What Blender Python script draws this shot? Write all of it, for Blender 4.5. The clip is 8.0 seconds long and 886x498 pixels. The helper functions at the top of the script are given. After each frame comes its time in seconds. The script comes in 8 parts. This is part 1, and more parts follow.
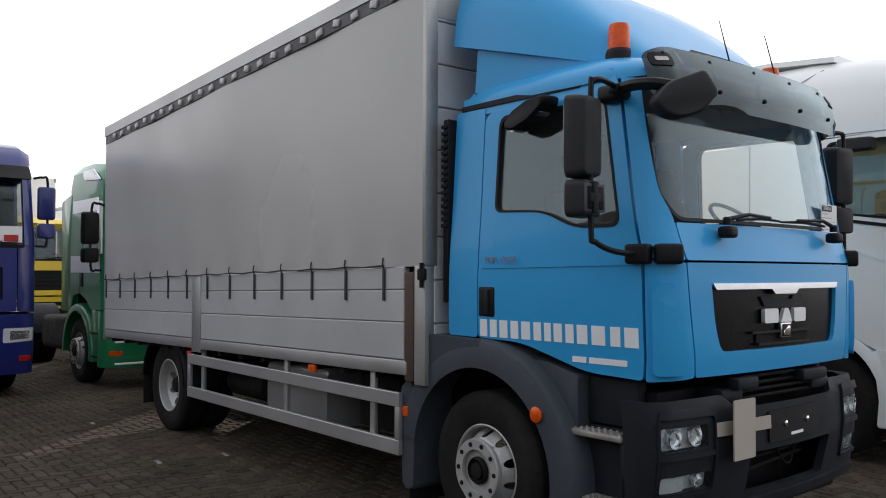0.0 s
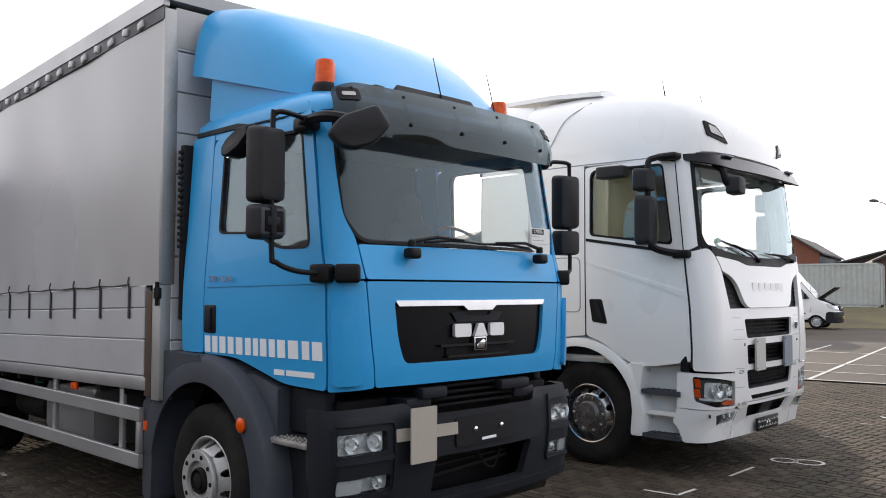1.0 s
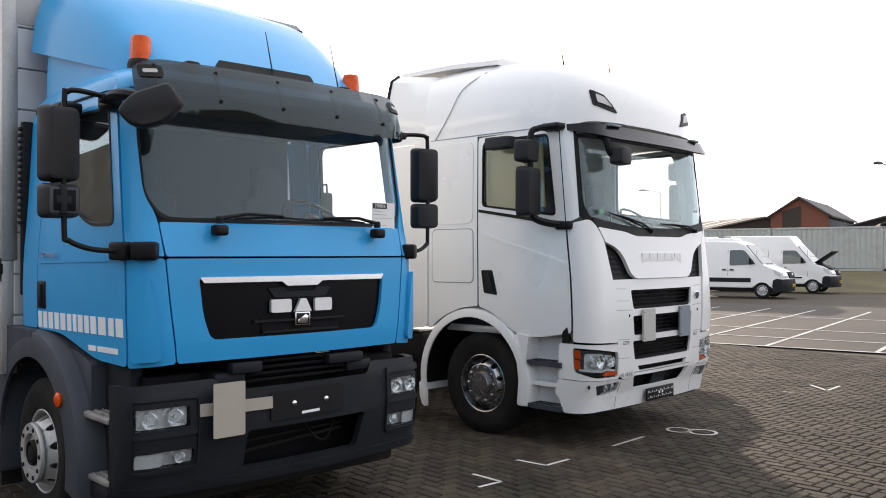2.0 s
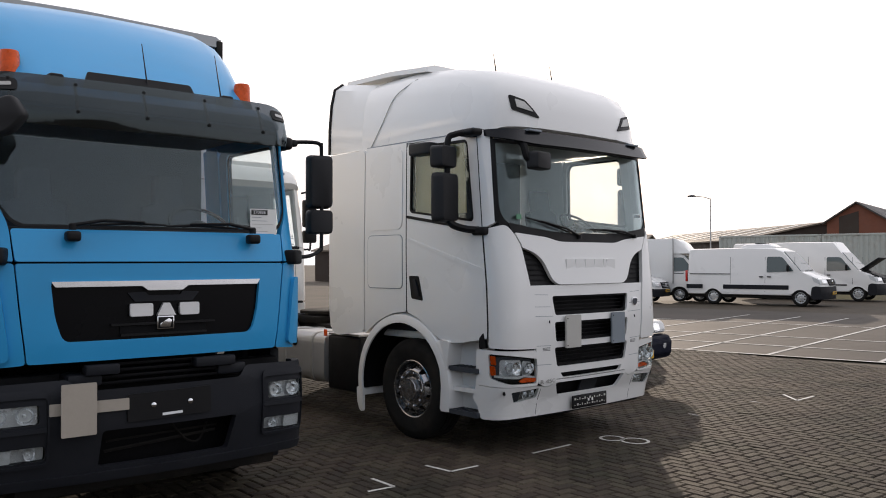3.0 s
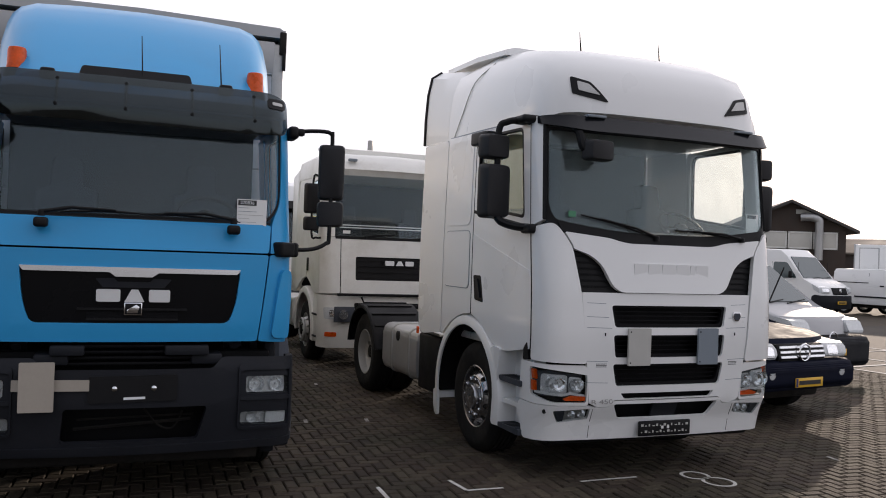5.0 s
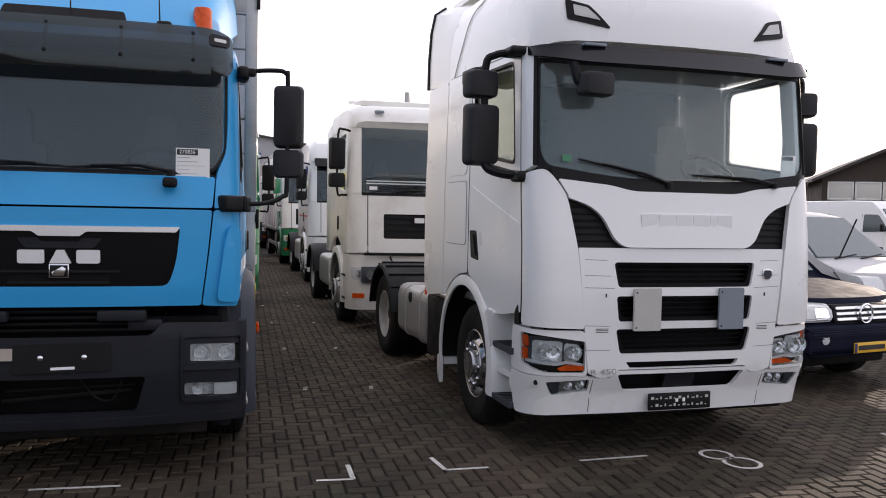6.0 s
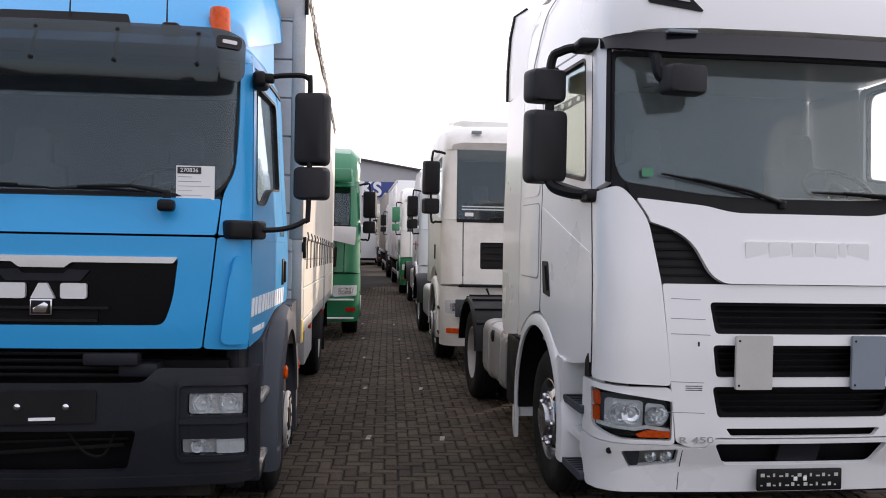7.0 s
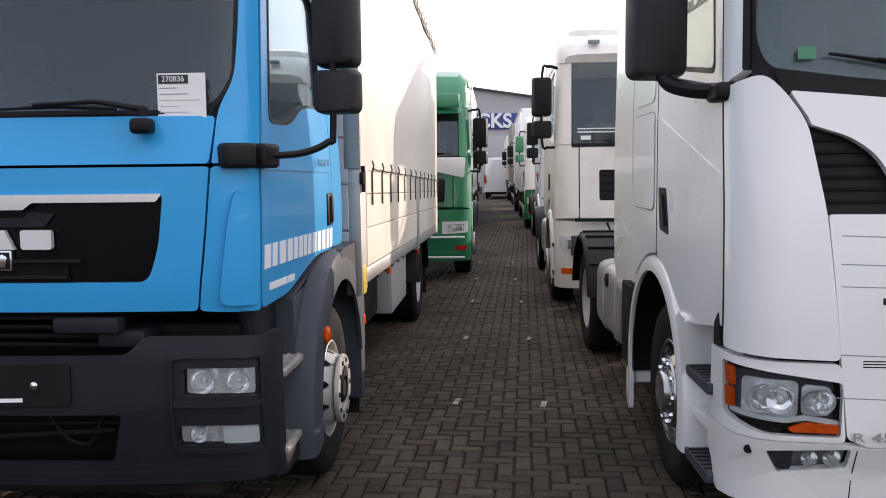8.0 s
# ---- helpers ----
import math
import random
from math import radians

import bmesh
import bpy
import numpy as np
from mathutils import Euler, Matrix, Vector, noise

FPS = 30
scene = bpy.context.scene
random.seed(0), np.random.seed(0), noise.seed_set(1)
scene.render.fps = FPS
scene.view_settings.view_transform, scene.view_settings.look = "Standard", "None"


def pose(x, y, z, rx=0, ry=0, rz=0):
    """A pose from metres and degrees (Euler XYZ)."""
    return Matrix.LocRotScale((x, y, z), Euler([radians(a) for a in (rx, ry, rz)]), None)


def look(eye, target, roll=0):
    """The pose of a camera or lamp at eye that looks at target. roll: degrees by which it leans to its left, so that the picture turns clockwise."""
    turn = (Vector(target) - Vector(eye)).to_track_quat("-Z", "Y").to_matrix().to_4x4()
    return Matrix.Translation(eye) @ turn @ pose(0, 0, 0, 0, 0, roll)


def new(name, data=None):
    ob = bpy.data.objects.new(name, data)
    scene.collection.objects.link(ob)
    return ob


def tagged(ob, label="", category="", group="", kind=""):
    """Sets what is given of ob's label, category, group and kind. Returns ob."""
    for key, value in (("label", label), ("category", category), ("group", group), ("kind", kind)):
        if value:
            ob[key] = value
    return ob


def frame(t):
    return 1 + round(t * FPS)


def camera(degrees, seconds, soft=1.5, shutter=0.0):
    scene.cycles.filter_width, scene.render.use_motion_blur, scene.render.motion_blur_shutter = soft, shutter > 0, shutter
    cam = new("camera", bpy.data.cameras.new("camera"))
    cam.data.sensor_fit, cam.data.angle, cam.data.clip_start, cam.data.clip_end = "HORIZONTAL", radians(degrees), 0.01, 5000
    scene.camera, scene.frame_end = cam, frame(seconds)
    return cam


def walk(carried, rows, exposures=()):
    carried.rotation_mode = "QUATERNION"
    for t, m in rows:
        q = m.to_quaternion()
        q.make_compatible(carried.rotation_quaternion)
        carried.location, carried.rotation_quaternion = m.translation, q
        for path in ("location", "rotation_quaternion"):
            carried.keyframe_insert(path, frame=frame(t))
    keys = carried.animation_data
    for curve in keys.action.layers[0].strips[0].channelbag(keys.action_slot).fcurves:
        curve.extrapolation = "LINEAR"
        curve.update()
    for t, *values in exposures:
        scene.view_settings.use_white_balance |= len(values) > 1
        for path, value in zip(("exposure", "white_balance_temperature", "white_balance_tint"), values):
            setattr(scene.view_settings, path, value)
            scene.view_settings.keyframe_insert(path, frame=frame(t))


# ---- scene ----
cam = camera(55.0, 8.0, soft=1.0)
PATH = [
    (0, (-4.817, -2.781, 1.763), (-3.584, -1.208, 1.815), 0.2),
    (0.2, (-4.688, -3.006, 1.759), (-3.381, -1.494, 1.81), -0.2),
    (0.5, (-4.459, -3.321, 1.744), (-3.094, -1.86, 1.793), 1.9),
    (0.7, (-4.283, -3.545, 1.79), (-2.894, -2.107, 1.834), 2.6),
    (1, (-4.079, -3.887, 1.757), (-2.694, -2.447, 1.856), 0.1),
    (1.5, (-3.636, -4.384, 1.792), (-2.347, -2.856, 1.83), 0.7),
    (2, (-3.124, -4.795, 1.834), (-1.774, -3.32, 1.848), -0.1),
    (2.2, (-2.949, -5.008, 1.832), (-1.554, -3.575, 1.872), -0.2),
    (3.5, (-1.541, -5.989, 1.809), (-0.474, -4.298, 1.831), -0.2),
    (4, (-1.016, -6.159, 1.826), (-0.086, -4.389, 1.854), -0.6),
    (4.5, (-0.472, -6.256, 1.866), (0.349, -4.433, 1.922), -0.4),
    (4.7, (-0.237, -6.283, 1.887), (0.509, -4.428, 1.902), 1.2),
    (5.8, (0.94, -5.87, 1.84), (1.429, -3.93, 1.838), 0.7),
    (6, (1.13, -5.734, 1.846), (1.585, -3.789, 1.755), 1.2),
    (6.5, (1.522, -5.281, 1.852), (1.789, -3.301, 1.776), 1.8),
    (7, (1.9, -4.804, 1.846), (2.028, -2.808, 1.816), 1.1),
    (7.5, (2.128, -4.188, 1.802), (2.075, -2.195, 1.65), 1.8),
    (8, (2.284, -3.487, 1.791), (2.091, -1.505, 1.605), -0.6),
]
walk(cam, [(t, look(eye, target, roll)) for t, eye, target, roll in PATH],
     [(0, 0.55, 6550, 12), (1.0, 0.9, 6550, 14), (2.2, 0.9, 6550, 14), (3.3, 0.15, 6600, 15), (4.7, 0.13, 6550, 16), (5.8, 0.5, 6450, 20), (7.0, 0.82, 6450, 20), (7.5, 0.82, 6450, 20), (8.0, 1.0, 6450, 19)])

# ---- daylight: low hazy sun behind the parked lorries ----
SUN_AZ, SUN_EL = 47.0, 12.5          # degrees clockwise from +y, and above the horizon
world = bpy.data.worlds.new("hazy_sky")
scene.world = world
world.use_nodes = True
_nt = world.node_tree
_nt.nodes.clear()
_out = _nt.nodes.new("ShaderNodeOutputWorld")
_bg = _nt.nodes.new("ShaderNodeBackground")
_sky = _nt.nodes.new("ShaderNodeTexSky")
_sky.sky_type = "NISHITA"
_sky.sun_disc = False
_sky.sun_elevation, _sky.sun_rotation = radians(SUN_EL), radians(SUN_AZ)
_sky.dust_density, _sky.air_density, _sky.ozone_density = 4.0, 1.0, 1.0
_mix = _nt.nodes.new("ShaderNodeMix")
_mix.data_type = "RGBA"
# the haze is thick round the sun and thins out towards the opposite sky
_dir = _nt.nodes.new("ShaderNodeTexCoord")
_dot = _nt.nodes.new("ShaderNodeVectorMath")
_dot.operation = "DOT_PRODUCT"
_dot.inputs[1].default_value = (math.sin(radians(SUN_AZ)) * math.cos(radians(SUN_EL)), math.cos(radians(SUN_AZ)) * math.cos(radians(SUN_EL)), math.sin(radians(SUN_EL)))
_nt.links.new(_dir.outputs["Generated"], _dot.inputs[0])
_haze = _nt.nodes.new("ShaderNodeMapRange")
_haze.interpolation_type = "SMOOTHSTEP"
_haze.inputs["From Min"].default_value, _haze.inputs["From Max"].default_value = -1.0, 0.55
_haze.inputs["To Min"].default_value, _haze.inputs["To Max"].default_value = 0.34, 0.92
_nt.links.new(_dot.outputs["Value"], _haze.inputs["Value"])
_nt.links.new(_haze.outputs["Result"], _mix.inputs["Factor"])
_mix.inputs["B"].default_value = (8.9, 9.05, 9.45, 1.0)   # thin high cloud that whitens the whole sky
_nt.links.new(_sky.outputs["Color"], _mix.inputs["A"])
_nt.links.new(_mix.outputs["Result"], _bg.inputs["Color"])
_bg.inputs["Strength"].default_value = 0.11
_nt.links.new(_bg.outputs["Background"], _out.inputs["Surface"])
_sun = bpy.data.lights.new("sun", "SUN")
_sun.energy, _sun.angle, _sun.color = 2.0, radians(0.6), (1.0, 0.86, 0.68)
sun = new("sun", _sun)
_d = Vector((math.sin(radians(SUN_AZ)) * math.cos(radians(SUN_EL)), math.cos(radians(SUN_AZ)) * math.cos(radians(SUN_EL)), math.sin(radians(SUN_EL))))
sun.matrix_world = look(_d * 60, (0, 0, 0))

from mathutils.bvhtree import BVHTree


# ---- materials ----
def material(name, colour, rough=0.5, metal=0.0, grain=0.08, size=6.0, fine=60.0, bump=0.02, coat=0.0, spec=0.5, dirt=None, dirt_amount=0.0, rand=0.0):
    """A painted, plastic, metal or mineral surface with variation at two scales, optional dirt patches and coat."""
    m = bpy.data.materials.new(name)
    m.use_nodes = True
    nt = m.node_tree
    b = nt.nodes["Principled BSDF"]
    co = nt.nodes.new("ShaderNodeTexCoord")
    n1 = nt.nodes.new("ShaderNodeTexNoise")
    n1.inputs["Scale"].default_value, n1.inputs["Detail"].default_value = size, 5.0
    n2 = nt.nodes.new("ShaderNodeTexNoise")
    n2.inputs["Scale"].default_value, n2.inputs["Detail"].default_value = fine, 3.0
    nt.links.new(co.outputs["Object"], n1.inputs["Vector"])
    nt.links.new(co.outputs["Object"], n2.inputs["Vector"])
    add = nt.nodes.new("ShaderNodeMath")
    add.operation = "MULTIPLY_ADD"
    nt.links.new(n1.outputs["Fac"], add.inputs[0])
    add.inputs[1].default_value = 0.65
    half = nt.nodes.new("ShaderNodeMath")
    half.operation = "MULTIPLY"
    half.inputs[1].default_value = 0.35
    nt.links.new(n2.outputs["Fac"], half.inputs[0])
    nt.links.new(half.outputs[0], add.inputs[2])
    ramp = nt.nodes.new("ShaderNodeMapRange")
    ramp.inputs["From Min"].default_value, ramp.inputs["From Max"].default_value = 0.25, 0.75
    ramp.inputs["To Min"].default_value, ramp.inputs["To Max"].default_value = 1 - grain, 1 + grain
    nt.links.new(add.outputs[0], ramp.inputs["Value"])
    scale = nt.nodes.new("ShaderNodeVectorMath")
    scale.operation = "SCALE"
    scale.inputs[0].default_value = colour[:3]
    nt.links.new(ramp.outputs["Result"], scale.inputs["Scale"])
    last = scale.outputs["Vector"]
    if rand:
        info = nt.nodes.new("ShaderNodeObjectInfo")
        r = nt.nodes.new("ShaderNodeMapRange")
        r.inputs["To Min"].default_value, r.inputs["To Max"].default_value = 1 - rand, 1 + rand
        nt.links.new(info.outputs["Random"], r.inputs["Value"])
        s2 = nt.nodes.new("ShaderNodeVectorMath")
        s2.operation = "SCALE"
        nt.links.new(last, s2.inputs[0])
        nt.links.new(r.outputs["Result"], s2.inputs["Scale"])
        last = s2.outputs["Vector"]
    if dirt:
        n3 = nt.nodes.new("ShaderNodeTexNoise")
        n3.inputs["Scale"].default_value, n3.inputs["Detail"].default_value, n3.inputs["Roughness"].default_value = 2.2, 8.0, 0.7
        nt.links.new(co.outputs["Object"], n3.inputs["Vector"])
        r3 = nt.nodes.new("ShaderNodeMapRange")
        r3.inputs["From Min"].default_value, r3.inputs["From Max"].default_value = 0.48, 0.75
        r3.inputs["To Max"].default_value = dirt_amount
        nt.links.new(n3.outputs["Fac"], r3.inputs["Value"])
        mx = nt.nodes.new("ShaderNodeMix")
        mx.data_type = "RGBA"
        nt.links.new(r3.outputs["Result"], mx.inputs["Factor"])
        nt.links.new(last, mx.inputs["A"])
        mx.inputs["B"].default_value = (*dirt[:3], 1)
        last = mx.outputs["Result"]
    nt.links.new(last, b.inputs["Base Color"])
    rr = nt.nodes.new("ShaderNodeMapRange")
    rr.inputs["From Min"].default_value, rr.inputs["From Max"].default_value = 0.3, 0.7
    rr.inputs["To Min"].default_value, rr.inputs["To Max"].default_value = max(0.02, rough * 0.8), min(1.0, rough * 1.2)
    nt.links.new(n1.outputs["Fac"], rr.inputs["Value"])
    nt.links.new(rr.outputs["Result"], b.inputs["Roughness"])
    b.inputs["Metallic"].default_value = metal
    b.inputs["Coat Weight"].default_value = coat
    b.inputs["Coat Roughness"].default_value = 0.06
    b.inputs["Specular IOR Level"].default_value = spec
    if bump:
        bp = nt.nodes.new("ShaderNodeBump")
        bp.inputs["Strength"].default_value, bp.inputs["Distance"].default_value = min(1.0, bump * 8), 0.01
        nt.links.new(n2.outputs["Fac"], bp.inputs["Height"])
        nt.links.new(bp.outputs["Normal"], b.inputs["Normal"])
    return m


def glass(name, tint, rough=0.0, film=0.0, f0=0.022):
    """Automotive pane: clear, tinted, with real reflections and a thin film of dust; thin, so no bending of light."""
    m = bpy.data.materials.new(name)
    m.use_nodes = True
    nt = m.node_tree
    nt.nodes.clear()
    out = nt.nodes.new("ShaderNodeOutputMaterial")
    tr = nt.nodes.new("ShaderNodeBsdfTransparent")
    tr.inputs["Color"].default_value = (*tint, 1)
    gl = nt.nodes.new("ShaderNodeBsdfGlossy")
    gl.inputs["Roughness"].default_value = rough
    gl.inputs["Color"].default_value = (0.82, 0.96, 1.0, 1)
    lw = nt.nodes.new("ShaderNodeLayerWeight")
    lw.inputs["Blend"].default_value = 0.5
    p5 = nt.nodes.new("ShaderNodeMath")
    p5.operation = "POWER"
    p5.inputs[1].default_value = 4.0
    nt.links.new(lw.outputs["Facing"], p5.inputs[0])
    fr = nt.nodes.new("ShaderNodeMapRange")
    fr.inputs["To Min"].default_value, fr.inputs["To Max"].default_value = f0, 1.0
    nt.links.new(p5.outputs[0], fr.inputs["Value"])
    mix = nt.nodes.new("ShaderNodeMixShader")
    nt.links.new(fr.outputs["Result"], mix.inputs["Fac"])
    nt.links.new(tr.outputs["BSDF"], mix.inputs[1])
    nt.links.new(gl.outputs["BSDF"], mix.inputs[2])
    last = mix.outputs["Shader"]
    if film:
        df = nt.nodes.new("ShaderNodeBsdfDiffuse")
        df.inputs["Color"].default_value = (0.52, 0.64, 0.66, 1)
        tl = nt.nodes.new("ShaderNodeBsdfTranslucent")
        tl.inputs["Color"].default_value = (0.6, 0.6, 0.58, 1)
        both = nt.nodes.new("ShaderNodeMixShader")
        both.inputs["Fac"].default_value = 0.4
        nt.links.new(df.outputs["BSDF"], both.inputs[1])
        nt.links.new(tl.outputs["BSDF"], both.inputs[2])
        co = nt.nodes.new("ShaderNodeTexCoord")
        no = nt.nodes.new("ShaderNodeTexNoise")
        no.inputs["Scale"].default_value, no.inputs["Detail"].default_value = 2.5, 6.0
        nt.links.new(co.outputs["Object"], no.inputs["Vector"])
        rg = nt.nodes.new("ShaderNodeMapRange")
        rg.inputs["From Min"].default_value, rg.inputs["From Max"].default_value = 0.3, 0.75
        rg.inputs["To Min"].default_value, rg.inputs["To Max"].default_value = film * 0.7, film * 1.4
        nt.links.new(no.outputs["Fac"], rg.inputs["Value"])
        m2 = nt.nodes.new("ShaderNodeMixShader")
        nt.links.new(rg.outputs["Result"], m2.inputs["Fac"])
        nt.links.new(last, m2.inputs[1])
        nt.links.new(both.outputs["Shader"], m2.inputs[2])
        last = m2.outputs["Shader"]
    nt.links.new(last, out.inputs["Surface"])
    return m


SKYBLUE = material("sky_blue_paint", (0.024, 0.325, 0.66), 0.35, grain=0.03, size=1.5, fine=200, bump=0.0, coat=0.22, spec=0.3, dirt=(0.045, 0.27, 0.52), dirt_amount=0.25)
WHITE = material("white_paint", (0.82, 0.82, 0.81), 0.32, grain=0.02, size=1.2, fine=200, bump=0.0, coat=0.6)
OLDWHITE = material("weathered_white_paint", (0.76, 0.75, 0.71), 0.4, grain=0.05, size=1.5, bump=0.0, coat=0.2, dirt=(0.42, 0.38, 0.30), dirt_amount=0.4)
GREEN = material("green_paint", (0.012, 0.20, 0.085), 0.35, grain=0.05, size=1.5, bump=0.0, coat=0.5, dirt=(0.03, 0.15, 0.08), dirt_amount=0.3)
NAVY = material("navy_paint", (0.012, 0.02, 0.16), 0.35, grain=0.05, size=1.5, bump=0.0, coat=0.5)
CREAM = material("cream_paint", (0.62, 0.58, 0.44), 0.4, grain=0.05, size=1.5, bump=0.0, coat=0.3, dirt=(0.4, 0.36, 0.26), dirt_amount=0.3)
YELLOW = material("yellow_paint", (0.72, 0.50, 0.02), 0.4, grain=0.05, size=1.5, bump=0.0, coat=0.3)
RED = material("red_paint", (0.45, 0.02, 0.02), 0.4, grain=0.05, bump=0.0, coat=0.3)
BLACKCAR = material("dark_blue_black_paint", (0.010, 0.012, 0.024), 0.6, spec=0.04, grain=0.05, bump=0.0)
SILVER = material("silver_paint", (0.55, 0.57, 0.58), 0.3, metal=0.4, grain=0.03, bump=0.0, coat=0.5)
PALESILVER = material("pale_silver_paint", (0.50, 0.50, 0.51), 0.5, grain=0.03, bump=0.0, spec=0.2)
PLASTIC = material("dark_grey_plastic", (0.013, 0.0145, 0.019), 0.6, spec=0.2, grain=0.15, size=3, fine=180, bump=0.02, dirt=(0.026, 0.025, 0.025), dirt_amount=0.35)
FENDER = material("slate_grey_plastic", (0.046, 0.053, 0.067), 0.55, spec=0.3, grain=0.1, size=3, fine=180, bump=0.015, dirt=(0.10, 0.095, 0.09), dirt_amount=0.4)
BLACK = material("black_plastic", (0.007, 0.007, 0.008), 0.5, spec=0.2, grain=0.15, size=4, fine=150, bump=0.015, dirt=(0.022, 0.02, 0.018), dirt_amount=0.3)
MIRRORGREY = material("mirror_housing_plastic", (0.022, 0.022, 0.024), 0.55, spec=0.25, grain=0.12, size=4, fine=160, bump=0.012, dirt=(0.04, 0.038, 0.036), dirt_amount=0.3)
VISORGLOSS = material("glossy_dark_visor", (0.008, 0.009, 0.012), 0.2, spec=0.2, grain=0.05, size=3, bump=0.0, coat=0.12)
GRILLEBLACK = material("gloss_black_grille", (0.003, 0.003, 0.004), 0.25, spec=0.12, grain=0.05, size=3, bump=0.0)
MESHBLACK = material("black_grille_mesh", (0.005, 0.005, 0.006), 0.6, spec=0.12, grain=0.2, size=8, bump=0.02)

RUBBER = material("tyre_rubber", (0.011, 0.011, 0.011), 0.85, spec=0.2, grain=0.25, size=6, fine=120, bump=0.04, dirt=(0.045, 0.038, 0.03), dirt_amount=0.5)
STEEL = material("dull_steel", (0.42, 0.42, 0.41), 0.5, metal=0.7, grain=0.15, size=5, bump=0.02, dirt=(0.25, 0.2, 0.15), dirt_amount=0.4)
RIMGREY = material("painted_rim_silver", (0.46, 0.46, 0.45), 0.45, metal=0.35, grain=0.12, size=8, bump=0.02, dirt=(0.28, 0.22, 0.15), dirt_amount=0.5)
ALLOY = material("polished_alloy", (0.40, 0.40, 0.41), 0.24, metal=0.9, grain=0.06, size=8, bump=0.0)
CHROME = material("chrome", (0.75, 0.76, 0.78), 0.15, metal=1.0, grain=0.02, bump=0.0)
BADGE = material("satin_chrome_badge", (0.86, 0.87, 0.88), 0.3, metal=0.6, grain=0.0, size=3, bump=0.0)
ALU = material("brushed_aluminium", (0.44, 0.44, 0.44), 0.42, metal=0.6, grain=0.08, size=2.0, fine=80, bump=0.01, dirt=(0.35, 0.33, 0.30), dirt_amount=0.4)
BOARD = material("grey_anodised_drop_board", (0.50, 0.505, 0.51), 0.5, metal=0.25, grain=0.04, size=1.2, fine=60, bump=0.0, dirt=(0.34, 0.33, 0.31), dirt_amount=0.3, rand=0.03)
# drop board for the sunny +x side: warm sunlight put into the colour
SUNLITBOARD = material("sunlit_cream_drop_board", (0.66, 0.62, 0.52), 0.5, grain=0.05, size=1.2, fine=60, bump=0.0, dirt=(0.48, 0.44, 0.36), dirt_amount=0.3, rand=0.03)
HEADBOARD = material("grey_blue_headboard_panel", (0.56, 0.58, 0.60), 0.5, metal=0.2, grain=0.05, size=1.5, bump=0.0, dirt=(0.25, 0.25, 0.25), dirt_amount=0.3, rand=0.04)
# broad grain mottles the curtain like soft dark reflections; dirt adds faint stains
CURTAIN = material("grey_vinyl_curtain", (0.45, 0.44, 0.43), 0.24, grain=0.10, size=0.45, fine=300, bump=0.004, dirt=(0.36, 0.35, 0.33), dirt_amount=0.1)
# curtain for the sunny +x side, its cream tone standing for sunlight
SUNLITCURTAIN = material("sunlit_cream_vinyl_curtain", (0.70, 0.66, 0.58), 0.4, grain=0.04, size=0.8, fine=300, bump=0.004, dirt=(0.5, 0.46, 0.38), dirt_amount=0.3)
DARKVINYL = material("dark_vinyl_strip", (0.05, 0.05, 0.055), 0.5, grain=0.15, bump=0.01)
AMBER = material("amber_lens", (0.72, 0.085, 0.003), 0.3, spec=0.25, grain=0.3, size=16, bump=0.0, coat=0.2)
REDLENS = material("red_lens", (0.55, 0.015, 0.01), 0.2, grain=0.06, size=20, bump=0.0, coat=0.8)
REFLECTOR = material("lamp_reflector", (0.90, 0.91, 0.92), 0.13, metal=0.9, grain=0.08, size=22, fine=45, bump=0.03)
LAMPTRAY = material("bright_lamp_housing", (0.72, 0.74, 0.76), 0.25, metal=0.35, grain=0.12, size=18, fine=45, bump=0.02)
LENSGREY = material("frosted_lamp_lens", (0.6, 0.62, 0.63), 0.2, grain=0.15, size=30, fine=90, bump=0.05, coat=0.6)
PAPER = material("white_paper", (0.82, 0.82, 0.8), 0.7, grain=0.02, bump=0.0)
INK = material("black_print", (0.02, 0.02, 0.02), 0.6, grain=0.1, bump=0.0)
LETTER = material("white_lettering", (0.8, 0.82, 0.83), 0.5, grain=0.03, bump=0.0)
BEIGEPLATE = material("beige_sign_plate", (0.40, 0.355, 0.30), 0.55, grain=0.06, size=3, bump=0.005, dirt=(0.25, 0.22, 0.18), dirt_amount=0.3)
BRACKET = material("beige_grey_bracket", (0.48, 0.47, 0.44), 0.5, grain=0.05, bump=0.0)
BRACKET2 = material("blue_grey_bracket", (0.20, 0.235, 0.27), 0.5, grain=0.05, bump=0.0)
CABIN = material("grey_cabin_trim", (0.030, 0.034, 0.040), 0.85, spec=0.15, grain=0.15, bump=0.0)
SEATCLOTH = material("grey_seat_cloth", (0.030, 0.036, 0.046), 0.9, spec=0.1, grain=0.2, bump=0.02)
CABLIGHT = material("light_cabin_lining", (0.15, 0.15, 0.15), 0.8, grain=0.08, bump=0.0)
RUST = material("rusty_steel", (0.075, 0.045, 0.03), 0.8, grain=0.35, size=8, bump=0.04)
TREAD = material("dusty_step_metal", (0.36, 0.345, 0.32), 0.5, metal=0.5, grain=0.25, size=6, fine=90, bump=0.03, dirt=(0.08, 0.06, 0.045), dirt_amount=0.5)
CHASSIS = material("dirty_chassis_steel", (0.014, 0.013, 0.012), 0.75, spec=0.15, grain=0.3, size=4, bump=0.03, dirt=(0.045, 0.036, 0.028), dirt_amount=0.6)
YELLOWPLATE = material("yellow_number_plate", (0.78, 0.45, 0.03), 0.4, grain=0.03, bump=0.0)
CURTAINCLOTH = material("ochre_cab_curtain", (0.28, 0.23, 0.11), 0.9, grain=0.15, size=10, bump=0.02)
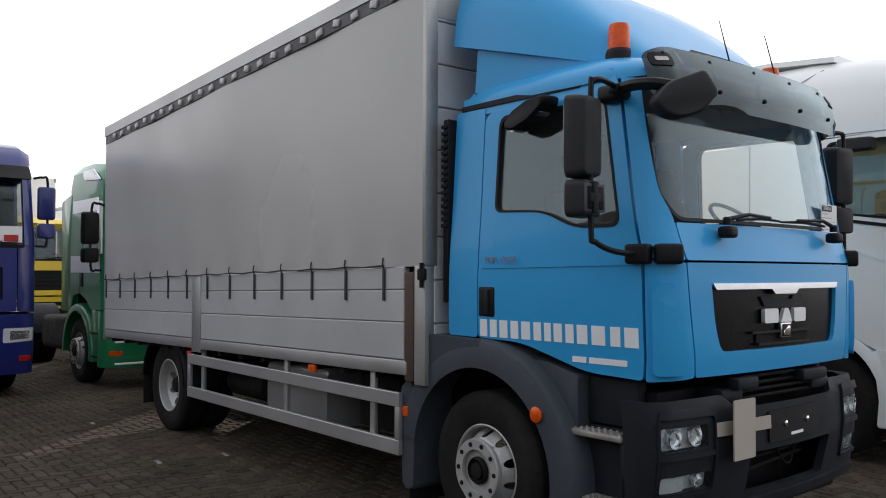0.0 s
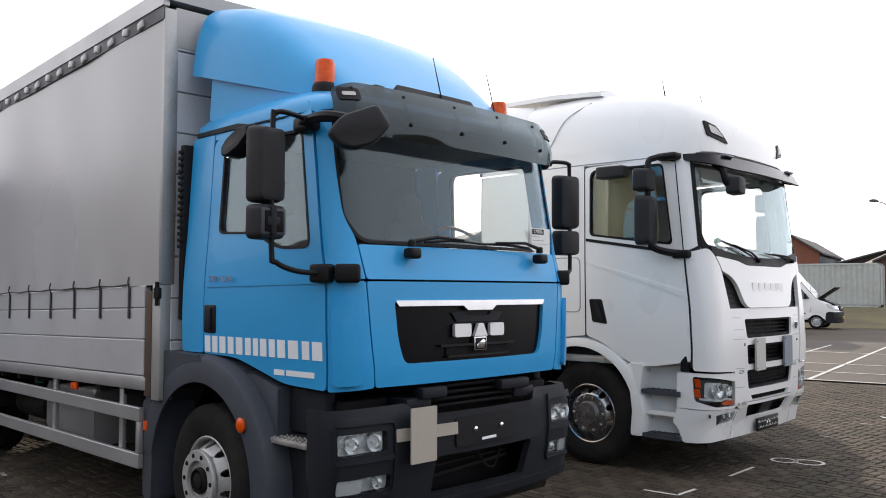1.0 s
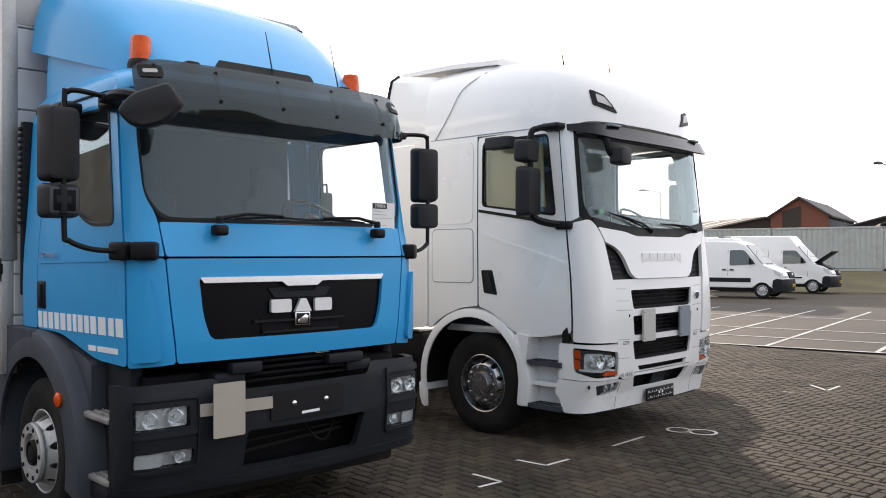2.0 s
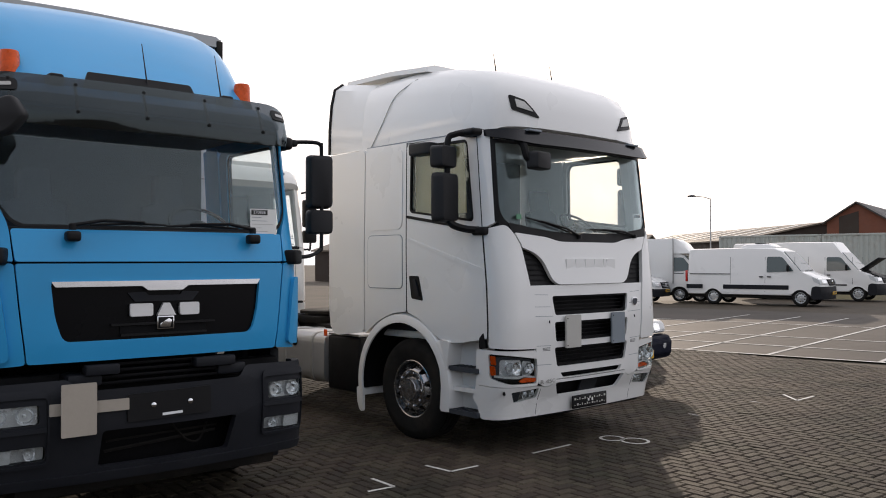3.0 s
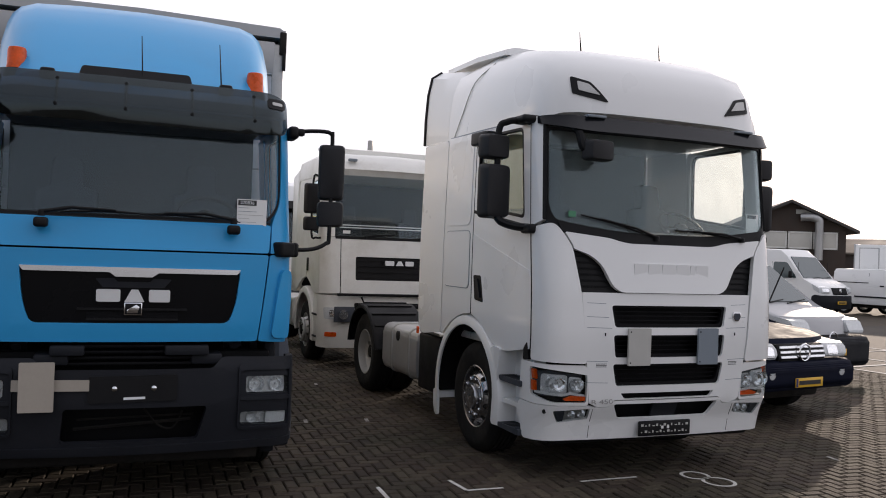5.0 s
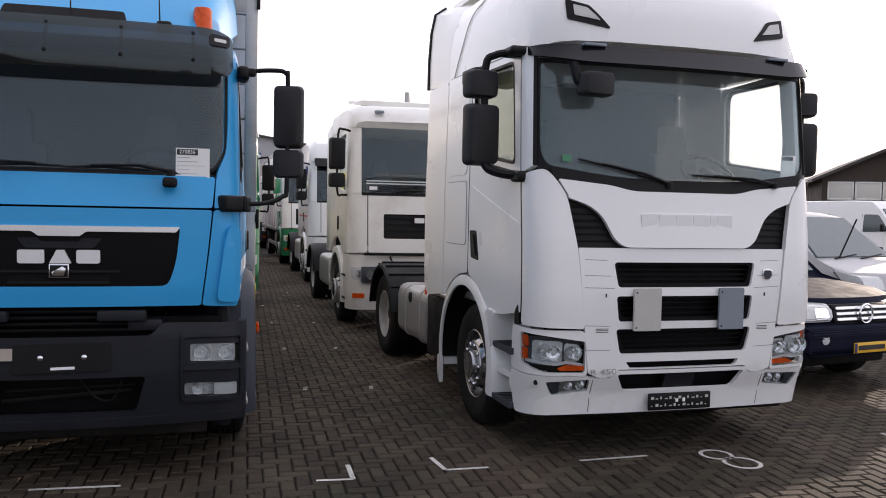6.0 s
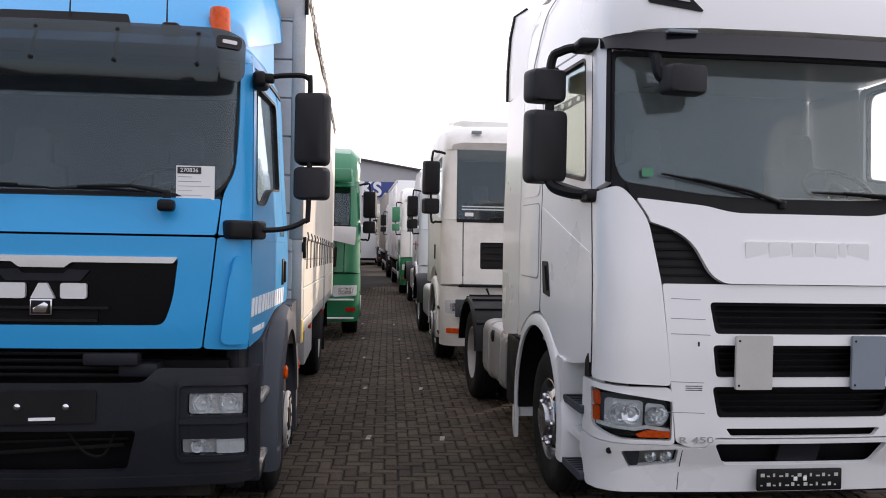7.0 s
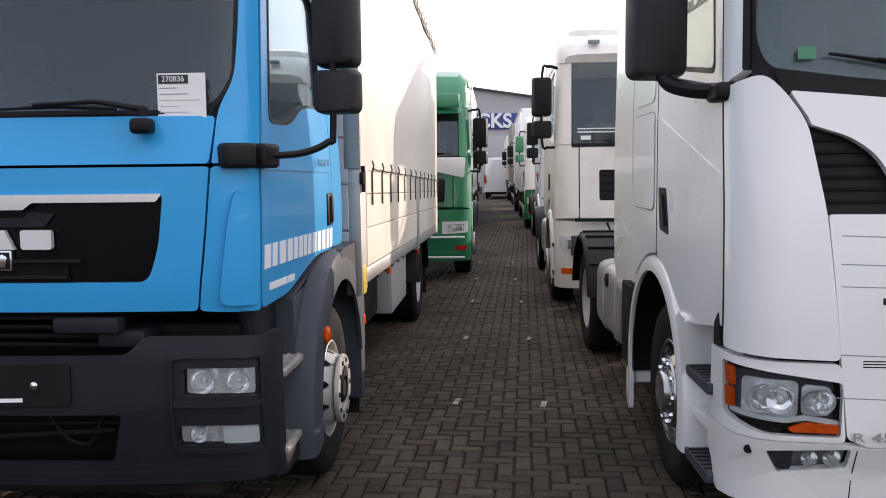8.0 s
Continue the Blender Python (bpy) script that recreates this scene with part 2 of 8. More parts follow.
GLASS = glass("windscreen_glass", (0.95, 0.97, 0.975), film=0.011, f0=0.035)
GLASSTEAL = glass("pale_green_windscreen_glass", (0.95, 0.975, 0.97), film=0.105, f0=0.035)
GLASSDARK = glass("tinted_side_glass", (0.95, 0.965, 0.955), film=0.02, f0=0.06)
SMOKE = glass("smoked_visor_plastic", (0.24, 0.25, 0.27), film=0.008, f0=0.05)
LENS = glass("clear_lamp_lens", (0.92, 0.93, 0.93))


# ---- mesh helpers ----
def smooth_by_angle(bm, angle=0.6):
    for f in bm.faces:
        f.smooth = True
    for e in bm.edges:
        if len(e.link_faces) != 2 or e.calc_face_angle(0) > angle:
            e.smooth = False


def part(name, bm, mat, parent=None, label="", at=None, flat=False):
    """Links a bmesh as one mesh object, under a thing or a part."""
    bmesh.ops.recalc_face_normals(bm, faces=bm.faces)
    if not flat:
        smooth_by_angle(bm)
    me = bpy.data.meshes.new(name)
    bm.to_mesh(me)
    bm.free()
    me.materials.append(mat)
    ob = new(name, me)
    if at is not None:
        ob.matrix_basis = at
    ob.parent = parent
    if label:
        ob["label"] = label
    return ob


def thing(name, label, category, group="", at=None):
    e = new(name)
    e.empty_display_size = 0.2
    if at is not None:
        e.matrix_basis = at
    return tagged(e, label, category, group)


def box(x0, x1, y0, y1, z0, z1, bev=0.01, seg=2):
    bm = bmesh.new()
    vs = [bm.verts.new((x, y, z)) for x in (x0, x1) for y in (y0, y1) for z in (z0, z1)]
    for q in ((0, 1, 3, 2), (4, 6, 7, 5), (0, 4, 5, 1), (2, 3, 7, 6), (0, 2, 6, 4), (1, 5, 7, 3)):
        bm.faces.new([vs[i] for i in q])
    if bev:
        bmesh.ops.bevel(bm, geom=bm.edges[:], offset=min(bev, 0.45 * min(abs(x1 - x0), abs(y1 - y0), abs(z1 - z0))), segments=seg, affect="EDGES", profile=0.5)
    return bm


def prism(profile, axis, a, b, bev=0.0, seg=2):
    """A polygon pushed along an axis from a to b; profile is (y, z) for x, (x, z) for y, (x, y) for z."""
    bm = bmesh.new()
    put = {"x": lambda p, t: (t, p[0], p[1]), "y": lambda p, t: (p[0], t, p[1]), "z": lambda p, t: (p[0], p[1], t)}[axis]
    lo = [bm.verts.new(put(p, a)) for p in profile]
    hi = [bm.verts.new(put(p, b)) for p in profile]
    n = len(profile)
    bm.faces.new(lo[::-1])
    bm.faces.new(hi)
    for i in range(n):
        bm.faces.new((lo[i], lo[(i + 1) % n], hi[(i + 1) % n], hi[i]))
    if bev:
        bmesh.ops.bevel(bm, geom=bm.edges[:], offset=bev, segments=seg, affect="EDGES", profile=0.5)
    return bm


def rounded(poly, r, n=4):
    """The polygon with its corners rounded; r: one radius or one for each corner."""
    out = []
    m = len(poly)
    for i, p in enumerate(poly):
        rad = r[i] if isinstance(r, (list, tuple)) else r
        p, a, b = Vector(p), Vector(poly[i - 1]), Vector(poly[(i + 1) % m])
        da, db = (a - p), (b - p)
        k = min(rad, 0.45 * da.length, 0.45 * db.length)
        if k < 1e-4:
            out.append(tuple(p))
            continue
        p0, p1 = p + da.normalized() * k, p + db.normalized() * k
        for j in range(n + 1):
            t = j / n
            out.append(tuple((1 - t) ** 2 * p0 + 2 * t * (1 - t) * p + t * t * p1))
    return out


def tube(points, r, n=10, cap=True):
    """A round bar along a line of points; r: one radius or one for each point."""
    bm = bmesh.new()
    pts = [Vector(p) for p in points]
    rings, up = [], None
    for i, p in enumerate(pts):
        t = (pts[min(i + 1, len(pts) - 1)] - pts[max(i - 1, 0)]).normalized()
        if up is None:
            up = t.orthogonal().normalized()
        up = (up - t * up.dot(t)).normalized()
        side = t.cross(up)
        rad = r[i] if isinstance(r, (list, tuple)) else r
        rings.append([bm.verts.new(p + rad * (math.cos(2 * math.pi * k / n) * up + math.sin(2 * math.pi * k / n) * side)) for k in range(n)])
    for a, b in zip(rings, rings[1:]):
        for k in range(n):
            bm.faces.new((a[k], a[(k + 1) % n], b[(k + 1) % n], b[k]))
    if cap:
        bm.faces.new(rings[0][::-1])
        bm.faces.new(rings[-1])
    return bm


def curve_points(pts, n=6):
    """A smooth line through the points."""
    P = [Vector(p) for p in pts]
    out = []
    for i in range(len(P) - 1):
        p0, p1, p2, p3 = P[max(i - 1, 0)], P[i], P[i + 1], P[min(i + 2, len(P) - 1)]
        for k in range(n):
            t = k / n
            out.append(0.5 * ((2 * p1) + (p2 - p0) * t + (2 * p0 - 5 * p1 + 4 * p2 - p3) * t * t + (3 * p1 - p0 - 3 * p2 + p3) * t ** 3))
    return out + [P[-1]]


def lathe(profile, n=32, axis="x", closed=False, front=True):
    """Profile points (radius, along) turned round an axis through the origin."""
    bm = bmesh.new()
    rings = []
    for rad, h in profile:
        ring = []
        for k in range(n):
            c, s = rad * math.cos(2 * math.pi * k / n), rad * math.sin(2 * math.pi * k / n)
            ring.append(bm.verts.new({"x": (h, c, s), "y": (c, h, s), "z": (c, s, h)}[axis]))
        rings.append(ring)
    pairs = list(zip(rings, rings[1:])) + ([(rings[-1], rings[0])] if closed else [])
    for a, b in pairs:
        for k in range(n):
            bm.faces.new((a[k], a[(k + 1) % n], b[(k + 1) % n], b[k]))
    if not closed:
        for ring in ((rings[0], rings[-1]) if front else (rings[-1],)):
            bm.faces.new(ring)
    bmesh.ops.remove_doubles(bm, verts=bm.verts, dist=1e-5)
    return bm


def loft(rings, caps=True, closed=True):
    """Skins rings of equal length."""
    bm = bmesh.new()
    R = [[bm.verts.new(p) for p in ring] for ring in rings]
    n = len(R[0])
    for a, b in zip(R, R[1:]):
        for k in range(n if closed else n - 1):
            bm.faces.new((a[k], a[(k + 1) % n], b[(k + 1) % n], b[k]))
    if caps and closed:
        bm.faces.new(R[0][::-1])
        bm.faces.new(R[-1])
    return bm


def merged(*bms):
    out = bmesh.new()
    for b in bms:
        me = bpy.data.meshes.new("tmp")
        b.to_mesh(me)
        b.free()
        out.from_mesh(me)
        bpy.data.meshes.remove(me)
    return out


def moved(bm, m):
    bmesh.ops.transform(bm, matrix=m, verts=bm.verts)
    return bm


def filled(poly, holes=()):
    """A flat sheet in x and y with holes."""
    bm = bmesh.new()
    edges = []
    for loop in (poly, *holes):
        vs = [bm.verts.new((p[0], p[1], 0)) for p in loop]
        edges += [bm.edges.new((vs[i], vs[(i + 1) % len(vs)])) for i in range(len(vs))]
    bmesh.ops.triangle_fill(bm, use_beauty=True, use_dissolve=False, edges=edges)
    return bm


def sheet(poly, chart, thick=0.02, holes=(), step=(0.09, 0.14)):
    """A panel: a flat outline with holes, cut fine, laid on a curved surface by chart(s, z), and given thickness inwards."""
    bm = filled(poly, holes)
    xs, ys = [p[0] for p in poly], [p[1] for p in poly]
    for lo, hi, d, ax in ((min(xs), max(xs), step[0], 0), (min(ys), max(ys), step[1], 1)):
        n = int((hi - lo) / d)
        for i in range(1, n + 1):
            at = lo + (hi - lo) * i / (n + 1)
            co, no = ((at, 0, 0), (1, 0, 0)) if ax == 0 else ((0, at, 0), (0, 1, 0))
            bmesh.ops.bisect_plane(bm, geom=bm.verts[:] + bm.edges[:] + bm.faces[:], plane_co=co, plane_no=no)
    back = {}
    e = 0.004
    spots = {}
    for v in bm.verts:
        s, z = v.co.x, v.co.y
        p = Vector(chart(s, z))
        n = (Vector(chart(s + e, z)) - Vector(chart(s - e, z))).cross(Vector(chart(s, z + e)) - Vector(chart(s, z - e)))
        spots[v] = (p, n.normalized())
    rim = [ed for ed in bm.edges if len(ed.link_faces) == 1]
    faces = bm.faces[:]
    for v in list(spots):
        p, n = spots[v]
        back[v] = bm.verts.new(p - n * thick)
        v.co = p
    if thick:
        for f in faces:
            bm.faces.new([back[v] for v in reversed(f.verts)])
        for ed in rim:
            a, b = ed.verts
            bm.faces.new((a, b, back[b], back[a]))
    else:
        for v in back.values():
            bm.verts.remove(v)
    return bm


def cab_chart(W, r, bow, lean, narrow, fade=1.3, push=0.0):
    """The skin of a cab or bumper: s runs round the front from the middle (plus: towards +x), z is the height. lean and narrow are
    tables of (height, amount): how far the front stands back there, and the factor on its width."""
    a1 = W - r
    a2 = a1 + r * math.pi / 2

    def table(rows, z):
        return float(np.interp(z, [q[0] for q in rows], [q[1] for q in rows]))

    def chart(s, z):
        a, sg = abs(s), (1 if s >= 0 else -1)
        if a <= a1:
            x, y = a, bow * (a / a1) ** 2
        elif a <= a2:
            th = (a - a1) / r
            x, y = a1 + r * math.sin(th), bow + r * (1 - math.cos(th))
        else:
            x, y = W, bow + r + a - a2
        x *= table(narrow, z)
        y += (table(lean, z) - push) * max(0.0, 1 - y / fade)
        return (sg * x, y, z)

    chart.side = lambda y: a2 + y - bow - r
    return chart


def mirrored(poly):
    return [(-s, z) for s, z in reversed(poly)]


def text_mesh(body, size, mat, parent, m, name="lettering", depth=0.002, bold=0.0):
    """Lettering in the built-in font as a mesh, centred."""
    cu = bpy.data.curves.new("letters", "FONT")
    cu.body, cu.size, cu.align_x, cu.align_y, cu.extrude = body, size, "CENTER", "CENTER", depth
    cu.offset = bold
    tmp = new("letters_tmp", cu)
    bpy.context.view_layer.update()
    me = bpy.data.meshes.new_from_object(tmp.evaluated_get(bpy.context.evaluated_depsgraph_get()))
    bpy.data.objects.remove(tmp)
    bpy.data.curves.remove(cu)
    me.materials.append(mat)
    ob = new(name, me)
    ob.matrix_basis = m
    ob.parent = parent
    return ob


def front_projector(bm, start=-6.0):
    """How far back a surface lies, seen from the front: y for a given x and z."""
    tree = BVHTree.FromBMesh(bm)

    def at(x, z, lift=0.0):
        hit = tree.ray_cast(Vector((x, start, z)), Vector((0, 1, 0)))[0]
        return (x, (hit.y if hit else 0.3) - lift, z)
    return at

# ---- ground ----
def yard_material(name, colour, dark, big=0.35, fine=40.0, rough=0.85, bump=0.05, island=False, spots=0.4):
    """Weathered paving: large stains, fine grain, and a tone of its own for each stone."""
    m = bpy.data.materials.new(name)
    m.use_nodes = True
    nt = m.node_tree
    b = nt.nodes["Principled BSDF"]
    geo = nt.nodes.new("ShaderNodeNewGeometry")
    def noise(scale, detail, rgh=0.6):
        n = nt.nodes.new("ShaderNodeTexNoise")
        n.inputs["Scale"].default_value, n.inputs["Detail"].default_value, n.inputs["Roughness"].default_value = scale, detail, rgh
        nt.links.new(geo.outputs["Position"], n.inputs["Vector"])
        return n
    def rng(src, a, bb, c, d):
        r = nt.nodes.new("ShaderNodeMapRange")
        for k, v in zip(("From Min", "From Max", "To Min", "To Max"), (a, bb, c, d)):
            r.inputs[k].default_value = v
        nt.links.new(src, r.inputs["Value"])
        return r.outputs["Result"]
    stain, grain = noise(big, 6), noise(fine, 4)
    mix = nt.nodes.new("ShaderNodeMix")
    mix.data_type = "RGBA"
    mix.inputs["A"].default_value, mix.inputs["B"].default_value = (*colour, 1), (*dark, 1)
    nt.links.new(rng(stain.outputs["Fac"], 0.42, 0.68, 0.0, 1.0), mix.inputs["Factor"])
    last = mix.outputs["Result"]
    def scaled(last, out):
        s = nt.nodes.new("ShaderNodeVectorMath")
        s.operation = "SCALE"
        nt.links.new(last, s.inputs[0])
        nt.links.new(out, s.inputs["Scale"])
        return s.outputs["Vector"]
    last = scaled(last, rng(grain.outputs["Fac"], 0.3, 0.7, 1 - spots, 1 + spots))
    if island:
        src = geo.outputs["Random Per Island"] if island == "island" else nt.nodes.new("ShaderNodeObjectInfo").outputs["Random"]
        last = scaled(last, rng(src, 0, 1, 0.72, 1.28))
        hue = nt.nodes.new("ShaderNodeHueSaturation")
        nt.links.new(rng(src, 0, 1, 0.485, 0.515), hue.inputs["Hue"])
        nt.links.new(last, hue.inputs["Color"])
        last = hue.outputs["Color"]
    nt.links.new(last, b.inputs["Base Color"])
    nt.links.new(rng(grain.outputs["Fac"], 0.3, 0.7, rough - 0.15, min(1.0, rough + 0.1)), b.inputs["Roughness"])
    b.inputs["Specular IOR Level"].default_value = 0.2
    bp = nt.nodes.new("ShaderNodeBump")
    bp.inputs["Strength"].default_value, bp.inputs["Distance"].default_value = 0.6, bump * 0.1
    nt.links.new(grain.outputs["Fac"], bp.inputs["Height"])
    nt.links.new(bp.outputs["Normal"], b.inputs["Normal"])
    return m


STONE, STONE_DARK = (0.060, 0.046, 0.034), (0.030, 0.027, 0.018)
PAVER = yard_material("brown_clinker_joined", STONE, STONE_DARK, island="island", spots=0.55, fine=70.0, bump=0.09, big=0.8)
PAVER1 = yard_material("brown_clinker_single", STONE, STONE_DARK, island="object", spots=0.55, fine=70.0, bump=0.09, big=0.8)
SAND = yard_material("dark_joint_sand", (0.012, 0.010, 0.008), (0.008, 0.007, 0.006))
FARYARD = yard_material("far_yard_paving", (0.075, 0.06, 0.045), (0.05, 0.042, 0.03), fine=9.0, spots=0.5)
LOT = yard_material("light_brown_parking_lot", (0.074, 0.064, 0.055), (0.052, 0.046, 0.040), fine=25.0, spots=0.25)
PAINTLINE = yard_material("worn_white_road_paint", (0.62, 0.61, 0.58), (0.36, 0.34, 0.31), big=1.5, fine=60, spots=0.3)
PAINTDAB = yard_material("nearly_worn_off_paint", (0.30, 0.29, 0.27), (0.10, 0.09, 0.08), big=9.0, fine=90, spots=0.5)
GRASSY = yard_material("mossy_verge", (0.125, 0.108, 0.052), (0.085, 0.072, 0.045), fine=15.0, spots=0.5)


def flat(name, pts, z, mat, label, category, kind="structure"):
    bm = bmesh.new()
    bm.faces.new([bm.verts.new((x, y, z)) for x, y in pts])
    return tagged(part(name, bm, mat, flat=True), label, category, kind=kind)


flat("ground", [(-500, -300), (500, -300), (500, 600), (-500, 600)], -0.03, FARYARD, "dark brown paved yard running to the horizon", "ground")
YARD = flat("yard_bed", [(-9.0, -9.0), (12.8, -9.0), (12.8, 34.0), (-9.0, 34.0)], -0.018, SAND, "dark sand bed of the clinker yard", "ground")
# parking lot beside the yard, turned a little against the rows
LU, LV, LO = Vector((0.978, 0.208)), Vector((-0.208, 0.978)), Vector((12.95, 4.3))
def lot(u, v):
    p = LO + LU * u + LV * v
    return (p.x, p.y)


flat("parking_lot", [lot(0, -30), lot(15, -30), lot(15, 9), lot(0, 9)], -0.006, LOT, "light brown paved parking lot with white bay lines", "pavement")
def bank():
    """A low grassy bank that rises from the yard to the ground on which the containers stand."""
    bm = bmesh.new()
    cols = []
    for j in range(41):
        v = -70 + j * 2.2
        wob = 0.5 * math.sin(v * 0.31) + 0.3 * math.sin(v * 0.83 + 1.0)
        cols.append([bm.verts.new((*lot(u + wob * w, v), z + 0.03 * w * math.sin(v * 1.7 + u))) for u, z, w in ((27.0, -0.025, 1), (28.5, 0.16, 1), (31.5, 0.52, 1), (34.0, 0.78, 1), (36.0, 0.85, 0), (75.0, 0.85, 0))])
    for c, d in zip(cols, cols[1:]):
        for i in range(5):
            bm.faces.new((c[i], c[i + 1], d[i + 1], d[i]))
    return tagged(part("grass_bank", bm, GRASSY), "mossy brown-green bank rising to the containers", "ground", kind="structure")


bank()


# ---- wheels ----
WHEELS = {}


def wheel(kind, parent, x, y, side, r=0.5, width=0.3, dual=False, name="wheel"):
    """A lorry or car wheel: tyre with tread grooves, rim dish with hand holes, hub and nuts. side: +1 outer face towards +x."""
    key = (kind, round(r, 3), round(width, 3))
    rim_r = r * (0.585 if kind != "car" else 0.66)
    if key not in WHEELS:
        w = width / 2
        pr = [(rim_r * 0.97, -w * 0.86), (rim_r * 1.05, -w * 0.94), (r * 0.80, -w * 1.0), (r * 0.93, -w * 0.93), (r * 0.985, -w * 0.80)]
        for k in range(-2, 3):
            g = k * w * 0.3
            pr += [(r, g - w * 0.11), (r, g + w * 0.11), (r - 0.012, g + w * 0.12), (r - 0.012, g + w * 0.18)] if k < 2 else [(r, g - w * 0.11), (r, g + w * 0.11)]
        pr += [(r * 0.985, w * 0.80), (r * 0.93, w * 0.93), (r * 0.86, w * 0.985), (r * 0.85, w * 1.0), (r * 0.80, w * 1.0), (rim_r * 1.05, w * 0.94), (rim_r * 0.97, w * 0.86)]
        tyre = lathe(pr, 48, closed=True)
        deep = {"steer": 0.10, "disc": 0.065, "drive": -0.115, "car": 0.02}[kind]
        n_hole = {"steer": 10, "disc": 10, "drive": 8, "car": 9}[kind]
        barrel = lathe([(rim_r, -w * 0.86), (rim_r, w * 0.86), (rim_r * 0.965, w * 0.90), (rim_r * 0.93, w * 0.86), (rim_r * 0.90, w * 0.3), (rim_r * 0.90, -w * 0.86)], 40, closed=True)
        # dish with hand holes
        ro, ri = rim_r * 0.915, rim_r * 0.30
        def ring(rad, n=40, cx=0.0, cy=0.0):
            return [(cx + rad * math.cos(2 * math.pi * k / n), cy + rad * math.sin(2 * math.pi * k / n)) for k in range(n)]
        big = kind in ("steer", "disc")
        hr = rim_r * {"drive": 0.135, "steer": 0.10, "disc": 0.105, "car": 0.12}[kind]
        hc = rim_r * {"drive": 0.70, "steer": 0.80, "disc": 0.765, "car": 0.70}[kind]
        holes = [ring(ri, 24)] + [ring(hr, 10, hc * math.cos(2 * math.pi * (k + 0.5) / n_hole), hc * math.sin(2 * math.pi * (k + 0.5) / n_hole)) for k in range(n_hole)]
        def dish(s, z):
            rad = math.hypot(s, z) / rim_r
            h = np.interp(rad, [0.0, 0.45, 0.58, 0.80, 0.92], [w * 0.55 + deep, w * 0.55 + deep, w * 0.50 + deep * 0.9, w * 0.25 + deep * 0.3, w * 0.2 if kind != "drive" else w * 0.3])
            if big:
                h = np.interp(rad, [0.0, 0.62, 0.68, 0.88, 0.92], [w * 0.55 + deep, w * 0.55 + deep, w * 0.55 + deep - 0.012, w * 0.35, w * 0.2])
            return (float(h), s, z)
        disc = sheet(ring(ro), dish, 0.012, holes, (0.05, 0.05))
        c = w * 0.55 + deep
        if kind == "steer":
            hub = lathe([(rim_r * 0.30, c - 0.03), (rim_r * 0.30, c + 0.02), (rim_r * 0.26, c + 0.035), (rim_r * 0.25, c + 0.01), (rim_r * 0.18, c + 0.005), (rim_r * 0.17, c + 0.03), (0.02, c + 0.035)], 24)
        elif kind == "disc":
            hub = lathe([(rim_r * 0.40, c - 0.03), (rim_r * 0.40, c + 0.03), (rim_r * 0.37, c + 0.045), (0.02, c + 0.05)], 24)
        elif kind == "drive":
            hub = lathe([(rim_r * 0.32, c - 0.03), (rim_r * 0.32, c + 0.05), (rim_r * 0.27, c + 0.09), (rim_r * 0.2, c + 0.10), (0.02, c + 0.105)], 24)
        else:
            hub = lathe([(rim_r * 0.30, c - 0.03), (rim_r * 0.26, c + 0.012), (0.02, c + 0.016)], 18)
        nut = lathe([(0.017, c - 0.01), (0.017, c + 0.03), (0.011, c + 0.045), (0.002, c + 0.046)], 6)
        if kind == "steer":
            nut = lathe([(0.027, c + 0.02), (0.027, c + 0.028), (0.016, c + 0.029), (0.014, c + 0.036), (0.002, c + 0.037)], 12)
        if kind == "disc":
            nut = lathe([(0.018, c - 0.01), (0.018, c + 0.016), (0.012, c + 0.024), (0.002, c + 0.025)], 6)
        WHEELS[key] = {}
        if kind == "steer":
            disc = merged(disc, lathe([(rim_r * 0.46, c + 0.004), (rim_r * 0.46, c + 0.03), (rim_r * 0.68, c + 0.03), (rim_r * 0.70, c + 0.02), (rim_r * 0.70, c + 0.004)], 36, closed=True))
        if kind == "disc":
            disc = merged(disc, lathe([(rim_r * 0.50, c - 0.04), (rim_r * 0.50, c + 0.006), (rim_r * 0.62, c + 0.006), (rim_r * 0.64, c - 0.004), (rim_r * 0.64, c - 0.05)], 36, closed=True))
        for nm, bm, mt in (("tyre", tyre, RUBBER), ("rim", merged(barrel, disc), ALLOY if kind == "disc" else (SILVER if kind == "car" else RIMGREY)), ("hub", hub, ALLOY if kind == "disc" else (CHASSIS if kind in ("steer", "drive") else SILVER)), ("wheel_nut", nut, CHASSIS if kind == "steer" else CHROME)):
            bmesh.ops.recalc_face_normals(bm, faces=bm.faces)
            smooth_by_angle(bm, 0.7)
            me = bpy.data.meshes.new(nm)
            bm.to_mesh(me)
            bm.free()
            me.materials.append(mt)
            WHEELS[key][nm] = me
    M = WHEELS[key]
    hub_e = new(name, M["tyre"])
    hub_e.matrix_basis = pose(x, y, r - 0.01, 0, 0, 0 if side > 0 else 180)
    hub_e.parent = parent
    tag = {"steer": "lorry tyre on a dusty painted steel rim", "disc": "lorry tyre on a polished alloy rim", "drive": "deep-dished drive wheel with dusty tyre", "car": "car tyre on a silver rim"}[kind]
    hub_e["label"] = tag
    for nm in ("rim", "hub"):
        o = new(nm, M[nm])
        o.parent = hub_e
    if kind != "car":
        for k in range(10):
            o = new("wheel_nut", M["wheel_nut"])
            a = 2 * math.pi * k / 10
            o.matrix_basis = pose(0, rim_r * (0.45 if kind == "drive" else 0.575) * math.cos(a), rim_r * (0.45 if kind == "drive" else 0.575) * math.sin(a))
            o.parent = hub_e
    if dual:
        o = new("inner_tyre", M["tyre"])
        o.matrix_basis = pose(-width * 1.12, 0, 0)
        o.parent = hub_e
    return hub_e


